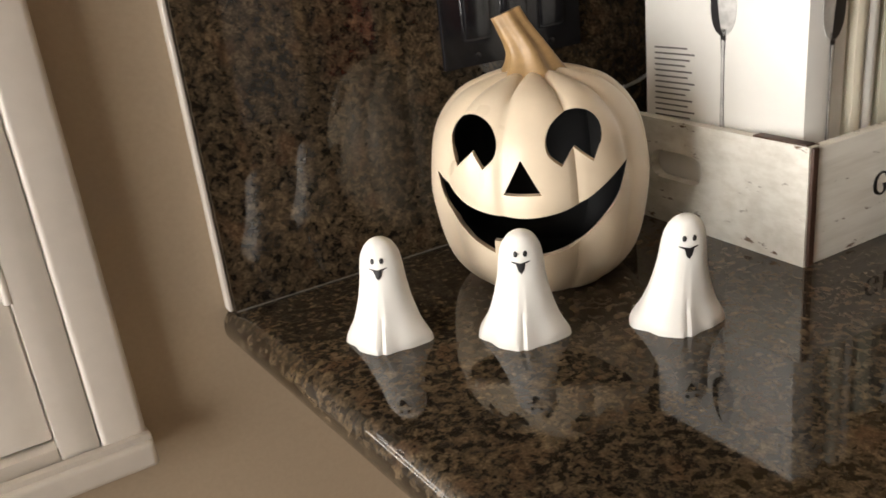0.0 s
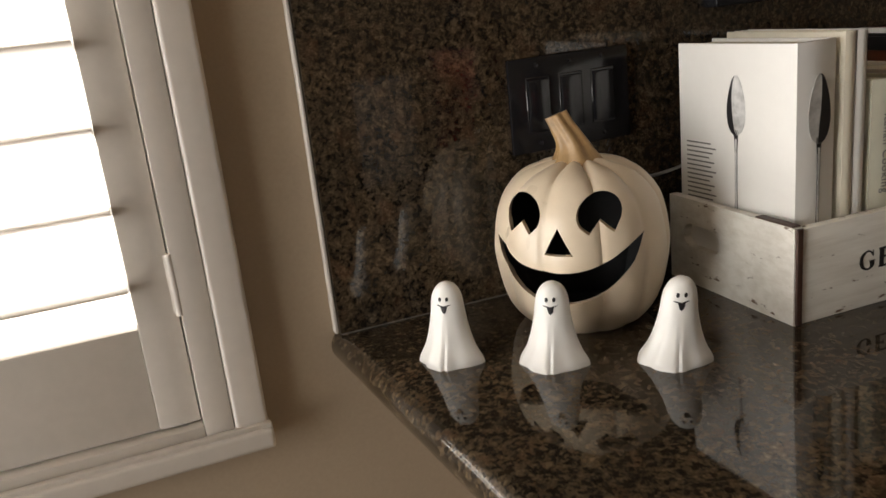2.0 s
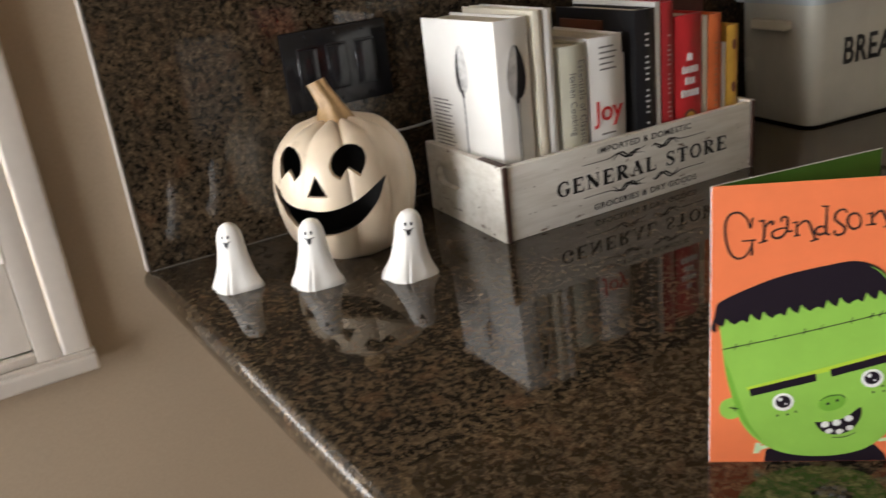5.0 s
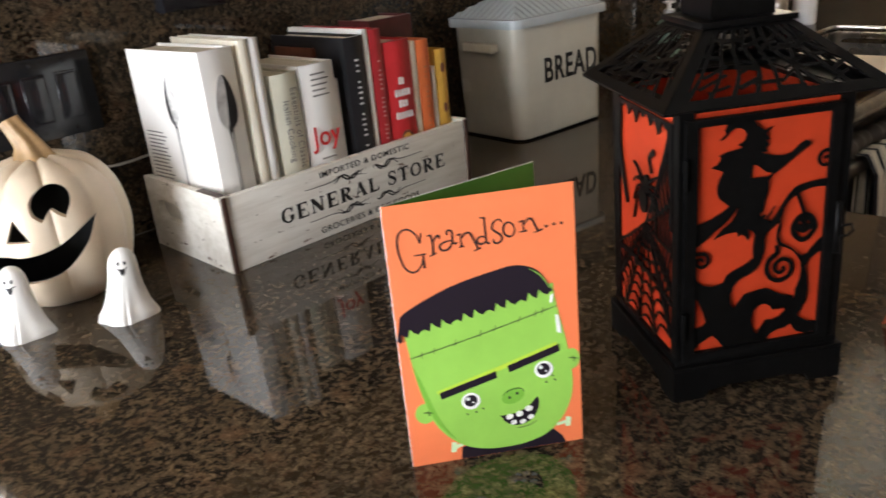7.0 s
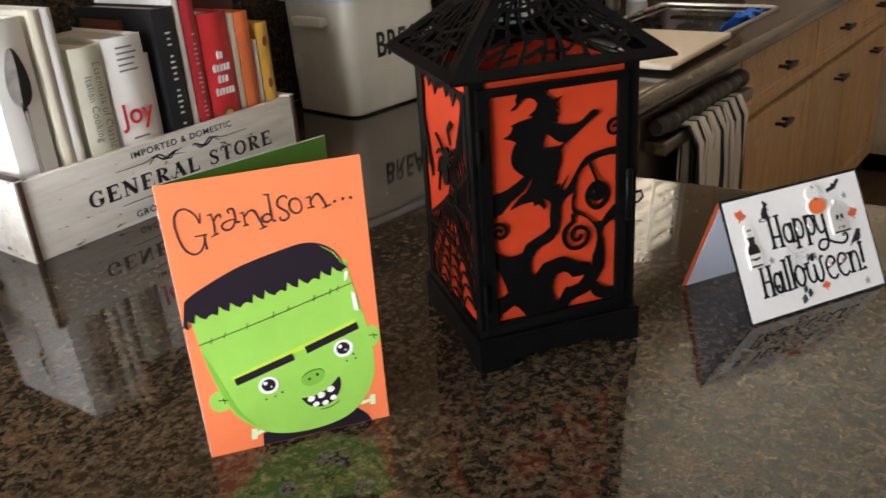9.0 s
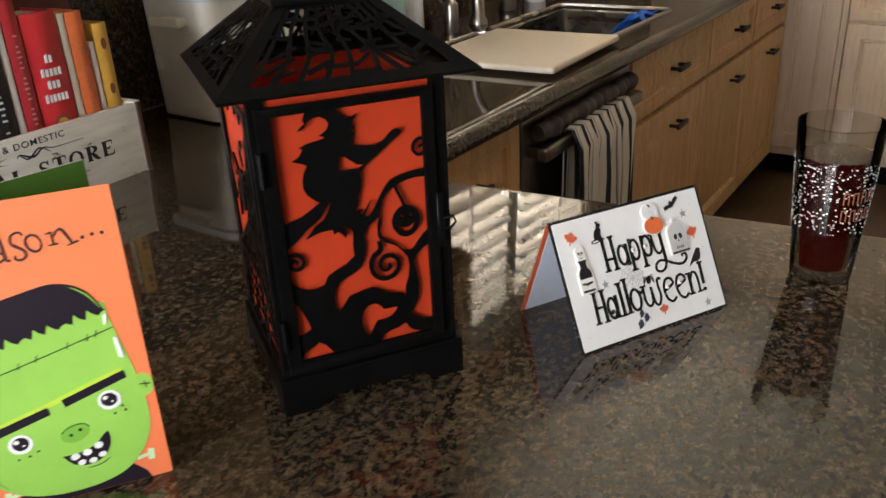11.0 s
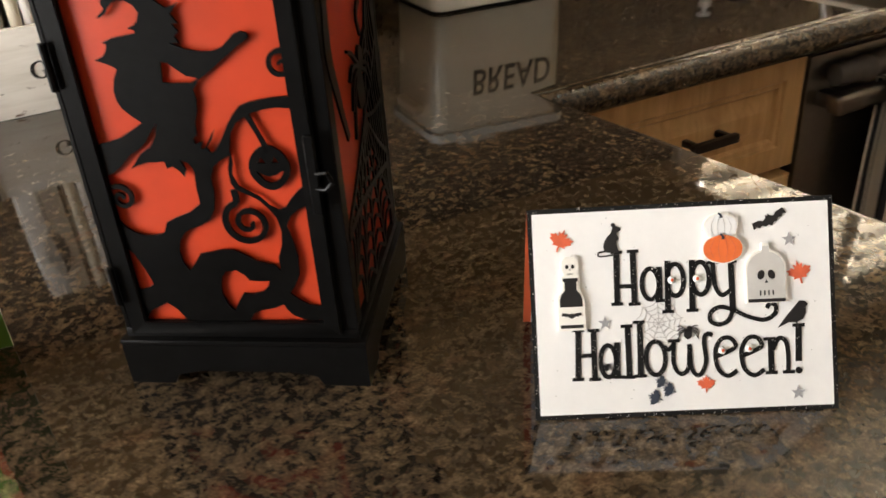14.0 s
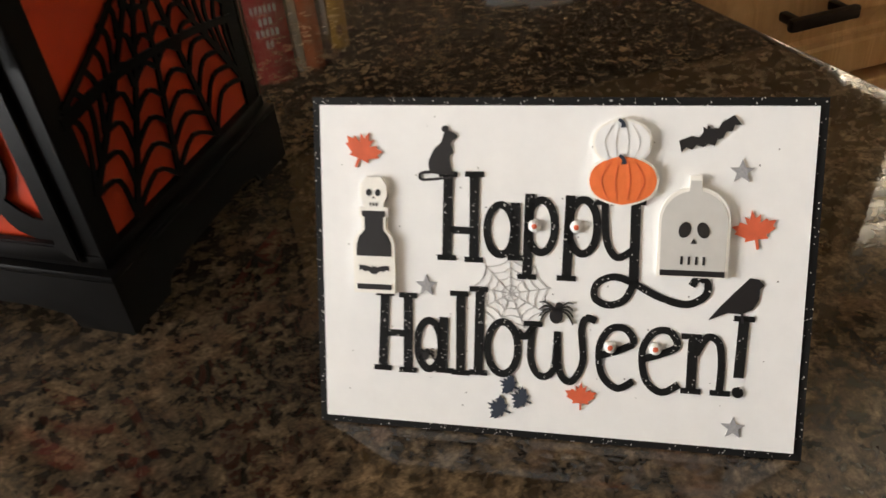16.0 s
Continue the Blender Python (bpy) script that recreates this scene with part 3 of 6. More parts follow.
for p, q in zip(grid, grid[1:]):
    for i in range(nx):
        b.faces.new((p[i], p[i + 1], q[i + 1], q[i]))
ob = part("dish_towel", b, TOWEL)
ob.modifiers.new("thick", "SOLIDIFY").thickness = 0.003
tagged(ob, "cream striped cotton dish towel hanging on the dishwasher handle", "towel")

# sink: two steel basins, board over one, tap and bottles behind
sk = thing("sink", pose(0, 0, COUNTER), "double bowl stainless steel sink set into the granite", "sink")
for x0, x1 in ((1.75, 2.07), (2.11, 2.57)):
    b = bmesh.new()
    add_box(b, x0 + 0.006, x1 - 0.006, 0.366, 0.724, -0.19, -0.004, 0.05, 5)
    b.normal_update()
    top = [f for f in b.faces if f.normal.z > 0.9 and f.calc_center_median().z > -0.01]
    bmesh.ops.delete(b, geom=top, context="FACES")
    bmesh.ops.reverse_faces(b, faces=b.faces[:])
    bw = part("basin", b, STEEL, sk)
    bw.modifiers.new("thick", "SOLIDIFY").thickness = 0.004
    run = [(x0 + 0.02, 0.368), (x1 - 0.02, 0.368), (x1 - 0.004, 0.385), (x1 - 0.004, 0.70), (x1 - 0.02, 0.722), (x0 + 0.02, 0.722), (x0 + 0.004, 0.70), (x0 + 0.004, 0.385), (x0 + 0.02, 0.368)]
    rim = bmesh.new()
    add_tube(rim, [(x, y, 0.002) for x, y in run], 0.006, 8)
    part("rim", rim, STEEL, sk)
bd = part("cutting_board", box(-0.19, 0.19, -0.165, 0.165, 0, 0.014, bevel=0.006, seg=3), mottled("board_white", (0.76, 0.66, 0.52), 0.4, 0.03, 60), place=pose(1.862, 0.478, COUNTER + 0.0085, 0, 0, 2))
tagged(bd, "cream plastic cutting board lying across the sink", "cutting board")
tap = thing("kitchen_tap", pose(2.20, 0.80, COUNTER), "brushed steel kitchen tap behind the sink", "tap")
b = bmesh.new()
add_lathe(b, [(0.026, 0), (0.026, 0.01), (0.018, 0.02), (0.016, 0.12)], 20)
part("base", b, STEEL, tap)
b = bmesh.new()
add_tube(b, curve_pts([(0, 0, 0.1), (0, 0, 0.22), (0.02, -0.05, 0.29), (0.03, -0.13, 0.28), (0.03, -0.17, 0.2)], 6), 0.0115, 12)
part("spout", b, STEEL, tap)
b = bmesh.new()
add_tube(b, [(0.016, 0, 0.09), (0.06, -0.005, 0.115)], 0.006, 8)
part("lever", b, STEEL, tap)


def bottle(x, y, r, h, color, cap, label):
    root = thing("soap_bottle", pose(x, y, COUNTER), label, "bottle", "bottles behind the sink")
    b = bmesh.new()
    add_lathe(b, [(r * 0.9, 0), (r, 0.006), (r, h * 0.62), (r * 0.9, h * 0.7), (r * 0.42, h * 0.78), (r * 0.4, h * 0.82)], 20)
    part("bottle", b, color, root)
    b = bmesh.new()
    add_lathe(b, [(r * 0.46, h * 0.80), (r * 0.46, h * 0.88), (r * 0.2, h * 0.89), (r * 0.2, h * 0.97), (r * 0.5, h * 0.975), (r * 0.5, h)], 16)
    part("pump", b, cap, root)


GREENB = plain("pale_green_plastic", (0.34, 0.50, 0.42), 0.25)
bottle(1.86, 0.84, 0.03, 0.17, GREENB, PAPERW, "pale green soap bottle behind the sink")
bottle(1.96, 0.86, 0.034, 0.16, PAPERW, BLACKP, "white soap bottle behind the sink")
bottle(2.06, 0.80, 0.02, 0.11, STEEL, STEEL, "small steel soap dispenser behind the sink")
bottle(2.44, 0.84, 0.027, 0.14, STEEL, STEEL, "steel soap dispenser behind the sink")
bottle(2.62, 0.84, 0.035, 0.13, PAPERW, PAPERW, "white lotion bottle behind the sink")
b = bmesh.new()
g = [[b.verts.new((2.36 + 0.12 * i / 14, 0.47 - 0.085 * j / 10 + 0.008 * math.sin(i * 1.3), COUNTER + 0.004 + 0.012 * math.sin(i * 0.9 + j * 0.5) * math.sin(j * 0.4) - 0.06 * max(0, 1 - j / 6))) for i in range(15)] for j in range(11)]
for p, q in zip(g, g[1:]):
    for i in range(14):
        b.faces.new((p[i], p[i + 1], q[i + 1], q[i]))
cl = part("dish_cloth", b, plain("blue_cloth", (0.02, 0.12, 0.55), 0.9))
cl.modifiers.new("thick", "SOLIDIFY").thickness = 0.004
tagged(cl, "crumpled bright blue dish cloth over the sink edge", "cloth")

# cabinets along the far wall, facing the camera
EAST = pose(3.86, 0.0, 0, 0, 0, -90)    # local x runs towards -y, local -y faces -x
for k, (a, c, lab) in enumerate(((-0.36, -0.09, "cream painted corner base cabinet with a raised panel"), (-0.088, 0.40, "cream painted base cabinet with drawer and door"), (0.402, 0.90, "cream painted base cabinet with drawer and door"), (0.902, 1.5, "cream painted base cabinet with drawer and door"))):
    root = thing("base_cabinet", EAST @ pose((a + c) / 2, 0, 0), lab, "cabinet", "cream cabinets of the far wall")
    h = (c - a) / 2 - 0.001
    part("body", box(-h, h, 0.012, 0.57, 0.1, 0.868), CREAM, root)
    part("toe_kick", box(-h, h, 0.08, 0.1, 0, 0.099), BLACKM, root)
    if k == 0:
        part("door", raised_front(-h + 0.02, h - 0.02, 0.14, 0.85, -0.008, 0.06), CREAM, root)
    else:
        d = part("drawer_front", raised_front(-h + 0.006, h - 0.006, 0.69, 0.855, -0.008), CREAM, root)
        part("handle", bar_pull(0.02, 0.77, -0.014), BRONZE, d, "dark bronze bar pull")
        for s in (0, 1):
            w = h - 0.008
            dd = part("door", raised_front(-h + 0.006 + s * w, -h + 0.004 + (s + 1) * w, 0.115, 0.675, -0.008, 0.055), CREAM, root)
            kx = -0.022 if s == 0 else 0.022
            kb = bmesh.new()
            add_box(kb, kx - 0.012, kx + 0.012, -0.038, -0.012, 0.603, 0.627, 0.004)
            part("knob", kb, BRONZE, dd, "dark bronze knob")
structure("countertop_far", box(3.82, 4.44, -1.5, 0.28, 0.87, 0.909, bevel=0.008), GRANITE, "dark granite worktop along the far wall", "countertop")

# wall cabinets over the counter
for a, c in ((0.30, 0.84), (0.842, 1.38), (1.382, 1.915)):
    root = thing("wall_cabinet", WALL_A @ pose((a + c) / 2, 0, 1.475), "maple wall cabinet hung above the granite splashback", "cabinet", "wall cabinets")
    h = (c - a) / 2 - 0.001
    part("body", box(-h, h, -0.30, 0.018, 0, 0.86), MAPLE, root)
    part("door", raised_front(-h + 0.004, h - 0.004, 0.006, 0.85, -0.322, 0.055), MAPLE, root)

# ---- things on the peninsula ----
# switch plate on the splash
sp = thing("switch_plate", WALL_A @ pose(0.256 + 0.083, 0, 1.146), "glossy black three-gang switch plate on the granite splashback", "switch plate")
part("plate", box(-0.085, 0.085, -0.007, -0.0005, -0.058, 0.058, bevel=0.003), BLACKP, sp)
for x in (-0.046, 0.0, 0.046):
    rk = bmesh.new()
    add_box(rk, x - 0.0165, x + 0.0165, -0.0085, -0.006, -0.034, 0.034, 0.001, 1)
    add_box(rk, x - 0.0145, x + 0.0145, -0.011, -0.008, -0.031, 0.031, 0.002)
    part("rocker", rk, BLACKP, sp)
    for z in (-0.048, 0.048):
        s = bmesh.new()
        add_lathe(s, [(0.003, 0), (0.003, 0.0012), (0.002, 0.002)], 12, Matrix.Translation((x, -0.0065, z)) @ pose(0, 0, 0, 90, 0, 0))
        part("screw", s, BLACKP, sp)
b = bmesh.new()
add_box(b, -0.055, 0.055, -0.030, -0.0005, -0.02, 0.02, 0.004)
ob = part("power_strip", b, BLACKP, None, place=WALL_A @ pose(0.60, 0, 1.255))
tagged(ob, "black plastic power box on the granite splashback above the books", "power box")
b = bmesh.new()
add_tube(b, curve_pts([(0.36, -0.006, 1.04), (0.42, -0.012, 1.03), (0.5, -0.010, 1.035), (0.56, -0.008, 1.06)], 8), 0.0022, 8)
ob = part("cable", b, plain("grey_cable", (0.4, 0.39, 0.37), 0.4), None, place=WALL_A.copy())
tagged(ob, "thin pale cable running along the splashback", "cable")


def pumpkin():
    """A hollow ceramic pumpkin with cut-out face and a curved stem."""
    root = thing("jack_o_lantern", pose(0.283, 0.766, COUNTER, 0, 0, -42), "cream ceramic pumpkin with a carved smiling face and tan stem", "pumpkin")
    prof = curve_pts([(0.050, 0.0), (0.066, 0.002), (0.088, 0.030), (0.0985, 0.075), (0.099, 0.105), (0.090, 0.145), (0.066, 0.174), (0.034, 0.186), (0.014, 0.187)], 7)
    n = 144

    def shell(scale, index):
        b = bmesh.new()
        rings = []
        for r, z in prof:
            ring = []
            for i in range(n):
                a = i * math.tau / n
                groove = abs(math.sin(a * 5.5 + 0.35 * math.sin(a * 2))) ** 0.45
                k = 1 - 0.055 * (1 - groove) * min(1, r / 0.06)
                dip = -0.007 * (1 - groove) * max(0, (z - 0.14) / 0.05)
                zz = 0.095 + (z + dip - 0.095) * scale
                ring.append(b.verts.new((r * k * scale * math.cos(a), r * k * scale * math.sin(a), zz)))
            rings.append(ring)
        for lo, hi in zip(rings, rings[1:]):
            for i in range(n):
                j = (i + 1) % n
                b.faces.new((lo[i], lo[j], hi[j], hi[i]))
        b.faces.new(rings[0][::-1])
        b.faces.new(rings[-1])
        for f in b.faces:
            f.material_index = index
        return b

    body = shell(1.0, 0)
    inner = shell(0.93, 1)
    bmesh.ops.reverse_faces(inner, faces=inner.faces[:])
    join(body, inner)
    cut = bmesh.new()
    for s in (-1, 1):
        cx, cz, rx, rz = s * 0.0412, 0.1425, 0.0215, 0.0212
        arc = [radians(-28 + 243 * k / 30) for k in range(31)]
        eye = [(cx + s * rx * math.cos(a), cz + rz * math.sin(a)) for a in arc]
        eye += [(cx - s * rx * 0.42, cz - rz * 0.93), (cx, cz - rz * 0.30), (cx + s * rx * 0.70, cz - rz * 0.92)]
        add_plate(cut, eye, -0.13, -0.02)
    add_plate(cut, [(-0.016, 0.102), (0.016, 0.102), (0.0, 0.131)], -0.13, -0.02)
    up = curve_pts([(-0.079, 0.114), (-0.045, 0.091), (0.0, 0.083), (0.045, 0.091), (0.081, 0.116)], 8)
    dn = curve_pts([(0.081, 0.114), (0.072, 0.086), (0.045, 0.058), (0.02, 0.048), (0.0, 0.046)], 6) + [(-0.010, 0.046), (-0.010, 0.060), (-0.027, 0.061), (-0.028, 0.049)] + curve_pts([(-0.045, 0.059), (-0.069, 0.084), (-0.079, 0.112)], 6)
    add_plate(cut, up + dn[1:-1], -0.13, -0.02)
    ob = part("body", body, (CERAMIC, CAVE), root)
    cutter = new("cutter", mesh_of(cut, "cutter", CERAMIC))
    cutter.parent = root
    md = ob.modifiers.new("cut", "BOOLEAN")
    md.operation, md.object, md.solver = "DIFFERENCE", cutter, "EXACT"
    bpy.context.view_layer.update()
    me = bpy.data.meshes.new_from_object(ob.evaluated_get(bpy.context.evaluated_depsgraph_get()))
    ob.modifiers.remove(md)
    ob.data = smooth(me, 50)
    bpy.data.objects.remove(cutter)
    b = bmesh.new()
    run = curve_pts([(0, 0, 0.176), (-0.001, 0, 0.190), (-0.004, 0, 0.205), (-0.014, 0.0, 0.224), (-0.020, 0.0, 0.236)], 6)
    m = 40
    rings = []
    for i, p in enumerate(run):
        t = i / (len(run) - 1)
        r = 0.0225 * (1 - t) ** 2.4 + 0.0125
        ring = []
        for k in range(m):
            a = k * math.tau / m
            q = r * (1 + 0.11 * math.cos(a * 6 + t * 1.5))
            ring.append(b.verts.new((p[0] + q * math.cos(a), p[1] + q * math.sin(a) * 0.9, p[2] + q * math.cos(a) * 0.35 * t)))
        rings.append(ring)
    for lo, hi in zip(rings, rings[1:]):
        for i in range(m):
            j = (i + 1) % m
            b.faces.new((lo[i], lo[j], hi[j], hi[i]))
    b.faces.new(rings[-1])
    part("stem", b, STEM, root, "tan glazed ceramic stem with ridges")


pumpkin()


def ghost(x, y, turn, lean, label):
    """A small glazed ghost figurine with a draped hem and a painted face."""
    b = bmesh.new()
    n = 72
    prof = curve_pts([(0.0345, 0.0), (0.0335, 0.006), (0.0272, 0.019), (0.0222, 0.036), (0.0190, 0.053), (0.0175, 0.066), (0.0155, 0.076), (0.0105, 0.0845), (0.0045, 0.0882), (0.0006, 0.089)], 5)
    rings = []
    for r, z in prof:
        t = max(0.0, 1 - z / 0.052)
        ring = []
        for i in range(n):
            a = i * math.tau / n
            w = 1 + 0.085 * t * math.cos(4 * a + 0.6) + 0.02 * t * math.cos(9 * a + 1.2)
            front = math.exp(-((math.remainder(a + math.pi / 2, math.tau)) / 0.16) ** 2)
            w -= 0.06 * front * min(1, t * 1.6) * math.cos((a + math.pi / 2) * 22)
            hem = 0.0034 * t * t * math.cos(4 * a + 2)
            ring.append(b.verts.new((r * w * math.cos(a) + lean * z, r * w * 0.80 * math.sin(a) + 0.02 * z, max(0, z + hem * (z > 0)))))
        rings.append(ring)
    for lo, hi in zip(rings, rings[1:]):
        for i in range(n):
            j = (i + 1) % n
            b.faces.new((lo[i], lo[j], hi[j], hi[i]))
    b.faces.new(rings[0][::-1])
    b.faces.new(rings[-1])

    def front_y(px, pz):
        r = np.interp(pz, [p[1] for p in prof], [p[0] for p in prof])
        return -0.80 * math.sqrt(max(1e-8, r * r - px * px)) + 0.02 * pz - 0.0004

    def paint(pts):
        vs = [b.verts.new((px + lean * pz, front_y(px, pz), pz)) for px, pz in pts]
        c = b.verts.new((sum(p[0] for p in pts) / len(pts) + lean * pts[0][1], min(v.co.y for v in vs) - 0.0002, sum(p[1] for p in pts) / len(pts)))
        for p, q in zip(vs, vs[1:] + vs[:1]):
            f = b.faces.new((p, q, c))
            f.material_index = 1

    for s in (-1, 1):
        paint(oval(s * 0.0038, 0.0735, 0.0017, 0.0024, 14))
    arc = [(-0.0075 + 0.015 * i / 14, 0.0680 - 0.0022 * math.sin(math.pi * i / 14)) for i in range(15)]
    paint(arc + [(p[0], p[1] - 0.0006) for p in arc[::-1]])
    paint([(-0.0036, 0.0662), (0.0, 0.0656), (0.0040, 0.0662), (0.0030, 0.0610), (0.0006, 0.0578), (-0.0016, 0.0600)])
    bmesh.ops.recalc_face_normals(b, faces=b.faces[:])
    ob = part("ghost_figurine", b, (CERWHITE, INK), None, place=pose(x, y, COUNTER, 0, 0, turn))
    return tagged(ob, label, "figurine", "ghost figurines")


ghost(0.100, 0.727, -36, 0.02, "small white ceramic ghost with a painted smile at the counter corner")
ghost(0.190, 0.662, -34, 0.03, "small white ceramic ghost with a painted smile before the pumpkin")
ghost(0.295, 0.602, -26, 0.10, "small white ceramic ghost with a painted smile beside the crate")


def crate():
    """Whitewashed wooden crate with handle slots and printed front."""
    w, d, h, t = 0.470, 0.215, 0.106, 0.011
    root = thing("wooden_crate", pose(0.445, 0.606, COUNTER, 0, 0, 1.5), "whitewashed wooden crate with printed lettering, full of cookbooks", "crate")
    fp = part("front_panel", box(0.009, w - 0.009, 0, t, 0.0, h, bevel=0.0015), WASH, root)
    part("back_panel", box(0.009, w - 0.009, d - t, d, 0.0, h, bevel=0.0015), WASH, root)
    part("bottom_panel", box(t, w - t, t, d - t, 0.002, 0.010), WASH, root)
    for x in (0.0, w - t):
        b = bmesh.new()
        pts = [(0.0, 0.0), (d, 0.0), (d, h + 0.002), (0.0, h + 0.002)]
        slot = [(0.132 + 0.042 * s + 0.0145 * math.cos(a), 0.062 + 0.0145 * math.sin(a)) for s, rng in ((1, range(-4, 5)), (0, range(4, 13))) for a in (k * math.pi / 8 for k in rng)]
        # two halves, above and below the slot's middle line
        mid = 0.062
        lo = [p for p in slot if p[1] <= mid + 1e-6]
        hi = [p for p in slot if p[1] >= mid - 1e-6]
        lo.sort(key=lambda p: p[0])
        hi.sort(key=lambda p: -p[0])
        for loop in ([(0.0, 0.0), (d, 0.0), (d, mid)] + lo[::-1] + [(0.0, mid)], [(d, h + 0.002), (0.0, h + 0.002), (0.0, mid)] + hi[::-1] + [(d, mid)]):
            b.faces.new([b.verts.new((0, *p)) for p in loop])
        bmesh.ops.remove_doubles(b, verts=b.verts[:], dist=1e-5)
        ext = bmesh.ops.extrude_face_region(b, geom=b.faces[:])
        for v in (g for g in ext["geom"] if isinstance(g, bmesh.types.BMVert)):
            v.co.x = t
        bmesh.ops.recalc_face_normals(b, faces=b.faces[:])
        b.transform(Matrix.Translation((x, 0, 0)))
        part("side_panel", b, WASH, root, soft=False)
    for x in (0.002, w - 0.009):
        part("corner_strip", box(x, x + 0.007, -0.003, 0.0095, 0.001, h + 0.001, bevel=0.001), WORNBROWN, root, "dark brown worn corner strip")
    part("top_bracket", box(0.001, 0.012, 0.004, 0.06, h + 0.0015, h + 0.0035, bevel=0.0005), WORNBROWN, root, "rusty brown bracket")
    ink = mottled("faded_print", (0.020, 0.018, 0.017), 0.7, 0.4, 150, bumpy=0)
    serif_line("letter", "GENERAL STORE", 0.088, 0.411, 0.0425, 0.0215, ink, fp)
    lettering("lettering", "IMPORTED & DOMESTIC", 0.0125, ink, fp, pose(0.2495, -0.0002, 0.090), 0.0002, 0.0001, 1.15, space=1.15)
    lettering("lettering", "GROCERIES & DRY GOODS", 0.0125, ink, fp, pose(0.2495, -0.0002, 0.0085), 0.0002, 0.0001, 1.15, space=1.15)
    b = bmesh.new()
    for z, s in ((0.079, 1), (0.031, -1)):
        for e in (-1, 1):
            add_stroke(b, [(0.2495 + e * 0.115, z, 0.0008), (0.2495 + e * 0.07, z, 0.0012), (0.2495 + e * 0.052, z + 0.004 * s, 0.002), (0.2495 + e * 0.036, z - 0.004 * s, 0.003), (0.2495 + e * 0.018, z + 0.003 * s, 0.002), (0.2495 + e * 0.012, z, 0.0008)], -0.0004, 0.0)
            add_stroke(b, [(0.2495 + e * 0.062, z - 0.004 * s, 0.0008), (0.2495 + e * 0.046, z + 0.005 * s, 0.0022), (0.2495 + e * 0.028, z - 0.005 * s, 0.0022), (0.2495 + e * 0.016, z + 0.004 * s, 0.0008)], -0.0004, 0.0)
        add_plate(b, [(0.215, z), (0.2495, z - 0.005), (0.227, z), (0.2495, z + 0.005)], -0.0004, 0.0)
    part("ornament", b, ink, fp)


crate()


def book(x, y, turn, th, w, h, cover, label, rnd=0.0, tilt=0.0, base=0.011):
    """A book standing with its spine towards -y: cover boards, rounded spine, pages."""
    root = thing("book", pose(x, y, COUNTER + base, 0, 0, turn) @ pose(0, 0, 0, 0, tilt, 0), label, "book", "cookbooks in the crate")
    t = 0.0025
    for a in (0.0, th - t):
        part("cover_board", box(a, a + t, 0.003, w, 0, h, bevel=0.0008, seg=1), cover, root)
    b = bmesh.new()
    run = [(th * i / 12, -rnd * math.sin(math.pi * i / 12)) for i in range(13)]
    vs = []
    for px, py in run:
        vs.append([b.verts.new((px, py, 0)), b.verts.new((px, py, h)), b.verts.new((px, 0.004, h)), b.verts.new((px, 0.004, 0))])
    for p, q in zip(vs, vs[1:]):
        for i in range(4):
            j = (i + 1) % 4
            b.faces.new((p[i], p[j], q[j], q[i]))
    b.faces.new(vs[0][::-1])
    b.faces.new(vs[-1])
    bmesh.ops.recalc_face_normals(b, faces=b.faces[:])
    sp = part("spine", b, cover, root)
    part("page_block", box(t, th - t, 0.004, w - 0.004, 0.003, h - 0.004), PAGES, root)
    return root, sp


PAGES, pnt, pb = mat("page_edges", (0.74, 0.68, 0.55), 0.8)
pf = noise_node(pnt, coords(pnt, (900, 3, 3)), 1.0, 2)
pnt.links.new(ramp(pnt, pf, [(0.35, (0.58, 0.52, 0.40)), (0.65, (0.78, 0.73, 0.62))]), pb.inputs["Base Color"])
JACKET = mottled("white_jacket", (0.83, 0.81, 0.77), 0.42, 0.012, 60, bumpy=0.0, big=1)
IVORY = mottled("ivory_jacket", (0.74, 0.68, 0.55), 0.35, 0.04, 40, bumpy=0.03)
BLACKJ = mottled("black_jacket", (0.015, 0.015, 0.017), 0.3, 0.1, 40, bumpy=0.03)
CRIMSON = mottled("crimson_jacket", (0.42, 0.03, 0.035), 0.35, 0.1, 40, bumpy=0.05)
REDJ = mottled("red_jacket", (0.55, 0.03, 0.035), 0.35, 0.08, 40, bumpy=0.05)
ORANGEJ = mottled("orange_jacket", (0.70, 0.17, 0.05), 0.4, 0.1, 40, bumpy=0.05)
YELLOWJ = mottled("yellow_jacket", (0.66, 0.38, 0.06), 0.4, 0.12, 40, bumpy=0.05)
MAROON = mottled("maroon_jacket", (0.09, 0.02, 0.02), 0.3, 0.3, 30, bumpy=0.05)
BROWNJ = mottled("brown_jacket", (0.20, 0.07, 0.04), 0.35, 0.2, 30, bumpy=0.05)
PALEGREEN = mottled("pale_jacket", (0.62, 0.60, 0.48), 0.4, 0.05, 40, bumpy=0.05)
REDINK = plain("red_ink", (0.62, 0.03, 0.03), 0.5)
GREYINK = plain("grey_ink", (0.20, 0.19, 0.18), 0.5)
SILVER = mottled("spoon_silver", (0.66, 0.65, 0.63), 0.3, 0.25, 70, bumpy=0, big=30)


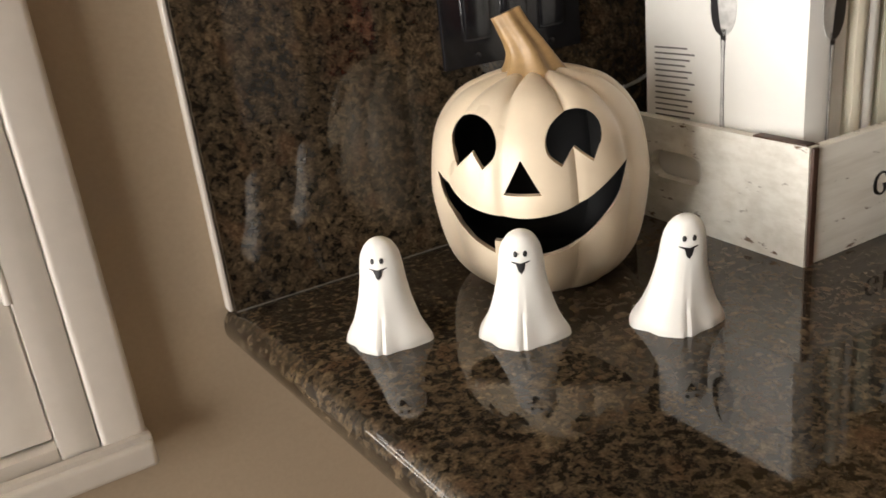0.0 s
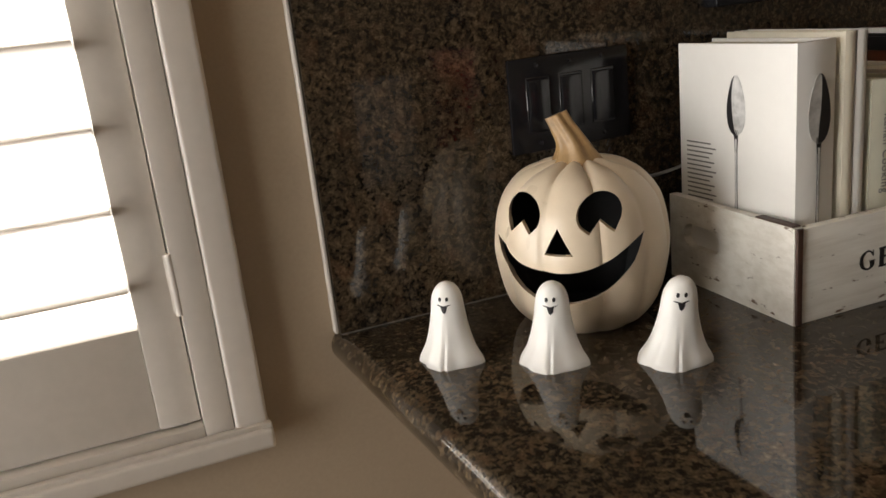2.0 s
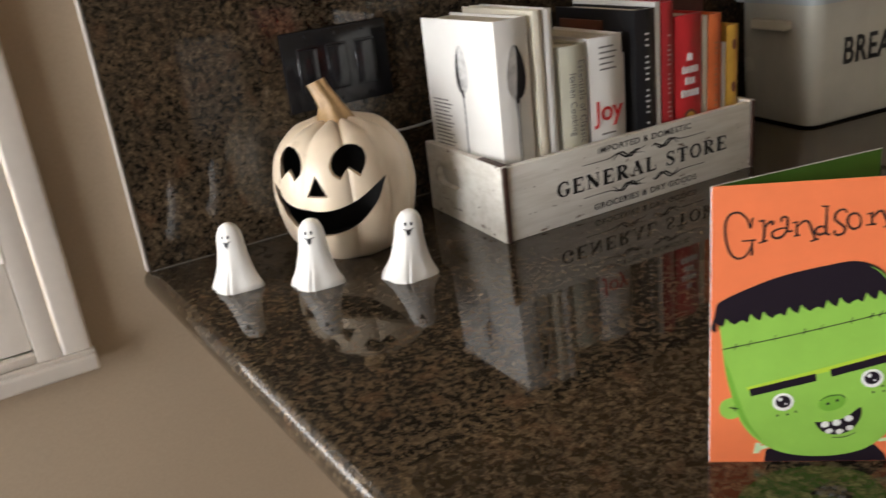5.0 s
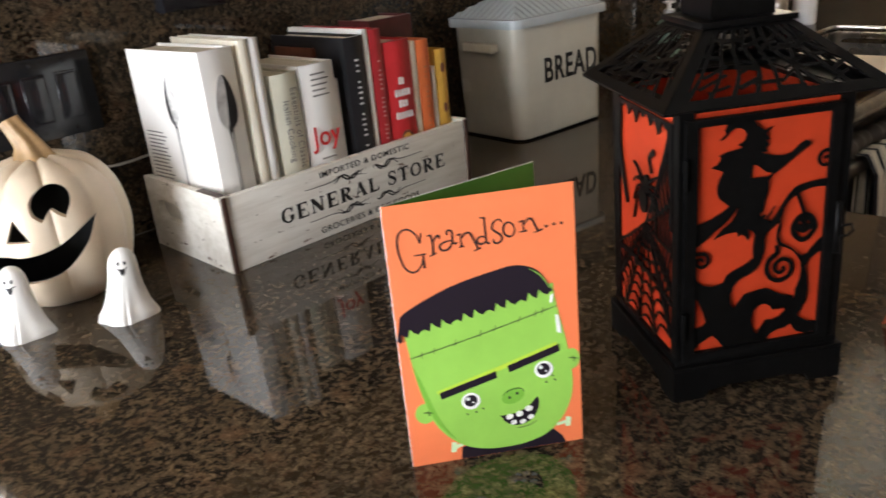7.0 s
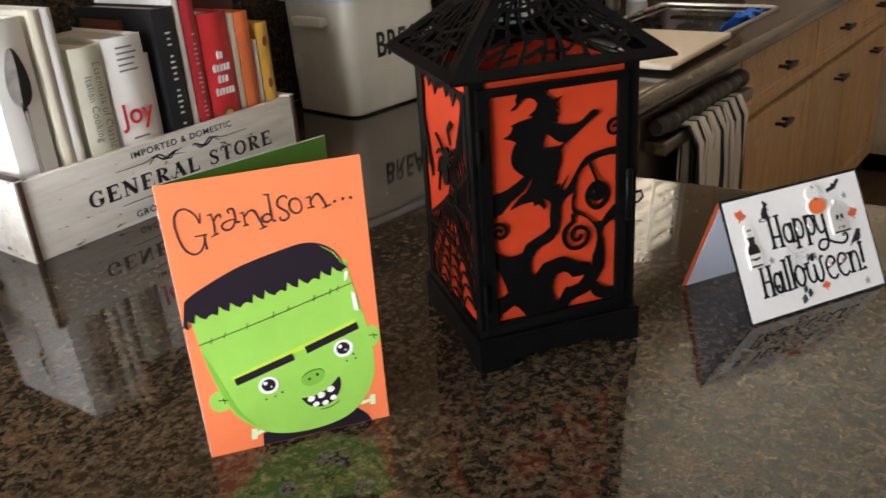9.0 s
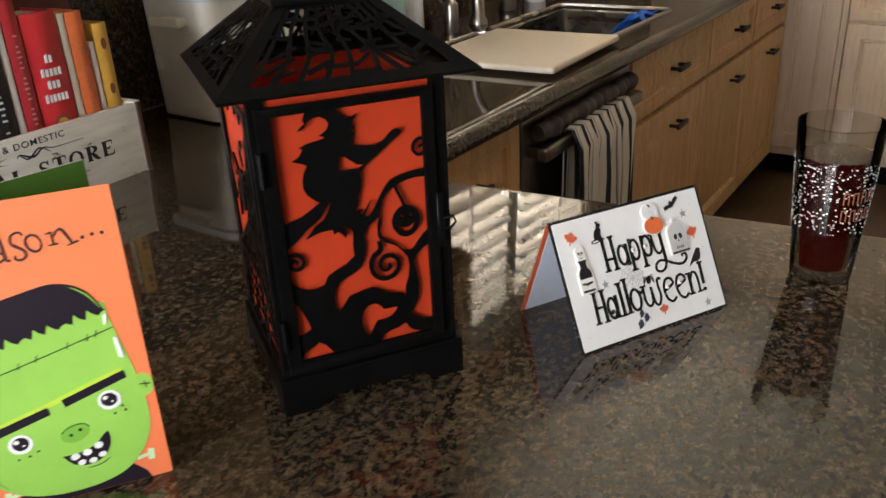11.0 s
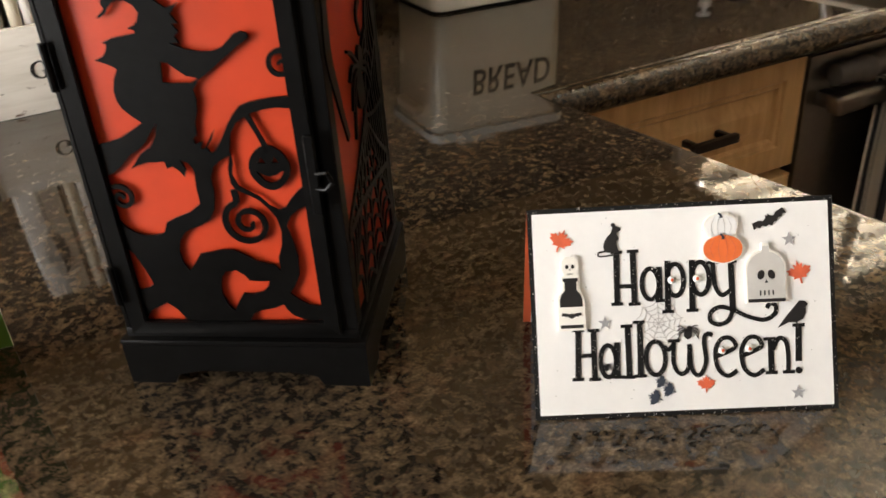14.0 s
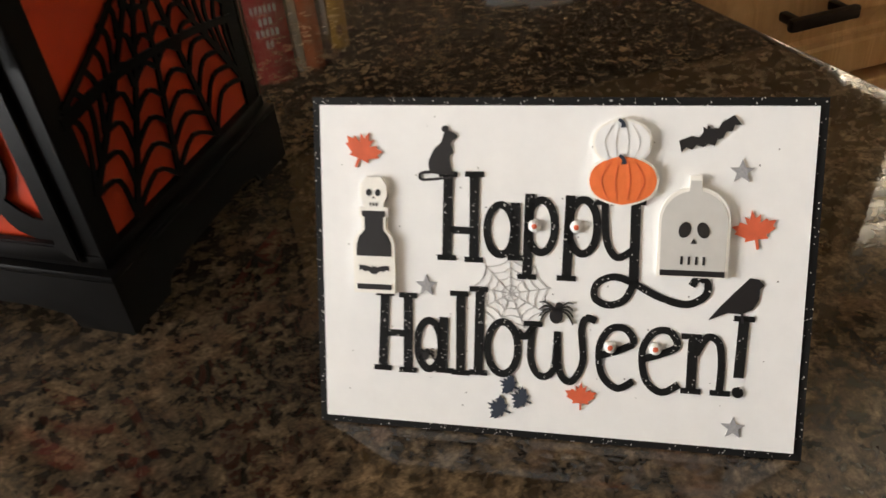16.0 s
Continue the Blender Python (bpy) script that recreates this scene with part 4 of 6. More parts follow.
def spoon(bm_light, bm_dark, x, z, s, y, side=-1, depth=0.45):
    """A printed spoon: bowl with a dark hollow, stem and handle below."""
    def rim(a, k):
        return (x + k * 0.0112 * s * math.sin(a) * (1 - 0.26 * math.cos(a)), z + 0.027 * s * math.cos(a))

    turn = [math.pi * k / 14 for k in range(15)]
    add_plate(bm_light, [rim(a, 1) for a in turn] + [rim(a, -1) for a in turn[-2:0:-1]], y, y + 0.0004)
    add_plate(bm_dark, [rim(a, side * 0.97) for a in turn[1:-1]] + [rim(a, side * (depth + 0.25 * math.cos(a))) for a in turn[-2:0:-1]], y - 0.0003, y + 0.0001)
    add_stroke(bm_dark, [(x, z - 0.022 * s, 0.006 * s), (x, z - 0.034 * s, 0.004 * s), (x, z - 0.05 * s, 0.003 * s), (x, z - 0.09 * s, 0.0035 * s), (x + 0.001, z - 0.125 * s, 0.008 * s)], y, y + 0.0003)
    add_stroke(bm_light, [(x, z - 0.03 * s, 0.0022 * s), (x, z - 0.09 * s, 0.0022 * s), (x + 0.001, z - 0.124 * s, 0.006 * s)], y - 0.0003, y + 0.0002)


def bars(bm_, x0, x1, z0, z1, rows, y, ragged=True):
    """Lines of small print as plain bars."""
    for k in range(rows):
        z = z1 - (z1 - z0) * (k + 0.5) / rows
        hh = (z1 - z0) / rows * 0.15
        end = x1 - (x1 - x0) * (0.28 * ((k * 7 + 3) % 5) / 5 if ragged else 0)
        add_plate(bm_, [(x0, z - hh), (end, z - hh), (end, z + hh), (x0, z + hh)], y, y + 0.0003)


def vbars(bm_, x, z0, z1, w, n, y):
    """An upright line of lettering on a spine as plain bars, one a letter."""
    st = (z1 - z0) / n
    for k in range(n):
        if k % 6 == 4:
            continue
        a = z0 + k * st
        w1 = w * (0.30 + 0.10 * ((k * 5) % 3))
        add_plate(bm_, [(x - w1, a), (x + w1, a), (x + w1, a + st * 0.34), (x - w1, a + st * 0.34)], y, y + 0.0003)


# the large white cookbook, cover towards the pumpkin
bx, by = 0.467, 0.631
root, sp1 = book(bx, by, 5, 0.053, 0.182, 0.281, JACKET, "thick white cookbook with a silver spoon on cover and spine", 0.004)
lt, dk, tx = bmesh.new(), bmesh.new(), bmesh.new()
SIDE = pose(-0.0006, 0.003, 0, 0, 0, -90)      # cover face: local x runs from the fore edge to the spine
spoon(lt, dk, -0.083, 0.213, 1.25, 0)
bars(tx, -0.166, -0.116, 0.095, 0.168, 13, 0)
for nme, b_, m_ in (("cover_print", lt, SILVER), ("cover_shade", dk, INK), ("cover_text", tx, GREYINK)):
    part(nme, b_, m_, root, place=SIDE, soft=False)
lt, dk = bmesh.new(), bmesh.new()
spoon(lt, dk, 0.027, 0.212, 1.35, -0.0048, 1, 0.1)
part("spine_print", lt, SILVER, sp1, soft=False)
part("spine_shade", dk, INK, sp1, soft=False)

book(0.5279, 0.6315, 1.5, 0.0137, 0.185, 0.286, IVORY, "tall ivory cookbook standing behind the white one", 0.002)
book(0.5438, 0.6323, 1.5, 0.0137, 0.180, 0.286, JACKET, "tall white cookbook with a plain spine", 0.002)
root, s = book(0.5663, 0.6325, 1.5, 0.0431, 0.155, 0.232, PALEGREEN, "pale green-grey cookbook with faded spine lettering", 0.005)
for title, x, z in (("Essentials of Classic", 0.030, 0.212), ("Italian Cooking", 0.015, 0.196)):
    lettering("spine_title", title, 0.0150, GREYINK, s, pose(x - 0.004, -0.0068, z, 0, 90, 0), 0.0003, 0.0, 0.86, "LEFT", 1.1)
root, s = book(0.6145, 0.6328, 1.5, 0.0588, 0.16, 0.236, JACKET, "white cookbook with red lettering on its spine", 0.006)
lettering("spine_title", "Joy", 0.041, REDINK, s, pose(0.027, -0.0070, 0.120), 0.0003, 0.0004, 0.95)
b = bmesh.new()
bars(b, 0.014, 0.044, 0.188, 0.226, 5, -0.0063)
bars(b, 0.014, 0.044, 0.096, 0.104, 1, -0.0063)
tagged(part("spine_text", b, GREYINK, s, soft=False), kind="stuff")
book(0.6776, 0.6479, 1.5, 0.0105, 0.15, 0.205, JACKET, "thin white paperback between thicker cookbooks", 0.001)
book(0.6883, 0.7022, 1.5, 0.0273, 0.10, 0.246, BROWNJ, "brown and pink cookbook set back in the crate", 0.002)
root, s = book(0.6944, 0.6305, 1.5, 0.0357, 0.185, 0.262, BLACKJ, "black cookbook with white spine lettering", 0.004)
b = bmesh.new()
vbars(b, 0.017, 0.075, 0.235, 0.0085, 20, -0.0052)
tagged(part("spine_text", b, PAPERW, s, soft=False), kind="stuff")
book(0.7325, 0.6335, 1.5, 0.0095, 0.19, 0.268, JACKET, "thin tall white book beside the black one", 0.001)
root, s = book(0.7437, 0.6327, 1.5, 0.0221, 0.19, 0.266, CRIMSON, "crimson cookbook with pale script on its spine", 0.003)
b = bmesh.new()
vbars(b, 0.0105, 0.10, 0.225, 0.007, 18, -0.0045)
tagged(part("spine_text", b, mottled("pink_ink", (0.66, 0.36, 0.33), 0.5), s, soft=False), kind="stuff")
root, s = book(0.7683, 0.6337, 1.5, 0.0525, 0.17, 0.243, REDJ, "thick red cookbook with white lettering and a round emblem", 0.006)
b = bmesh.new()
for k, (z, ww) in enumerate(((0.182, 0.012), (0.164, 0.032), (0.147, 0.020), (0.129, 0.036))):
    n = max(2, int(ww / 0.0055))
    for i in range(n):
        a = 0.025 - ww / 2 + i * ww / n
        add_plate(b, [(a, z - 0.005), (a + ww / n * 0.66, z - 0.005), (a + ww / n * 0.66, z + 0.005 + 0.002 * (i == 0)), (a, z + 0.005)], -0.0072, -0.006)
tagged(part("spine_text", b, PAPERW, s, soft=False), kind="stuff")
b = bmesh.new()
add_plate(b, oval(0.025, 0.092, 0.0125), -0.0070, -0.006)
part("emblem", b, BROWNJ, s, soft=False)
b = bmesh.new()
add_plate(b, oval(0.025, 0.092, 0.0085), -0.0073, -0.0069)
part("emblem_ring", b, YELLOWJ, s, soft=False)
book(0.8241, 0.6364, 1.5, 0.0105, 0.17, 0.236, IVORY, "thin ivory book beside the red one", 0.001)
root, s = book(0.8358, 0.6354, 1.5, 0.0252, 0.16, 0.236, ORANGEJ, "worn orange cookbook with faded spine", 0.003)
b = bmesh.new()
vbars(b, 0.012, 0.09, 0.2, 0.007, 14, -0.0040)
tagged(part("spine_text", b, mottled("tan_ink", (0.5, 0.2, 0.1), 0.5), s, soft=False), kind="stuff")
book(0.8660, 0.6391, 1.5, 0.0074, 0.16, 0.19, JACKET, "thin white booklet between two cookbooks", 0.001)
root, s = book(0.8756, 0.6383, 1.5, 0.0231, 0.16, 0.214, YELLOWJ, "yellow cookbook with brown spine marks", 0.003)
b = bmesh.new()
for z in (0.185, 0.12):
    add_plate(b, oval(0.011, z, 0.004, 0.008), -0.0042, -0.003)
tagged(part("spine_text", b, BROWNJ, s, soft=False), kind="stuff")
book(0.8052, 0.7070, 1.5, 0.0893, 0.08, 0.268, MAROON, "tall dark red and brown cookbook at the back of the crate", 0.002, base=0.011)

# bread bin
bb = thing("bread_bin", pose(1.127, 0.691, COUNTER, 0, 0, -2.5), "white enamel bread bin with black lettering and a fluted lid", "bread bin")
bw, bdp, bh = 0.254, 0.184, 0.224


def rounded_ring(bm, z, inset, r):
    """A ring of vertices round the bin at height z, its corners rounded by r."""
    x0, x1, y0, y1 = inset, bw - inset, inset, bdp - inset
    ring = []
    for cx, cy, turn in ((x0 + r, y0 + r, 180), (x1 - r, y0 + r, 270), (x1 - r, y1 - r, 0), (x0 + r, y1 - r, 90)):
        for k in range(9):
            g = radians(turn + 90 * k / 8)
            ring.append(bm.verts.new((cx + r * math.cos(g), cy + r * math.sin(g), z)))
    return ring


def ring_shell(rings_of):
    """A closed shell lofted through rings (z, inset, r), bottom to top."""
    bm = bmesh.new()
    rings = [rounded_ring(bm, *q) for q in rings_of]
    for p, q in zip(rings, rings[1:]):
        for i in range(len(p)):
            j = (i + 1) % len(p)
            bm.faces.new((p[i], p[j], q[j], q[i]))
    bm.faces.new(rings[0][::-1])
    bm.faces.new(rings[-1])
    return bm


bd2 = part("body", ring_shell([(0.003, 0.0075, 0.024), (0.0045, 0.0055, 0.026), (0.008, 0.0045, 0.027), (0.06, 0.0034, 0.028), (0.14, 0.0015, 0.028), (bh, 0, 0.028)]), ENAMEL, bb)
part("base_rim", ring_shell([(0.0005, 0.0085, 0.023), (0.0012, 0.0058, 0.025), (0.0038, 0.0052, 0.026), (0.0042, 0.008, 0.024)]), BLACKM, bb, "thin dark base rim")
lid = ring_shell([(bh - 0.007, -0.0055, 0.020), (bh - 0.0075, -0.0075, 0.022), (bh + 0.004, -0.0082, 0.023), (bh + 0.0085, -0.0070, 0.022), (bh + 0.0095, -0.004, 0.020)])
vs = []
for j in range(49):
    t = j / 48
    row = []
    for i in range(97):
        u = i / 96
        x, y = -0.002 + (bw + 0.004) * u, -0.002 + (bdp + 0.004) * t
        ex, ey = min(u, 1 - u) * bw, min(t, 1 - t) * bdp
        rise = min(1, min(ex, ey) / 0.072)
        flute = math.cos(u * 16 * math.tau) if ey < ex else math.cos(t * 12 * math.tau)
        z = bh + 0.008 + 0.040 * rise ** 0.9 + 0.0020 * flute * min(1, 10 * rise) * (1 - rise)
        row.append(lid.verts.new((x, y, z)))
    vs.append(row)
for p, q in zip(vs, vs[1:]):
    for i in range(96):
        lid.faces.new((p[i], p[i + 1], q[i + 1], q[i]))
lp = part("lid", lid, ENAMELLID, bb, "pale grey-blue enamel lid with ridges")
kb = bmesh.new()
add_box(kb, bw / 2 - 0.04, bw / 2 + 0.04, bdp / 2 - 0.008, bdp / 2 + 0.008, bh + 0.046, bh + 0.064, 0.006, 3)
part("knob", kb, ENAMELLID, lp)
for s_, x in ((0, -0.010), (1, bw + 0.010)):
    hb = bmesh.new()
    add_box(hb, min(x, x - 0.012 + 0.024 * s_) if s_ else x - 0.008, x + 0.008, bdp * 0.28, bdp * 0.72, bh - 0.052, bh - 0.034, 0.004, 3)
    add_box(hb, x - 0.001 if not s_ else x - 0.012, x + 0.012 if not s_ else x + 0.001, bdp * 0.28, bdp * 0.34, bh - 0.05, bh - 0.036, 0.002)
    add_box(hb, x - 0.001 if not s_ else x - 0.012, x + 0.012 if not s_ else x + 0.001, bdp * 0.66, bdp * 0.72, bh - 0.05, bh - 0.036, 0.002)
    part("handle", hb, IVORY, bb, "cream side handle")
lettering("lettering", "BREAD", 0.066, INK, bd2, pose(bw * 0.585, 0.0018, 0.106), 0.0012, 0.0010, 0.72, space=1.1)

# ---- lantern ----
ORANGEP = translucent("orange_panel", (0.62, 0.062, 0.018))


def spiral(x, z, r, turns, start, w, n=22):
    return [(x + r * (1 - 0.88 * k / n) * math.cos(start + turns * math.tau * k / n), z + r * (1 - 0.88 * k / n) * math.sin(start + turns * math.tau * k / n), w * (1 - 0.35 * k / n)) for k in range(n + 1)]


def pierced(name, plate, cut, m, parent, label, place):
    """A metal sheet with openings cut through it."""
    ob = part(name, plate, m, parent, label, place, soft=False)
    cutter = new("cutter", mesh_of(cut, "cutter", m))
    cutter.parent, cutter.matrix_basis = parent, place
    md = ob.modifiers.new("cut", "BOOLEAN")
    md.operation, md.object, md.solver = "DIFFERENCE", cutter, "EXACT"
    bpy.context.view_layer.update()
    me = bpy.data.meshes.new_from_object(ob.evaluated_get(bpy.context.evaluated_depsgraph_get()))
    ob.modifiers.remove(md)
    ob.data = me
    bpy.data.objects.remove(cutter)
    return ob


def witch_panel(parent, place):
    """Cut-metal night picture: a rider on a broom over a bare curling tree (u, v in the opening's width and height)."""
    W, H = 0.1145, 0.202
    plate = box(-0.002, W + 0.002, -0.0009, 0.0004, -0.002, H + 0.002)
    cut = bmesh.new()
    openings = {
        "sky_left": [(-0.014, 0.999), (0.225, 1.011), (0.213, 0.986), (0.200, 0.972), (0.212, 0.957), (0.188, 0.947), (0.160, 0.934), (0.184, 0.936), (0.207, 0.943), (0.227, 0.958), (0.253, 0.972), (0.284, 0.977), (0.318, 0.975), (0.350, 0.964), (0.368, 0.945), (0.352, 0.924), (0.328, 0.913), (0.298, 0.906), (0.332, 0.900), (0.327, 0.893), (0.296, 0.890), (0.216, 0.883), (0.158, 0.871), (0.180, 0.866), (0.168, 0.850), (0.149, 0.837), (0.103, 0.825), (0.134, 0.819), (0.170, 0.811), (0.199, 0.801), (0.172, 0.774), (0.155, 0.741), (0.157, 0.714), (0.174, 0.691), (0.205, 0.673), (0.254, 0.650), (0.200, 0.631), (0.120, 0.606), (0.064, 0.597), (-0.011, 0.586)],
        "sky_right": [(0.402, 1.013), (1.002, 1.009), (1.007, 0.805), (1.005, 0.714), (0.915, 0.712), (0.808, 0.702), (0.752, 0.691), (0.715, 0.670), (0.681, 0.643), (0.621, 0.586), (0.588, 0.562), (0.564, 0.558), (0.551, 0.572), (0.584, 0.596), (0.605, 0.625), (0.541, 0.571), (0.518, 0.569), (0.537, 0.592), (0.496, 0.584), (0.493, 0.598), (0.516, 0.610), (0.520, 0.647), (0.541, 0.675), (0.552, 0.714), (0.546, 0.738), (0.577, 0.761), (0.669, 0.796), (0.784, 0.845), (0.853, 0.870), (0.850, 0.883), (0.820, 0.889), (0.786, 0.882), (0.721, 0.849), (0.671, 0.840), (0.609, 0.841), (0.548, 0.847), (0.482, 0.863), (0.525, 0.864), (0.511, 0.880), (0.534, 0.893), (0.509, 0.913), (0.540, 0.914), (0.513, 0.938), (0.561, 0.967), (0.529, 0.959), (0.497, 0.954), (0.444, 0.977)],
        "arm": [(0.418, 0.816), (0.451, 0.813), (0.486, 0.795), (0.528, 0.776), (0.580, 0.770), (0.544, 0.756), (0.491, 0.758), (0.444, 0.758), (0.405, 0.761)],
        "bough": [(1.005, 0.680), (0.936, 0.684), (0.875, 0.681), (0.814, 0.672), (0.757, 0.656), (0.717, 0.640), (0.683, 0.612), (0.661, 0.562), (0.665, 0.526), (0.649, 0.489), (0.671, 0.456), (0.718, 0.439), (0.769, 0.420), (0.811, 0.394), (0.853, 0.380), (0.890, 0.388), (0.923, 0.413), (0.967, 0.440), (1.009, 0.458)],
        "curl": [(0.562, 0.514), (0.607, 0.535), (0.657, 0.548), (0.635, 0.512), (0.634, 0.469), (0.652, 0.445), (0.715, 0.428), (0.763, 0.412), (0.808, 0.381), (0.837, 0.355), (0.849, 0.313), (0.840, 0.268), (0.809, 0.224), (0.809, 0.177), (0.785, 0.198), (0.692, 0.212), (0.633, 0.233), (0.575, 0.251), (0.516, 0.251), (0.444, 0.243), (0.391, 0.237), (0.347, 0.203), (0.312, 0.179), (0.287, 0.210), (0.282, 0.250), (0.302, 0.282), (0.336, 0.308), (0.381, 0.323), (0.435, 0.333), (0.484, 0.350), (0.520, 0.382), (0.541, 0.435), (0.537, 0.483)],
        "strip": [(1.015, 0.397), (1.014, 0.054), (0.939, 0.058), (0.887, 0.075), (0.837, 0.100), (0.867, 0.121), (0.905, 0.165), (0.913, 0.224), (0.900, 0.284), (0.881, 0.328), (0.909, 0.359), (0.956, 0.381)],
        "arch": [(0.464, 0.122), (0.480, 0.156), (0.513, 0.176), (0.568, 0.181), (0.609, 0.164), (0.630, 0.145), (0.683, 0.143), (0.737, 0.144), (0.726, 0.126), (0.692, 0.106), (0.636, 0.096), (0.583, 0.100), (0.561, 0.085), (0.513, 0.037), (0.482, 0.058), (0.464, 0.097)],
        "root_left": [(-0.017, 0.267), (0.027, 0.241), (0.056, 0.200), (0.083, 0.157), (0.092, 0.132), (0.063, 0.119), (0.010, 0.111), (-0.023, 0.115)],
        "root_mid": [(-0.013, -0.008), (0.036, 0.035), (0.085, 0.048), (0.139, 0.066), (0.179, 0.048), (0.210, 0.024), (0.249, -0.011)],
        "root_right": [(0.576, -0.014), (0.620, 0.028), (0.677, 0.041), (0.741, 0.048), (0.792, 0.061), (0.806, 0.042), (0.839, 0.020), (0.910, 0.004), (1.001, 0.005), (1.001, -0.013)],
        "moon": [(0.004, 0.490), (0.064, 0.509), (0.152, 0.554), (0.202, 0.570), (0.247, 0.590), (0.289, 0.623), (0.329, 0.648), (0.304, 0.609), (0.269, 0.580), (0.208, 0.559), (0.139, 0.514), (0.181, 0.524), (0.228, 0.532), (0.319, 0.534), (0.328, 0.512), (0.356, 0.520), (0.385, 0.506), (0.406, 0.487), (0.421, 0.507), (0.401, 0.538), (0.441, 0.528), (0.461, 0.507), (0.452, 0.455), (0.455, 0.404), (0.390, 0.376), (0.308, 0.358), (0.253, 0.342), (0.226, 0.309), (0.180, 0.301), (0.123, 0.300), (0.070, 0.309), (0.024, 0.329), (-0.018, 0.367)],
    }
    for pts in openings.values():
        add_plate(cut, [(u * W, v * H) for u, v in pts], -0.004, 0.004)
    sheet = pierced("cutout", plate, cut, BLACKM, parent, "cut-metal witch on a broom over a bare tree", place)

    def extra(name, *runs):
        b = bmesh.new()
        for run in runs:
            add_stroke(b, run, -0.0010, 0.0005, n=3)
        part(name, b, BLACKM, sheet, soft=False)

    extra("curl", [(0.64 * W, 0.445 * H, 0.0036)] + spiral(0.685 * W, 0.338 * H, 0.0150, 1.75, 1.9, 0.0040))
    extra("curl", [(-0.01 * W, 0.455 * H, 0.003)] + spiral(0.045 * W, 0.422 * H, 0.0078, -1.35, 1.9, 0.0030))
    extra("curl", [(1.01 * W, 0.835 * H, 0.003)] + spiral(0.985 * W, 0.797 * H, 0.0082, 1.25, 1.2, 0.0028))
    extra("stalk", [(0.765 * W, 0.685 * H, 0.0030), (0.80 * W, 0.635 * H, 0.0026), (0.835 * W, 0.585 * H, 0.0026), (0.846 * W, 0.555 * H, 0.0030)])
    disc = bmesh.new()
    add_plate(disc, [((0.846 + 0.104 * math.cos(a)) * W, (0.510 + 0.062 * math.sin(a) * (1 - 0.08 * math.cos(2 * a))) * H) for a in (k * math.tau / 26 for k in range(26))], -0.0010, 0.0005)
    grin = bmesh.new()
    for e in (-1, 1):
        x, z = (0.846 + e * 0.034) * W, 0.530 * H
        add_plate(grin, [(x - 0.0022, z - 0.0012), (x + 0.0022, z - 0.0012), (x, z + 0.0026)], -0.004, 0.004)
    add_plate(grin, curve_pts([(0.775 * W, 0.502 * H), (0.846 * W, 0.484 * H), (0.917 * W, 0.502 * H), (0.88 * W, 0.472 * H), (0.846 * W, 0.465 * H), (0.81 * W, 0.472 * H)], 3), -0.004, 0.004)
    pierced("pumpkin_disc", disc, grin, BLACKM, sheet, "", Matrix.Identity(4))


def web_panel(flip):
    """Cut-metal spider's web hung from the lower edge with a spider and a dead bough."""
    W, H = 0.128, 0.206
    b = bmesh.new()

    def q(u, v, w):
        return (u * W, v * H, w)

    hub = (0.56, 0.50)
    ends = [(0.0, 0.29), (0.0, 0.10), (0.14, -0.01), (0.42, -0.01), (0.72, -0.01), (1.0, 0.06), (1.0, 0.27), (1.0, 0.46), (1.0, 0.68), (0.98, 0.98)]
    for e in ends:
        add_stroke(b, [q(*hub, 0.0024), q((hub[0] + e[0]) / 2, (hub[1] + e[1]) / 2 - 0.012, 0.0028), q(*e, 0.0036)], -0.001, 0.0004, n=4)
    for k in range(1, 8):
        f = 0.14 + 0.86 * k / 7
        ring = [(hub[0] + (e[0] - hub[0]) * f, hub[1] + (e[1] - hub[1]) * f) for e in ends]
        for p, r in zip(ring, ring[1:]):
            mid = ((p[0] + r[0]) / 2 * 0.90 + hub[0] * 0.10, (p[1] + r[1]) / 2 * 0.90 + hub[1] * 0.10)
            add_stroke(b, [q(*p, 0.0024), q(*mid, 0.0021), q(*r, 0.0024)], -0.001, 0.0004, n=4)
    add_stroke(b, [q(-0.02, 0.27, 0.006), q(0.3, 0.285, 0.0045), q(0.7, 0.26, 0.004), q(1.02, 0.22, 0.004)], -0.001, 0.0004)
    # spider
    add_plate(b, [(x, z) for x, z in oval(q(0.52, 0.60, 0)[0], 0.60 * H, 0.0095, 0.013)], -0.0016, 0.0004)
    add_plate(b, oval(q(0.58, 0.69, 0)[0], 0.69 * H, 0.006, 0.0065), -0.0016, 0.0004)
    for s in (-1, 1):
        for k in range(4):
            a = 0.9 - k * 0.55
            add_stroke(b, [q(0.56, 0.66, 0.0026), q(0.56 + s * 0.14, 0.66 + 0.07 * a, 0.0024), q(0.56 + s * 0.22, 0.66 + 0.16 * a - 0.06, 0.0018)], -0.0016, 0.0004, n=4)
    # bough down one side and ragged top
    add_stroke(b, [q(0.96, 1.0, 0.012), q(0.97, 0.90, 0.008), q(0.99, 0.75, 0.006), q(0.99, 0.55, 0.005)], -0.001, 0.0004)
    add_stroke(b, [q(0.02, 1.0, 0.014), q(0.05, 0.92, 0.010), q(0.02, 0.80, 0.012), q(0.10, 0.66, 0.008), q(0.20, 0.52, 0.005)], -0.001, 0.0004)
    for k in range(7):
        u = 0.05 + 0.13 * k
        add_plate(b, [(u * W, H), ((u + 0.16) * W, H), ((u + 0.07) * W, H * (0.965 - 0.02 * (k % 3)))], -0.001, 0.0004)
    add_stroke(b, [q(0.70, 0.84, 0.006), q(0.62, 0.80, 0.004), q(0.66, 0.74, 0.003)], -0.001, 0.0004)
    return b


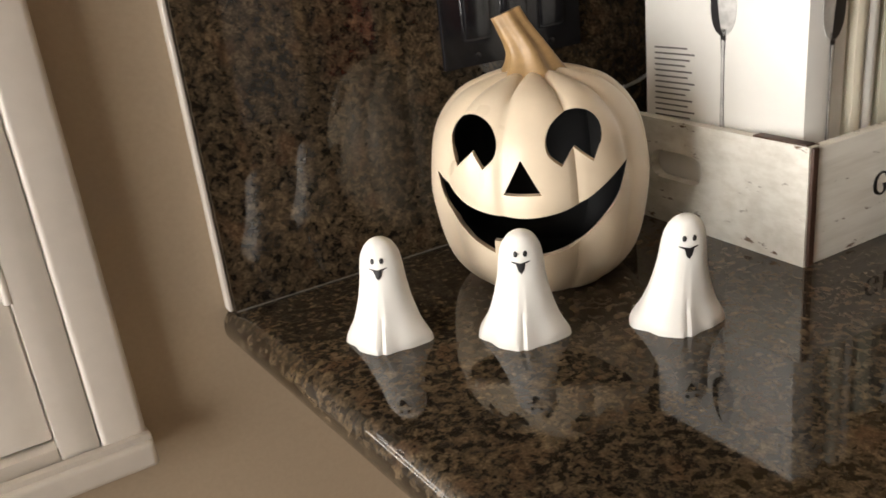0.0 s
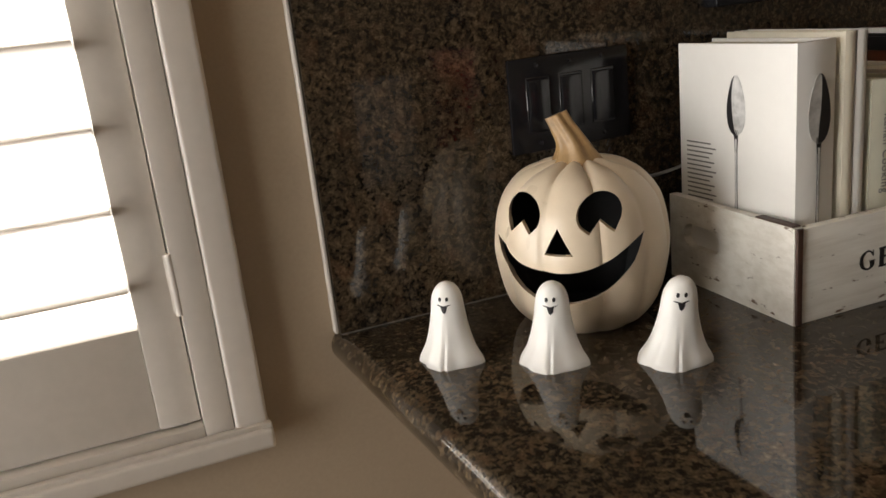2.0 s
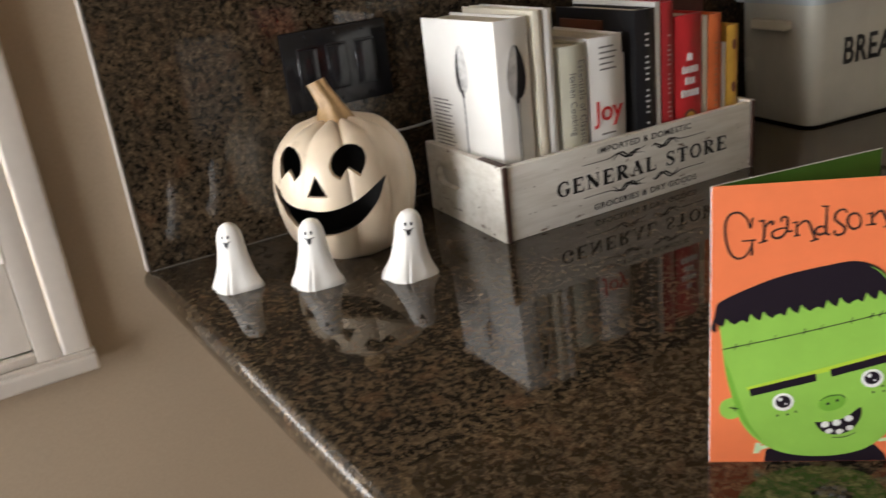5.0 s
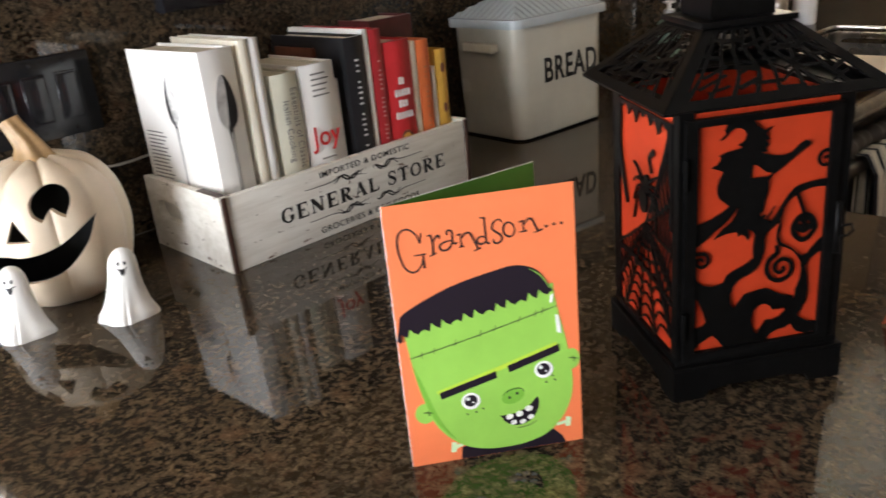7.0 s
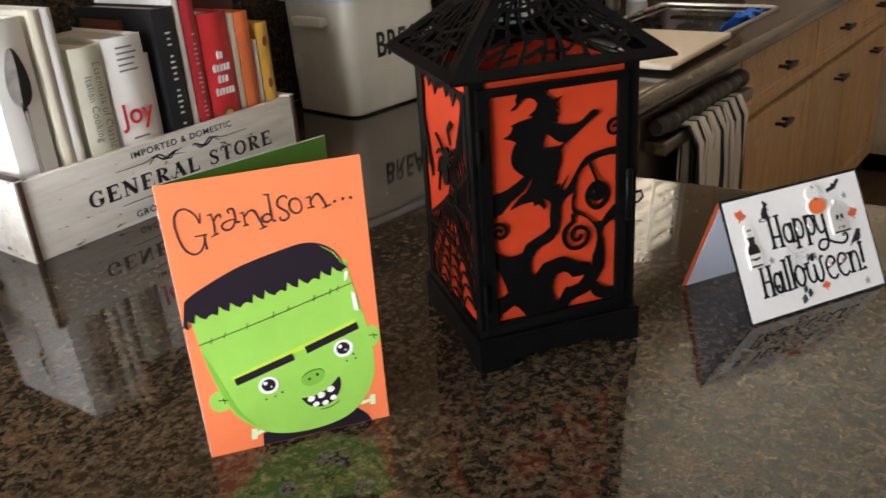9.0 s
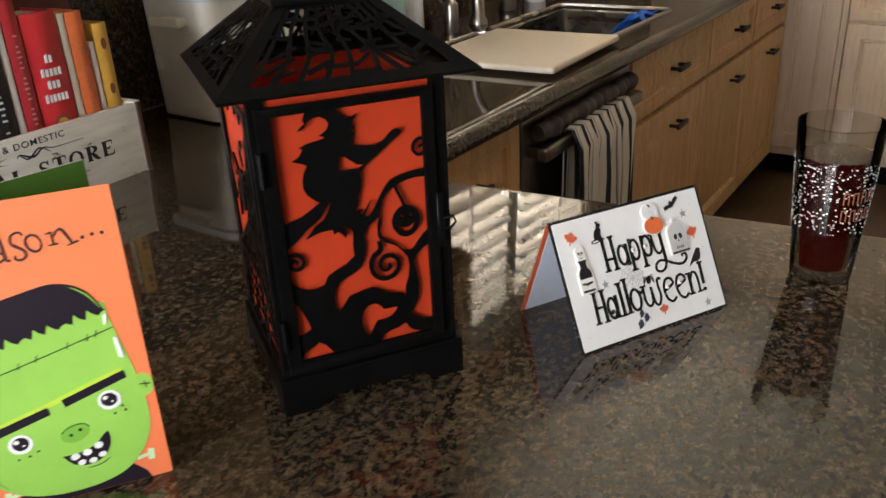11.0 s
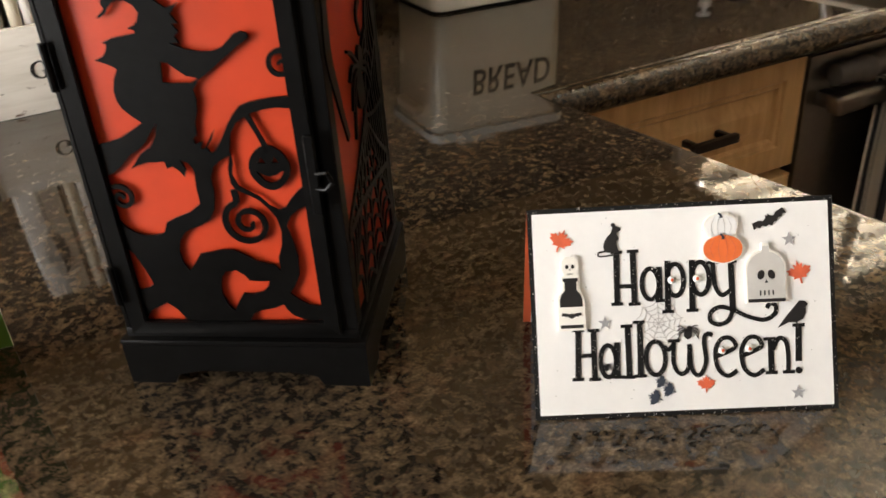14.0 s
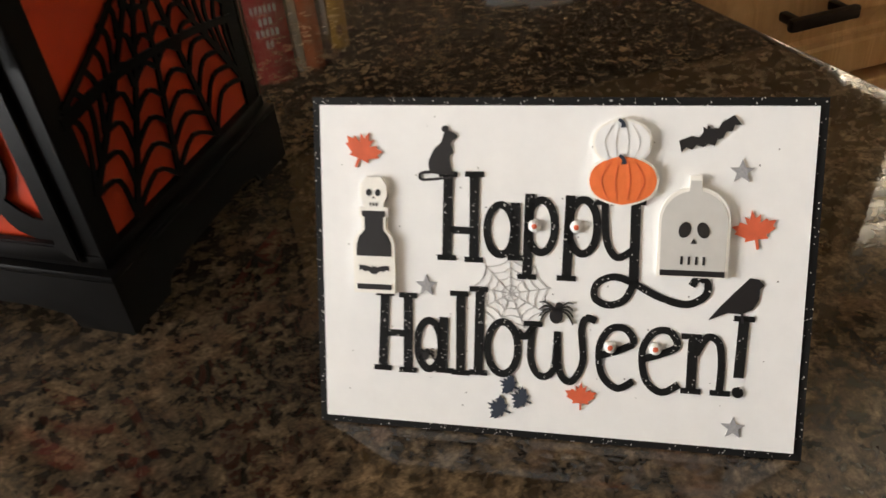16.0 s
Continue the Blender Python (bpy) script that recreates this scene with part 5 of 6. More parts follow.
def lantern():
    root = thing("lantern", pose(0.644, 0.003, COUNTER, 0, 0, -34), "black metal lantern with orange panels and cut-out night scenes", "lantern")
    h = 0.074
    for k in range(4):
        r = pose(0, 0, 0, 0, 0, 90 * k)
        pts = [(-0.0795, 0.0), (-0.050, 0.0), (-0.046, 0.007), (-0.030, 0.010), (0.030, 0.010), (0.046, 0.007), (0.050, 0.0), (0.0795, 0.0), (0.0795, 0.030), (-0.0795, 0.030)]
        base = bmesh.new()
        add_plate(base, pts, -0.0796, -0.0776, r)
        part("base_skirt", base, BLACKM, root, soft=False)
    part("base_plate", box(-0.0800, 0.0800, -0.0800, 0.0800, 0.0302, 0.034, bevel=0.0012), BLACKM, root)
    part("body_floor", box(-h - 0.002, h + 0.002, -h - 0.002, h + 0.002, 0.0342, 0.041, bevel=0.001), BLACKM, root)
    z0, z1 = 0.036, 0.262
    for sx in (-1, 1):
        for sy in (-1, 1):
            b = bmesh.new()
            add_box(b, sx * h - 0.0015 - 0.010 * (sx > 0), sx * h + 0.0015 + 0.010 * (sx < 0), sy * h - 0.001, sy * h + 0.001, z0, z1)
            add_box(b, sx * h - 0.001, sx * h + 0.001, sy * h - 0.0015 - 0.010 * (sy > 0), sy * h + 0.0015 + 0.010 * (sy < 0), z0, z1)
            part("post", b, BLACKM, root, soft=False)
    for k in range(4):
        part("top_rail", box(-h - 0.002, h + 0.002, -h - 0.002, -h + 0.008, z1 - 0.0005 - 0.00015 * k, z1 + 0.003 + 0.00015 * k), BLACKM, root, place=pose(0, 0, 0, 0, 0, 90 * k))
    # orange sheets just inside the posts
    for k in range(4):
        part("panel", box(-h + 0.006, h - 0.006, -h + 0.0014, -h + 0.003, z0 + 0.006, z1 - 0.001), ORANGEP, root, "orange translucent panel", place=pose(0, 0, 0, 0, 0, 90 * k))
    # front: hinged door with the night picture
    door = bmesh.new()
    x0, x1, a0, a1 = -0.0705, 0.0650, 0.038, 0.256
    rim = [[door.verts.new((x, yy, z)) for x, z in loop] for yy, loop in ((-0.0785, ((x0, a0), (x1, a0), (x1, a1), (x0, a1))), (-0.0785, ((-0.0595, 0.047), (0.0550, 0.047), (0.0550, 0.249), (-0.0595, 0.249))), (-h - 0.0006, ((-0.0595, 0.047), (0.0550, 0.047), (0.0550, 0.249), (-0.0595, 0.249))), (-h - 0.0006, ((x0, a0), (x1, a0), (x1, a1), (x0, a1))))]
    for p, q in zip(rim, rim[1:] + rim[:1]):
        for i in range(4):
            j = (i + 1) % 4
            door.faces.new((p[i], p[j], q[j], q[i]))
    bmesh.ops.recalc_face_normals(door, faces=door.faces[:])
    bmesh.ops.bevel(door, geom=[e for e in door.edges if all(v.co.y < -h - 0.003 for v in e.verts)], offset=0.0008, segments=2, affect="EDGES")
    dr = part("door", door, BLACKM, root)
    witch_panel(dr, pose(-0.0595, -h - 0.0010, 0.047))
    for z in (0.075, 0.212):
        b = bmesh.new()
        add_tube(b, [(x0 - 0.001, -h - 0.007, z - 0.013), (x0 - 0.001, -h - 0.007, z + 0.013)], 0.0022, 8)
        part("hinge", b, BLACKM, dr)
    b = bmesh.new()
    add_box(b, x1 - 0.004, x1 + 0.002, -h - 0.0105, -h - 0.0075, 0.125, 0.172, 0.0008, 1)
    add_tube(b, [(x1 + 0.001, -h - 0.011, 0.150), (x1 + 0.008, -h - 0.014, 0.152), (x1 + 0.0105, -h - 0.013, 0.146), (x1 + 0.006, -h - 0.012, 0.141), (x1, -h - 0.011, 0.141)], 0.0012, 8)
    part("latch", b, BLACKM, dr, "small dark metal latch")
    for k, fl in ((1, False), (3, True), (2, False)):
        part("cutout", web_panel(fl), BLACKM, root, "cut-metal spider web", place=pose(0, 0, 0, 0, 0, 90 * k) @ pose(-0.065, -h - 0.001, 0.045), soft=False)
    # roof: four pierced slopes between an eave band and a neck
    ze, zn, e, nk = 0.268, 0.320, 0.0972, 0.036
    rng = random.Random(5)
    for k in range(4):
        b = bmesh.new()
        slope = math.hypot(e - nk, zn - ze)
        lean = math.degrees(math.atan2(e - nk, zn - ze))

        def at(u, v):
            half = e + (nk - e) * v
            return (u * half, v * slope)

        def bar(u0, v0, u1, v1, w):
            p, q = at(u0, v0), at(u1, v1)
            add_stroke(b, [(p[0], p[1], w), (q[0], q[1], w)], -0.0006, 0.0006, n=1)

        add_plate(b, [at(-1, 0), at(1, 0), at(1, 0.12), at(-1, 0.12)], -0.0007, 0.0007)
        add_plate(b, [at(-1, 0.92), at(1, 0.92), at(1, 1), at(-1, 1)], -0.0007, 0.0007)
        for s in (-1, 1):
            add_plate(b, [at(s * 1, 0), at(s * 0.86, 0.0), at(s * 0.76, 1), at(s * 1, 1)], -0.0008, 0.0006)
        for i in range(-4, 5):
            u = i * 0.21
            wob = rng.uniform(-0.09, 0.09)
            pts = [at(u * 1.02, 0.08), at(u * 0.95 + wob, 0.38), at(u * 0.88 - wob * 0.6, 0.68), at(u * 0.84, 0.95)]
            add_stroke(b, [(p[0], p[1], w) for p, w in zip(pts, (0.0046, 0.0034, 0.0030, 0.0036))], -0.0006, 0.0006, n=4)
        for i in range(34):
            u, v = rng.uniform(-0.88, 0.66), rng.uniform(0.14, 0.80)
            bar(u, v, u + rng.uniform(0.16, 0.32), v + rng.uniform(-0.06, 0.14), rng.uniform(0.0022, 0.0040))
        part("roof_slope", b, BLACKM, root, "pierced sloping roof panel", place=pose(0, 0, 0, 0, 0, 90 * k) @ pose(0, -e, ze, -lean, 0, 0), soft=False)
    eb2 = bmesh.new()
    for k in range(4):
        add_plate(eb2, [(-e, 0.0), (e, 0.0), (h, 0.026), (-h, 0.026)], -0.0006, 0.0006, pose(0, 0, 0, 0, 0, 90 * k) @ pose(0, -e, ze - 0.001, -93, 0, 0))
    part("soffit", eb2, BLACKM, root, soft=False)
    part("neck_plate", box(-0.0415, 0.0415, -0.0415, 0.0415, zn - 0.001, zn + 0.004, bevel=0.001), BLACKM, root)
    b = bmesh.new()
    add_box(b, -0.028, 0.028, -0.028, 0.028, zn + 0.004, zn + 0.040)
    add_lathe(b, [(0.05, zn + 0.040), (0.048, zn + 0.043), (0.012, zn + 0.066), (0.006, zn + 0.07)], 4, pose(0, 0, 0, 0, 0, 45))
    part("chimney", b, BLACKM, root, soft=False)
    b = bmesh.new()
    add_tube(b, [(0.026 * math.cos(a), 0, zn + 0.092 + 0.026 * math.sin(a)) for a in (i * math.tau / 24 for i in range(25))], 0.002, 8)
    part("ring_handle", b, BLACKM, root)
    b = bmesh.new()
    add_lathe(b, [(0.034, 0.0415), (0.034, 0.135), (0.031, 0.138)], 28)
    part("candle", b, IVORY, root, "ivory pillar candle inside")


lantern()

# ---- greeting cards ----
CARD_ORANGE = mottled("orange_card", (0.86, 0.215, 0.080), 0.42, 0.03, 60, bumpy=0.03)
LEAFGREEN = mottled("green_card", (0.10, 0.23, 0.03), 0.45, 0.05, 60, bumpy=0.03)
FACEGREEN = mottled("face_green", (0.30, 0.57, 0.085), 0.4, 0.06, 30, bumpy=0.02, big=18)
LIME = plain("lime_print", (0.48, 0.66, 0.05), 0.4)
MIDGREEN = plain("mid_green_print", (0.20, 0.46, 0.05), 0.4)
HAIR = plain("aubergine_print", (0.016, 0.011, 0.018), 0.35)
PALEMINT = plain("pale_mint_print", (0.62, 0.80, 0.50), 0.4)
BROWNINK = plain("brown_ink", (0.045, 0.022, 0.018), 0.5)
WHITEINK = plain("white_print", (0.82, 0.82, 0.80), 0.4)


def grandson_card():
    """Tall folded card, standing open: printed front, green inside."""
    W, H = 0.146, 0.230
    root = thing("greeting_card", pose(0.3215, 0.0945, COUNTER, 0, 0, -34.9), "orange folded greeting card with a green cartoon monster face, standing open", "greeting card")
    front = part("front_panel", box(0, W, 0, 0.0006, 0, H), CARD_ORANGE, root)
    part("inside_lining", box(0.0004, W - 0.0004, 0.0006, 0.0009, 0.0004, H - 0.0004), LEAFGREEN, front)
    back = part("back_panel", box(0, W, 0, 0.0006, 0, H), PAPERW, root, place=pose(0, 0.0010, 0, 0, 0, 26))
    part("inside_lining", box(0.0004, W - 0.0004, -0.0004, 0.0, 0.0004, H - 0.0004), LEAFGREEN, back, "grass green inside of the card")

    def pr(name, m, layer, *shapes):
        for s in shapes:
            b = bmesh.new()
            add_plate(b, [(u * W, v * H) for u, v in s], -0.00018 * layer, 0.0)
            part(name, b, m, front, soft=False)

    def ov(u, v, r, rz=None, turn=0.0):
        return [(x / W, z / H) for x, z in oval(u * W, v * H, r, rz or r, 26, turn)]

    face = curve_pts([(0.032, 0.565), (0.045, 0.515), (0.07, 0.38), (0.10, 0.285), (0.155, 0.165), (0.25, 0.085), (0.365, 0.040), (0.52, 0.022), (0.69, 0.030), (0.82, 0.066), (0.915, 0.145), (0.952, 0.24), (0.935, 0.385), (0.875, 0.585), (0.866, 0.650)], 5)
    pr("shirt", HAIR, 1, [(0.283, 0.001), (0.29, 0.05), (0.42, 0.07), (0.75, 0.08), (0.83, 0.065), (0.88, 0.03), (0.90, 0.001)])
    pr("ear", FACEGREEN, 1, ov(0.105, 0.215, 0.0085, 0.0095), ov(0.955, 0.345, 0.0065, 0.0095))
    pr("bolt", PALEMINT, 1, [(0.25, 0.045), (0.33, 0.065), (0.33, 0.075), (0.25, 0.062)], [(0.225, 0.035), (0.255, 0.035), (0.265, 0.075), (0.235, 0.078)], [(0.85, 0.075), (0.91, 0.082), (0.91, 0.094), (0.85, 0.088)], [(0.90, 0.068), (0.93, 0.066), (0.935, 0.105), (0.905, 0.108)])
    pr("face", FACEGREEN, 2, face)
    pr("brow_line", LIME, 3, [(0.18, 0.297), (0.50, 0.353), (0.87, 0.423), (0.875, 0.400), (0.55, 0.345), (0.19, 0.283)])
    pr("nose", MIDGREEN, 3, ov(0.605, 0.232, 0.0098, 0.0072, 0.3))
    pr("cheek_shade", MIDGREEN, 3, curve_pts([(0.062, 0.42), (0.085, 0.33), (0.12, 0.24), (0.175, 0.155), (0.27, 0.085), (0.20, 0.155), (0.145, 0.25), (0.105, 0.34), (0.062, 0.42)], 4)[:-1])
    hair = curve_pts([(0.02, 0.505), (0.022, 0.585), (0.065, 0.622), (0.30, 0.688), (0.54, 0.724), (0.68, 0.733), (0.79, 0.70), (0.86, 0.625)], 6)
    teeth = []
    for k in range(15):
        t = k / 14
        u, v = 0.868 - t * 0.835, 0.630 - t * 0.090
        teeth += [(u, v - 0.006), (u - 0.022, v + 0.010 - 0.022 * (k % 3 == 0)), (u - 0.034, v - 0.022)]
    pr("hair", HAIR, 4, hair + teeth)
    pr("eyebrow", HAIR, 5, [(0.195, 0.290), (0.515, 0.343), (0.522, 0.316), (0.203, 0.263)], [(0.585, 0.357), (0.878, 0.412), (0.886, 0.385), (0.594, 0.330)])
    pr("eye_white", WHITEINK, 4, ov(0.365, 0.238, 0.0078), ov(0.79, 0.320, 0.0078))
    pr("pupil", HAIR, 5, ov(0.365, 0.240, 0.0054), ov(0.788, 0.322, 0.0054))
    pr("nostril", HAIR, 5, ov(0.585, 0.228, 0.0012), ov(0.630, 0.240, 0.0012))
    pr("freckle", HAIR, 5, ov(0.34, 0.186, 0.0008), ov(0.39, 0.190, 0.0008), ov(0.43, 0.200, 0.0008), ov(0.80, 0.268, 0.0008), ov(0.85, 0.272, 0.0008), ov(0.84, 0.290, 0.0008))
    pr("eye_glint", WHITEINK, 6, ov(0.350, 0.249, 0.0016), ov(0.773, 0.331, 0.0016), ov(0.378, 0.232, 0.0008), ov(0.801, 0.314, 0.0008))
    pr("mouth", HAIR, 4, curve_pts([(0.525, 0.158), (0.60, 0.157), (0.68, 0.175), (0.745, 0.212), (0.745, 0.165), (0.70, 0.122), (0.63, 0.108), (0.565, 0.122), (0.525, 0.157)], 5)[:-1])
    pr("tooth", WHITEINK, 5, *[ov(u, v, 0.0031, 0.0026, 0.3) for u, v in ((0.578, 0.148), (0.635, 0.154), (0.692, 0.170))], *[ov(u, v, 0.0027, 0.0022, 0.3) for u, v in ((0.600, 0.122), (0.652, 0.120), (0.700, 0.134))])
    b = bmesh.new()
    add_stroke(b, [(0.055 * W, 0.442 * H, 0.0006), (0.40 * W, 0.488 * H, 0.0006), (0.88 * W, 0.562 * H, 0.0006)], -0.0007, 0.0)
    for u in (0.12, 0.19, 0.31, 0.45, 0.53, 0.67, 0.76, 0.80):
        v = 0.441 + (u - 0.055) * 0.147
        add_stroke(b, [((u - 0.004) * W, (v - 0.011) * H, 0.0006), ((u + 0.006) * W, (v + 0.011) * H, 0.0006)], -0.0007, 0.0, n=1)
    part("stitch_line", b, HAIR, front, soft=False)
    b = bmesh.new()
    add_stroke(b, [(0.545 * W, 0.240 * H, 0.0004), (0.585 * W, 0.256 * H, 0.0006), (0.645 * W, 0.260 * H, 0.0006), (0.672 * W, 0.244 * H, 0.0004)], -0.0007, 0.0)
    part("nose_line", b, HAIR, front, soft=False)
    b = bmesh.new()
    add_stroke(b, [(0.62 * W, 0.096 * H, 0.0004), (0.68 * W, 0.098 * H, 0.0005), (0.73 * W, 0.114 * H, 0.0004)], -0.0007, 0.0)
    part("chin_line", b, HAIR, front, soft=False)
    for u, v in ((0.115, 0.215), (0.955, 0.345)):
        b = bmesh.new()
        add_stroke(b, [((u - 0.02) * W, (v + 0.005) * H, 0.0005), ((u + 0.03) * W, v * H, 0.0007)], -0.0007, 0.0, n=2)
        add_stroke(b, [((u + 0.005) * W, (v + 0.012) * H, 0.0005), ((u + 0.012) * W, (v - 0.012) * H, 0.0006)], -0.0007, 0.0, n=2)
        part("ear_line", b, HAIR, front, soft=False)
    pr("head_glint", WHITEINK, 5, [(0.842, 0.575), (0.857, 0.58), (0.866, 0.61), (0.849, 0.605)], [(0.876, 0.46), (0.899, 0.455), (0.888, 0.525), (0.870, 0.53)])
    b = bmesh.new()
    add_stroke(b, [(0.74 * W, 0.715 * H, 0.0003), (0.80 * W, 0.685 * H, 0.0009), (0.845 * W, 0.635 * H, 0.0004)], -0.0010, 0.0)
    part("hair_glint", b, FACEGREEN, front, soft=False)
    # hand-lettered word, letter by letter on a rising, dancing line
    word = (
        ("G", (((0.189, 0.894), (0.179, 0.859)), ((0.177, 0.861), (0.168, 0.883), (0.152, 0.899), (0.123, 0.913), (0.091, 0.910), (0.071, 0.896), (0.062, 0.874), (0.063, 0.844), (0.072, 0.809), (0.089, 0.779), (0.118, 0.762), (0.150, 0.764), (0.175, 0.783), (0.191, 0.812)), ((0.141, 0.819), (0.204, 0.820)), ((0.187, 0.816), (0.189, 0.785), (0.189, 0.770)),)),
        ("r", (((0.217, 0.881), (0.244, 0.883)), ((0.238, 0.881), (0.244, 0.849), (0.240, 0.815)), ((0.220, 0.809), (0.259, 0.817)), ((0.240, 0.853), (0.259, 0.872), (0.277, 0.878), (0.281, 0.866)),)),
        ("a", (((0.324, 0.875), (0.319, 0.885), (0.331, 0.891), (0.346, 0.886), (0.348, 0.867), (0.350, 0.844), (0.372, 0.844)), ((0.347, 0.854), (0.321, 0.854), (0.292, 0.848), (0.279, 0.838), (0.288, 0.825), (0.312, 0.823), (0.333, 0.832), (0.346, 0.848)),)),
        ("n", (((0.371, 0.870), (0.395, 0.872)), ((0.390, 0.870), (0.392, 0.828)), ((0.378, 0.826), (0.406, 0.829)), ((0.391, 0.855), (0.417, 0.872), (0.441, 0.871), (0.457, 0.848), (0.478, 0.810)), ((0.455, 0.806), (0.493, 0.814)),)),
        ("d", (((0.497, 0.919), (0.529, 0.916)), ((0.521, 0.917), (0.522, 0.875), (0.525, 0.832), (0.543, 0.826)), ((0.520, 0.848), (0.500, 0.854), (0.479, 0.846), (0.478, 0.833), (0.499, 0.827), (0.523, 0.834)),)),
        ("s", (((0.612, 0.893), (0.603, 0.903), (0.584, 0.903), (0.565, 0.894), (0.560, 0.875), (0.579, 0.862), (0.604, 0.848), (0.606, 0.832), (0.584, 0.822), (0.563, 0.828), (0.565, 0.838)),)),
        ("o", (((0.677, 0.862), (0.672, 0.877), (0.657, 0.888), (0.638, 0.889), (0.623, 0.882), (0.617, 0.868), (0.623, 0.852), (0.638, 0.842), (0.656, 0.840), (0.672, 0.848), (0.677, 0.862)),)),
        ("n", (((0.702, 0.885), (0.729, 0.888)), ((0.723, 0.887), (0.726, 0.850)), ((0.703, 0.850), (0.743, 0.852)), ((0.725, 0.873), (0.749, 0.890), (0.766, 0.892), (0.780, 0.877), (0.802, 0.842)), ((0.778, 0.841), (0.826, 0.850)),)),
    )
    for _, runs in word:
        b = bmesh.new()
        for layer, run in enumerate(runs):
            wide = 0.0013 if len(run) > 2 else 0.0011
            add_stroke(b, [(u * W, v * H, wide * (0.8 + 0.5 * math.sin(math.pi * k / len(run)))) for k, (u, v) in enumerate(run)], -0.0004 - 0.00003 * layer, 0.0, n=6)
        part("letter", b, BROWNINK, front, soft=False)
    pr("dot", BROWNINK, 2, ov(0.845, 0.858, 0.0012), ov(0.887, 0.862, 0.0012), ov(0.928, 0.862, 0.0012))


grandson_card()

GLITTER, gnt, gb = mat("black_glitter", (0.008, 0.008, 0.008), 0.6, 0, 0.15)
gv = gnt.nodes.new("ShaderNodeTexVoronoi")
gv.inputs["Scale"].default_value = 2600
gnt.links.new(coords(gnt), gv.inputs["Vector"])
gsep = gnt.nodes.new("ShaderNodeSeparateColor")
gnt.links.new(gv.outputs["Color"], gsep.inputs[0])
# glints of the flakes put into the base colour as a few pale cells
spark = ramp(gnt, gsep.outputs[0], [(0.985, (0.008, 0.008, 0.008)), (0.988, (0.75, 0.72, 0.68))])
gnt.links.new(spark, gb.inputs["Base Color"])
bump(gnt, gb, gsep.outputs[1], 0.6, 0.0003)
RUST = mottled("rust_print", (0.66, 0.13, 0.06), 0.35, 0.1, 200, bumpy=0.02)
PUMPO = mottled("pumpkin_print", (0.80, 0.18, 0.05), 0.35, 0.06, 200, bumpy=0.02)
SLATE = plain("slate_print", (0.035, 0.045, 0.065), 0.3)
STARG = mottled("star_glitter", (0.36, 0.36, 0.37), 0.35, 0.2, 900, bumpy=0.2)
GREYW = plain("web_print", (0.52, 0.51, 0.50), 0.5)
STONEG = plain("stone_print", (0.58, 0.57, 0.54), 0.35)
FOAM = mottled("sticker_edge", (0.84, 0.82, 0.76), 0.45, 0.02, 100, bumpy=0.02)


def leaf_shape(x, z, r, turn=0.0):
    """A maple leaf with pointed lobes and a stalk."""
    half = [(0.0, 1.0), (0.13, 0.60), (0.36, 0.76), (0.29, 0.36), (0.60, 0.54), (0.66, 0.40), (0.98, 0.38), (0.80, 0.14), (0.90, 0.02), (0.46, -0.24), (0.52, -0.42), (0.07, -0.38), (0.06, -0.85)]
    c, s = math.cos(turn - 1.0), math.sin(turn - 1.0)
    return [(x + r * (p * c - q * s), z + r * (p * s + q * c)) for p, q in half + [(-p, q) for p, q in half[:0:-1]]]


def star_shape(x, z, r):
    return [(x + r * (1 if k % 2 == 0 else 0.42) * math.sin(math.tau * k / 10), z + r * (1 if k % 2 == 0 else 0.42) * math.cos(math.tau * k / 10)) for k in range(10)]


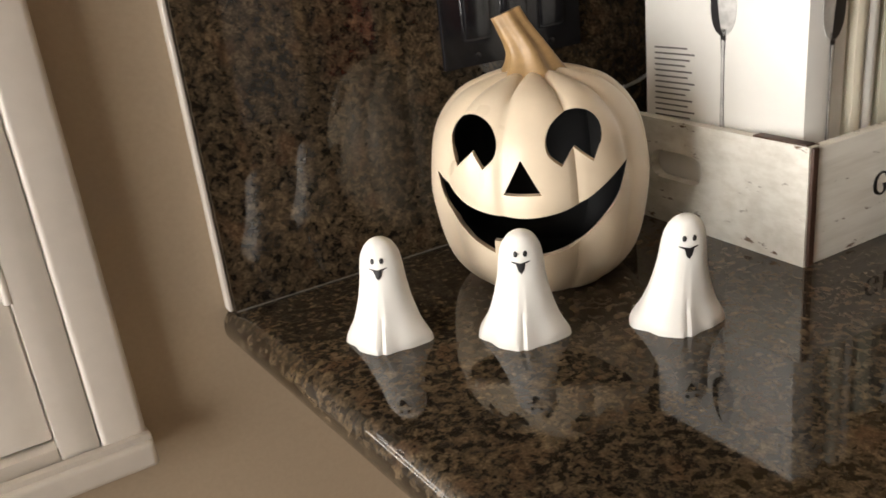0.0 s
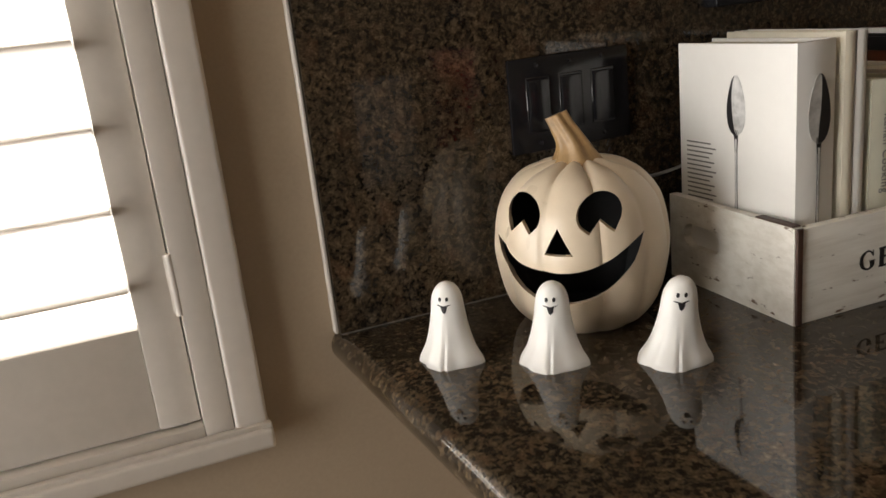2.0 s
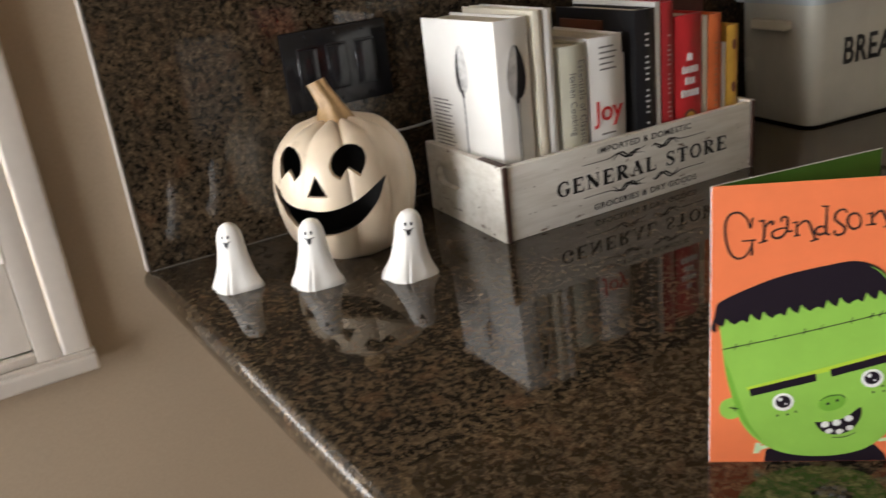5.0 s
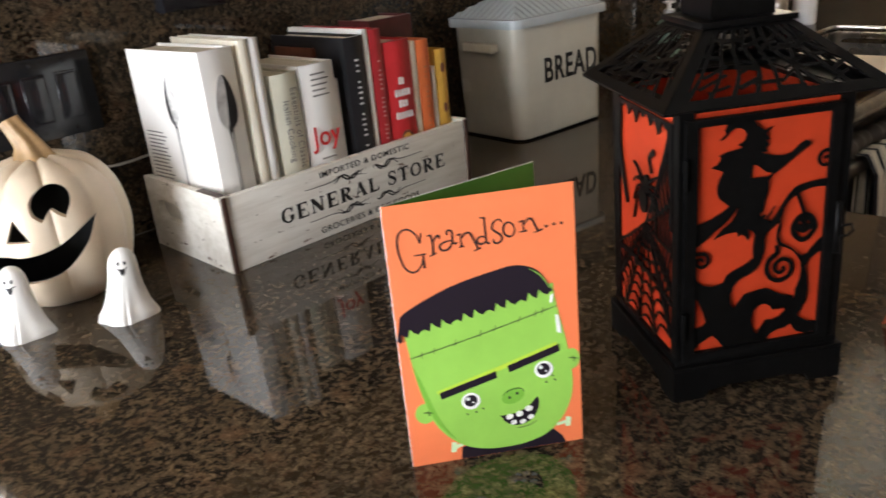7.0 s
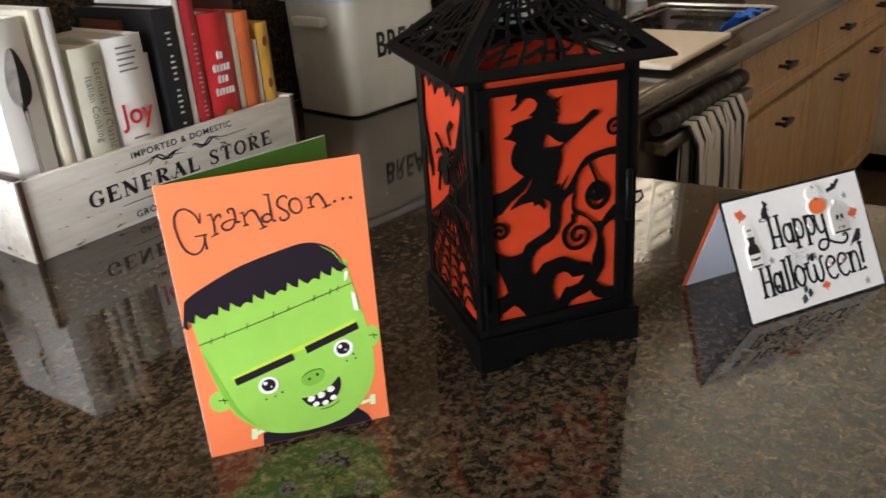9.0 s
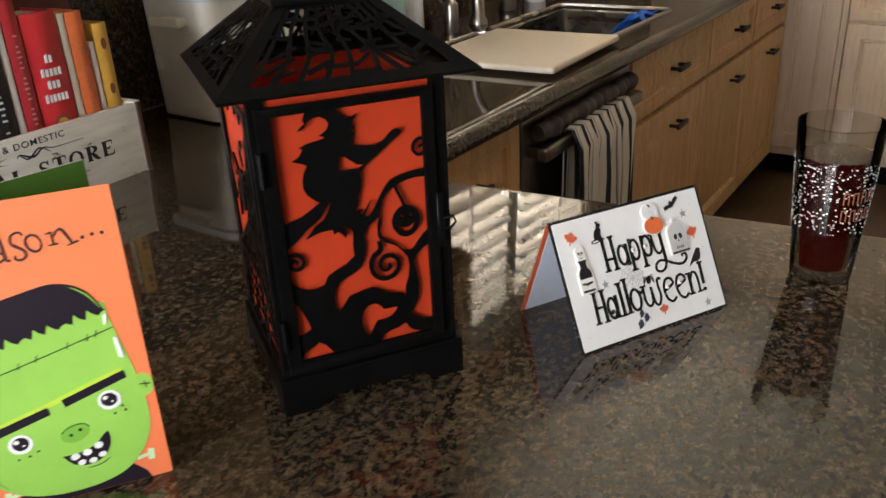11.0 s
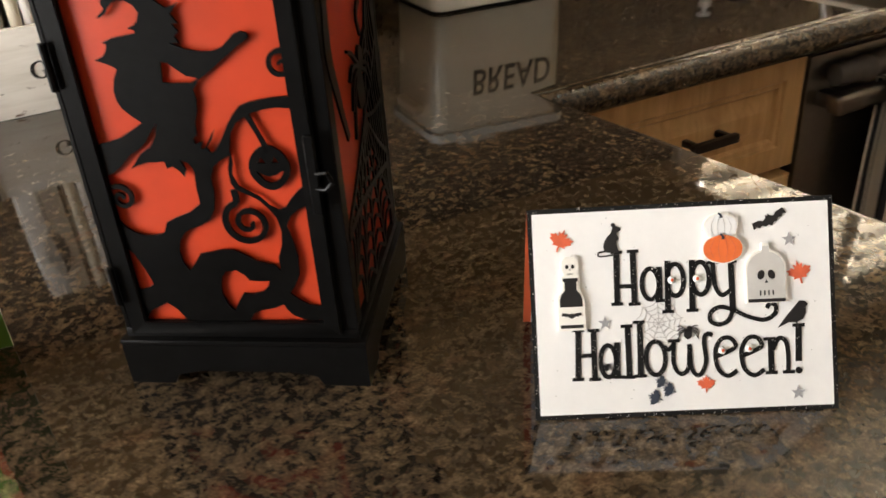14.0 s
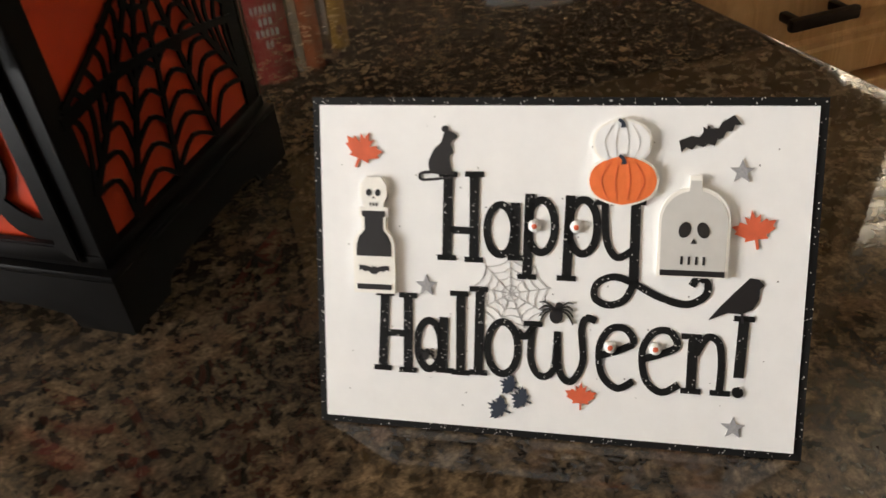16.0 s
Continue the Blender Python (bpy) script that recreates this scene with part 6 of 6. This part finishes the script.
def halloween_card():
    """Tent card: white face on a glittered black backing, raised stickers, rust liner behind."""
    W, H = 0.1755, 0.1240
    m = Matrix.Translation((0.7357, -0.1902, COUNTER)) @ pose(0, 0, 0, 0, 0, -28.6) @ pose(0, 0, 0, -27.5, 0, 0)
    root = thing("tent_card", m, "white tent greeting card with black glitter border and raised stickers", "greeting card")
    part("backing", box(0, W, 0.0, 0.0008, 0, H), GLITTER, root, "black glitter card backing")
    f = part("face", box(0.0028, W - 0.0028, -0.0006, 0.0, 0.0028, H - 0.0028), PAPERW, root)
    back = part("back_panel", box(0, W, 0.0, 0.0008, -H, 0), CARD_RUST, root, "rust orange back panel", place=pose(0, 0.0009, H - 0.0014, 50, 0, 0))
    part("inside_sheet", box(0.005, W - 0.005, -0.0004, 0.0, -H + 0.006, -0.004), PAPERB, back, "bluish white inside sheet")
    y = -0.0006

    def pr(name, mt, *shapes, h=0.0003, lift=0.0, parent=None):
        for s in shapes:
            b = bmesh.new()
            add_plate(b, s, y - lift - h, y - lift)
            ob = part(name, b, mt, parent or f, soft=False)
        return ob

    def U(u, v):
        return (u * W, v * H)

    # the two words, drawn stroke by stroke in millimetres: stems (with slab feet), rings and thin strokes
    def glyph(stems=(), rings=(), lines=(), feet=(), dot=None):
        b = bmesh.new()
        dx = 2.2 if max([q[0] for q in feet] + [0]) and min([q[1] for q in feet] + [99]) > 56 else 0.9

        def run(pts, w):
            add_stroke(b, [((p[0] + dx) / 1000, (p[1] + 1.8) / 1000, w) for p in pts], y - 0.0005, y)

        for x0, z0, x1, z1 in stems:
            run([(x0, z0), (x1, z1)], 0.0034)
        for x, z in feet:
            run([(x - 3.4, z), (x + 3.4, z)], 0.0019)
        for x, z, rx, rz in rings:
            run([(x + rx * 0.92 * math.cos(a), z + rz * 0.92 * math.sin(a)) for a in (k * math.tau / 16 for k in range(17))], 0.0027)
        for ln in lines:
            run(ln, 0.0025)
        if dot:
            add_plate(b, oval((dot[0] + dx) / 1000, (dot[1] + 1.8) / 1000, 0.0019), y - 0.0009, y)
        part("letter", b, GLITTER, f, soft=False)

    glyph([(48.6, 95.5, 48.0, 64.6), (58.1, 95.7, 58.0, 64.1)], (), [[(48.9, 75.2), (58.2, 75.1)]], [(48.6, 95.2), (58.1, 95.4), (48.0, 65.0), (58.0, 64.6)])
    glyph([(72.9, 85.6, 72.8, 65.9)], [(67.6, 75.8, 5.3, 9.7)], (), [(73.6, 65.9)])
    glyph([(77.9, 88.9, 77.2, 59.0)], [(82.0, 77.5, 5.2, 10.1)], (), [(77.2, 59.2)])
    glyph([(92.0, 88.7, 91.2, 59.1)], [(96.5, 77.8, 5.4, 10.3)], (), [(91.2, 59.3)])
    glyph([(114.2, 86.8, 114.4, 58.4)], (), [[(103.8, 86.5), (104.7, 73.5), (108.4, 67.5), (113.8, 70.3)], [(114.4, 58.4), (111.5, 52.5), (106.1, 50.4), (101.4, 52.7), (102.0, 57.9), (107.7, 60.6), (114.8, 58.4), (123.1, 54.2), (132.3, 52.0), (138.4, 55.3), (138.9, 59.8), (135.8, 61.3), (133.8, 58.6)]], [(103.8, 86.6), (114.2, 86.9)])
    glyph([(26.0, 50.9, 24.7, 21.3), (34.8, 50.4, 34.5, 21.0)], (), [[(26.0, 35.5), (34.9, 35.5)]], [(26.0, 50.6), (34.8, 50.2), (24.7, 21.7), (34.5, 21.4)])
    glyph([(48.2, 42.6, 47.9, 22.2)], [(42.7, 31.7, 4.9, 10.1)], (), [(48.6, 22.2)])
    glyph([(54.6, 52.1, 54.6, 21.5)], (), (), [(54.0, 51.8), (54.6, 21.8)])
    glyph([(61.8, 54.1, 61.2, 22.5)], (), (), [(61.2, 53.8), (61.2, 22.3)])
    glyph((), [(70.2, 32.3, 6.1, 10.6)], [[(75.5, 39.0), (78.2, 37.1), (81.5, 41.4)]])
    glyph((), (), [[(81.1, 42.0), (80.5, 28.8), (84.2, 22.6), (88.8, 25.7), (89.9, 39.7)], [(90.0, 38.7), (90.9, 25.2), (95.1, 21.3), (99.1, 28.8), (98.4, 40.8), (100.1, 45.2), (103.4, 44.3)]], [(81.1, 42.0)])
    glyph((), (), [[(104.9, 31.8), (111.0, 33.9), (116.5, 37.3), (113.6, 42.1), (108.2, 41.6), (104.8, 34.9), (105.9, 25.0), (111.3, 20.1), (116.9, 23.1)]])
    glyph((), (), [[(119.7, 31.5), (125.9, 33.7), (131.4, 37.0), (128.7, 42.0), (123.2, 41.3), (119.7, 34.4), (121.1, 24.2), (126.7, 19.8), (132.5, 23.1)]])
    glyph([(136.7, 40.9, 136.6, 20.9)], (), [[(137.7, 34.5), (141.2, 40.7), (145.2, 38.9), (146.4, 31.2), (146.1, 21.0)]], [(136.0, 40.7), (136.6, 21.0), (146.4, 21.0)])
    glyph([(152.9, 48.2, 152.2, 27.0)], (), (), [(152.9, 48.0)], (152.2, 21.8))
    pr("leaf", RUST, leaf_shape(*U(0.107, 0.845), 0.0074, 0.6), h=0.0006)
    pr("leaf", RUST, leaf_shape(*U(0.885, 0.645), 0.0072, 1.2), h=0.0006)
    pr("leaf", RUST, leaf_shape(*U(0.568, 0.141), 0.0056, 1.0), h=0.0006)
    for u, v, r in ((0.401, 0.088, 0.0050), (0.447, 0.122, 0.0046), (0.422, 0.162, 0.0042)):
        pr("leaf", SLATE, leaf_shape(*U(u, v), r, 2.2), h=0.0006)
    for u, v in ((0.855, 0.805), (0.243, 0.452), (0.868, 0.085)):
        pr("star", STARG, star_shape(*U(u, v), 0.0042), h=0.0006)
    # mouse, bat and crow outlines
    x, z = U(0.277, 0.850)
    b = bmesh.new()
    add_plate(b, curve_pts([(x - 0.0046, z - 0.0078), (x - 0.0050, z - 0.0040), (x - 0.0030, z + 0.0004), (x - 0.0004, z + 0.0030), (x + 0.0006, z + 0.0060), (x + 0.0020, z + 0.0070), (x + 0.0048, z + 0.0058), (x + 0.0052, z + 0.0046), (x + 0.0030, z + 0.0026), (x + 0.0040, z - 0.0006), (x + 0.0026, z - 0.0024), (x + 0.0034, z - 0.0070), (x + 0.0040, z - 0.0084), (x - 0.0020, z - 0.0084), (x - 0.0046, z - 0.0078)], 3)[:-1], y - 0.0006, y)
    add_plate(b, oval(x + 0.0010, z + 0.0076, 0.0013, 0.0012, 12), y - 0.0007, y)
    add_stroke(b, [(x - 0.004, z - 0.0076, 0.0012), (x - 0.0078, z - 0.0082, 0.0010), (x - 0.0080, z - 0.0102, 0.0009), (x - 0.0045, z - 0.0104, 0.0009), (x + 0.004, z - 0.0094, 0.0007)], y - 0.0006, y)
    part("mouse_print", b, INK, f, soft=False)
    x, z = U(0.795, 0.895)
    b = bmesh.new()
    c_, s_ = math.cos(0.46), math.sin(0.46)
    bat = [(0.0, 0.0030), (0.0008, 0.0042), (0.0014, 0.0026), (0.0034, 0.0016), (0.0052, 0.0030), (0.0096, 0.0034), (0.0104, -0.0006), (0.0084, 0.0004), (0.0070, -0.0012), (0.0052, -0.0004), (0.0034, -0.0020), (0.0016, -0.0016), (0.0, -0.0032)]
    bat += [(-p, q) for p, q in bat[-2:0:-1]]
    add_plate(b, [(x + p * c_ - q * s_, z + p * s_ + q * c_) for p, q in bat], y - 0.0006, y)
    part("bat_print", b, INK, f, soft=False)
    x, z = U(0.862, 0.462)
    b = bmesh.new()
    add_plate(b, [(x - 0.0092, z - 0.0085), (x - 0.0055, z - 0.0035), (x - 0.0015, z + 0.0012), (x + 0.0015, z + 0.0045), (x + 0.0035, z + 0.0068), (x + 0.0065, z + 0.0064), (x + 0.0082, z + 0.0045), (x + 0.0068, z + 0.0030), (x + 0.0068, z - 0.0005), (x + 0.0050, z - 0.0040), (x + 0.0015, z - 0.0058), (x - 0.003, z - 0.0056)], y - 0.0006, y)
    add_stroke(b, [(x + 0.0015, z - 0.005, 0.0008), (x + 0.002, z - 0.009, 0.0008)], y - 0.0006, y, n=1)
    part("crow_print", b, INK, f, soft=False)
    # web and spiders
    b = bmesh.new()
    x, z = U(0.42, 0.44)
    for k in range(9):
        a = k * math.tau / 9 + 0.2
        add_stroke(b, [(x, z, 0.0004), (x + 0.0145 * math.cos(a), z + 0.0135 * math.sin(a), 0.0004)], y - 0.0003, y, n=1)
        for j in range(1, 5):
            r = 0.0034 * j
            a2 = a + math.tau / 9
            mid = ((a + a2) / 2, r * 0.86)
            add_stroke(b, [(x + r * math.cos(a), z + r * 0.93 * math.sin(a), 0.0004), (x + mid[1] * math.cos(mid[0]), z + mid[1] * 0.93 * math.sin(mid[0]), 0.0004), (x + r * math.cos(a2), z + r * 0.93 * math.sin(a2), 0.0004)], y - 0.0003, y, n=3)
    part("web_print", b, GREYW, f, soft=False)
    for u, v, r in ((0.514, 0.388, 0.0024), (0.241, 0.240, 0.0013)):
        b = bmesh.new()
        x, z = U(u, v)
        add_plate(b, oval(x, z - r * 0.3, r, r * 1.2, 16), y - 0.0009, y)
        add_plate(b, oval(x + r * 0.4, z + r * 1.1, r * 0.62, r * 0.62, 14), y - 0.0009, y)
        for s in (-1, 1):
            for k in range(4):
                q = 0.8 - 0.55 * k
                add_stroke(b, [(x, z + r * 0.6, r * 0.22), (x + s * r * 1.6, z + r * (0.9 + q), r * 0.2), (x + s * r * 2.5, z + r * (0.1 + 1.9 * q), r * 0.14)], y - 0.0009, y, n=3)
        part("spider_print", b, INK, f, soft=False)
    # raised stickers: bottle, pumpkins, tombstone
    LIFT = 0.0022
    cx = 0.133 * W

    def flask(grow):
        half = [(0.0070 + grow, 0.432 * H - grow), (0.0070 + grow, 0.572 * H), (0.0060 + grow, 0.597 * H), (0.0036 + grow, 0.617 * H), (0.0036 + grow, 0.652 * H), (0.0046 + grow, 0.657 * H), (0.0046 + grow, 0.674 * H + grow), (0.0030 + grow, 0.676 * H + grow), (0.0031 + grow, 0.697 * H), (0.0043 + grow, 0.717 * H), (0.0041 + grow, 0.747 * H), (0.0022 + grow * 0.7, 0.764 * H + grow)]
        return [(cx + p, q) for p, q in half] + [(cx - p, q) for p, q in half[::-1]]

    st = pr("bottle_sticker", FOAM, flask(0.0009), h=LIFT)
    pr("bottle_print", INK, [(cx - 0.0066, 0.537 * H), (cx + 0.0066, 0.537 * H), (cx + 0.0066, 0.572 * H), (cx + 0.0056, 0.595 * H), (cx + 0.0034, 0.616 * H), (cx + 0.0034, 0.653 * H), (cx + 0.0044, 0.657 * H), (cx + 0.0044, 0.672 * H), (cx - 0.0044, 0.672 * H), (cx - 0.0044, 0.657 * H), (cx - 0.0034, 0.653 * H), (cx - 0.0034, 0.616 * H), (cx - 0.0056, 0.595 * H), (cx - 0.0066, 0.572 * H)], [(cx - 0.0066, 0.436 * H), (cx + 0.0066, 0.436 * H), (cx + 0.0066, 0.452 * H), (cx - 0.0066, 0.452 * H)], h=0.0002, lift=LIFT, parent=st)
    mini = [(0.0, 0.0009), (0.0005, 0.0014), (0.0010, 0.0008), (0.0030, 0.0014), (0.0056, 0.0016), (0.0058, -0.0004), (0.0046, 0.0), (0.0036, -0.0008), (0.0024, -0.0004), (0.0012, -0.0014), (0.0, -0.0018)]
    mini += [(-p, q) for p, q in mini[-2:0:-1]]
    pr("bat_print", INK, [(cx + p, 0.496 * H + q) for p, q in mini], h=0.0002, lift=LIFT, parent=st)
    pr("skull_eye", INK, oval(cx - 0.0017, 0.726 * H, 0.0010, 0.0013, 12), oval(cx + 0.0017, 0.726 * H, 0.0010, 0.0013, 12), [(cx - 0.0005, 0.709 * H), (cx + 0.0005, 0.709 * H), (cx, 0.717 * H)], *[[(cx + e - 0.0002, 0.686 * H), (cx + e + 0.0002, 0.686 * H), (cx + e + 0.0002, 0.696 * H), (cx + e - 0.0002, 0.696 * H)] for e in (-0.0012, 0.0, 0.0012)], h=0.0002, lift=LIFT, parent=st)
    px = 0.636 * W

    def lobed(x, z, rx, rz):
        return [(x + rx * math.cos(a) * (1 - 0.03 * math.cos(2 * a)), z + rz * math.sin(a) * (1.04 - 0.05 * abs(math.cos(3 * a)))) for a in (k * math.tau / 40 for k in range(40))]

    st = pr("pumpkin_sticker", FOAM, lobed(px - 0.0006, 0.880 * H, 0.0102, 0.0078), h=LIFT)
    st2 = pr("pumpkin_sticker", FOAM, lobed(px, 0.776 * H, 0.0122, 0.0086), h=LIFT + 0.0002)
    pr("pumpkin_print", PAPERW, lobed(px - 0.0006, 0.880 * H, 0.0094, 0.0070), h=0.0002, lift=LIFT, parent=st)
    pr("pumpkin_print", PUMPO, lobed(px, 0.776 * H, 0.0115, 0.0079), h=0.0002, lift=LIFT + 0.0002, parent=st2)
    for x, z, rx, rz, ink, owner, lift in ((px - 0.0006, 0.880 * H, 0.0094, 0.0068, GREYW, st, LIFT + 0.0004), (px, 0.776 * H, 0.0115, 0.0077, RUST, st2, LIFT + 0.0006)):
        for e in (-0.62, -0.22, 0.22, 0.62):
            b = bmesh.new()
            add_stroke(b, [(x + e * 0.55 * rx, z + rz * 0.86, 0.00014), (x + e * rx, z, 0.00020), (x + e * 0.65 * rx, z - rz * 0.86, 0.00014)], y - lift, y - LIFT)
            part("groove_print", b, ink, owner, soft=False)
        b = bmesh.new()
        add_stroke(b, [(x + 0.0002, z + rz * 0.72, 0.0018), (x, z + rz * 0.95, 0.0012), (x - 0.0014, z + rz * 1.12, 0.0011)], y - lift - 0.0002, y - LIFT)
        part("stalk_print", b, SLATE, owner, soft=False)
    tx = 0.773 * W
    arch = [(tx - 0.0116, 0.514 * H), (tx + 0.0116, 0.514 * H), (tx + 0.0116, 0.673 * H)] + [(tx + 0.0116 * math.cos(a), 0.673 * H + 0.0112 * math.sin(a)) for a in (k * math.pi / 16 for k in range(1, 8))] + [(tx + 0.002, 0.673 * H + 0.0135), (tx + 0.002, 0.673 * H + 0.0148), (tx - 0.002, 0.673 * H + 0.0148), (tx - 0.002, 0.673 * H + 0.0135)] + [(tx + 0.0116 * math.cos(a), 0.673 * H + 0.0112 * math.sin(a)) for a in (k * math.pi / 16 for k in range(9, 16))] + [(tx - 0.0116, 0.673 * H)]
    st = pr("tombstone_sticker", FOAM, arch, h=LIFT)
    pr("tombstone_print", STONEG, [(tx + (p - tx) * 0.92, 0.618 * H + (q - 0.618 * H) * 0.93) for p, q in arch], h=0.0002, lift=LIFT, parent=st)
    pr("skull_print", INK, oval(tx - 0.0030, 0.646 * H, 0.0020, 0.0028, 16, -0.3), oval(tx + 0.0030, 0.646 * H, 0.0020, 0.0028, 16, 0.3), [(tx - 0.0010, 0.608 * H), (tx + 0.0010, 0.608 * H), (tx, 0.624 * H)], *[[(tx + e - 0.0004, 0.550 * H), (tx + e + 0.0004, 0.550 * H), (tx + e + 0.0004, 0.573 * H), (tx + e - 0.0004, 0.573 * H)] for e in (-0.0036, -0.0012, 0.0012, 0.0036)], [(tx - 0.0106, 0.518 * H), (tx + 0.0106, 0.518 * H), (tx + 0.0106, 0.534 * H), (tx - 0.0106, 0.534 * H)], h=0.0002, lift=LIFT + 0.0002, parent=st)
    # bead eyes in the letters
    for u, v in ((0.467, 0.641), (0.550, 0.642), (0.624, 0.300), (0.712, 0.303)):
        x, z = U(u, v)
        b = bmesh.new()
        add_lathe(b, [(0.0023, 0), (0.0022, 0.0007), (0.0016, 0.0015), (0.0005, 0.0018)], 18, Matrix.Translation((x, y - 0.0006, z)) @ pose(0, 0, 0, 90, 0, 0))
        bead = part("bead_eye", b, WHITEINK, f)
        b = bmesh.new()
        add_lathe(b, [(0.0010, 0.0016), (0.0009, 0.0019), (0.0003, 0.0021)], 14, Matrix.Translation((x, y - 0.0006, z)) @ pose(0, 0, 0, 90, 0, 0))
        part("iris", b, RUST, bead)
    b = bmesh.new()
    rng = random.Random(3)
    for k in range(60):
        x, z = U(rng.uniform(0.05, 0.95), rng.uniform(0.06, 0.95))
        s = rng.uniform(0.00012, 0.00028)
        add_plate(b, [(x - s, z - s), (x + s, z - s), (x + s, z + s), (x - s, z + s)], y - 0.0001, y)
    tagged(part("glitter_specks", b, GREYINK, f, soft=False), kind="stuff")


CARD_RUST = mottled("rust_card", (0.55, 0.10, 0.035), 0.4, 0.04, 60, bumpy=0.03)
PAPERB = mottled("bluish_paper", (0.60, 0.62, 0.70), 0.5, 0.03, 80, bumpy=0.03)
halloween_card()


def pint_glass():
    """A pint glass of cola-dark drink with speckled print."""
    root = thing("pint_glass", pose(1.002, -0.336, COUNTER), "clear pint glass of dark red-brown drink with speckled print", "glass")
    h, rb, rt = 0.165, 0.0300, 0.0412
    b = bmesh.new()
    outer = [(0.001, 0.0), (rb - 0.004, 0.0), (rb - 0.001, 0.002), (rb, 0.006), (rb + (rt - rb) * 0.5, h * 0.5), (rt - 0.0006, h - 0.002), (rt - 0.001, h)]
    inner = [(rt - 0.0024, h - 0.001), (rb + (rt - rb) * 0.5 - 0.0026, h * 0.5), (rb - 0.0028, 0.016), (rb - 0.008, 0.0125), (0.001, 0.012)]
    add_lathe(b, outer + inner, 48, close=False)
    part("tumbler", b, glass("clear_glass"), root).visible_shadow = False
    b = bmesh.new()
    top = 0.132
    rr = rb + (rt - rb) * top / h
    add_lathe(b, [(0.001, 0.0124), (rb - 0.0084, 0.0128), (rb - 0.0031, 0.0163), (rr - 0.0029, top - 0.001), (rr - 0.0035, top), (0.001, top)], 48)
    dm, dnt, db = mat("cola", (0.075, 0.007, 0.004), 0.0)
    db.inputs["Transmission Weight"].default_value, db.inputs["IOR"].default_value = 0.8, 1.33
    part("drink", b, dm, root, "dark red-brown drink").visible_shadow = False
    rng = random.Random(11)
    b = bmesh.new()
    for k in range(640):
        a, z = rng.uniform(0, math.tau), rng.uniform(0.058, 0.130)
        r = rb + (rt - rb) * z / h + 0.0002
        s = rng.uniform(0.0003, 0.0006)
        add_box(b, -s * 1.7, s * 1.7, -0.0002, 0.0002, -s * 0.8, s * 0.8, m=pose(0, 0, 0, 0, 0, math.degrees(a)) @ pose(0, -r, z))
    tagged(part("speckles", b, WHITEINK, root, soft=False), kind="stuff")
    b = bmesh.new()
    for row, z in ((0, 0.098), (1, 0.080)):
        for k in range(4):
            a = -60 + k * 14
            r = rb + (rt - rb) * z / h + 0.0003
            for x0, x1, z0, z1 in ((-0.0032, -0.0020, -0.006, 0.006), (0.0014, 0.0026, -0.006, 0.006), (-0.0032, 0.0026, 0.0045, 0.006)):
                add_box(b, x0, x1, -0.0002, 0.0002, z0, z1, m=pose(0, 0, 0, 0, 0, a) @ pose(0, -r, z))
    part("emblem", b, BROWNJ, root, "red emblem shapes", soft=False)


pint_glass()
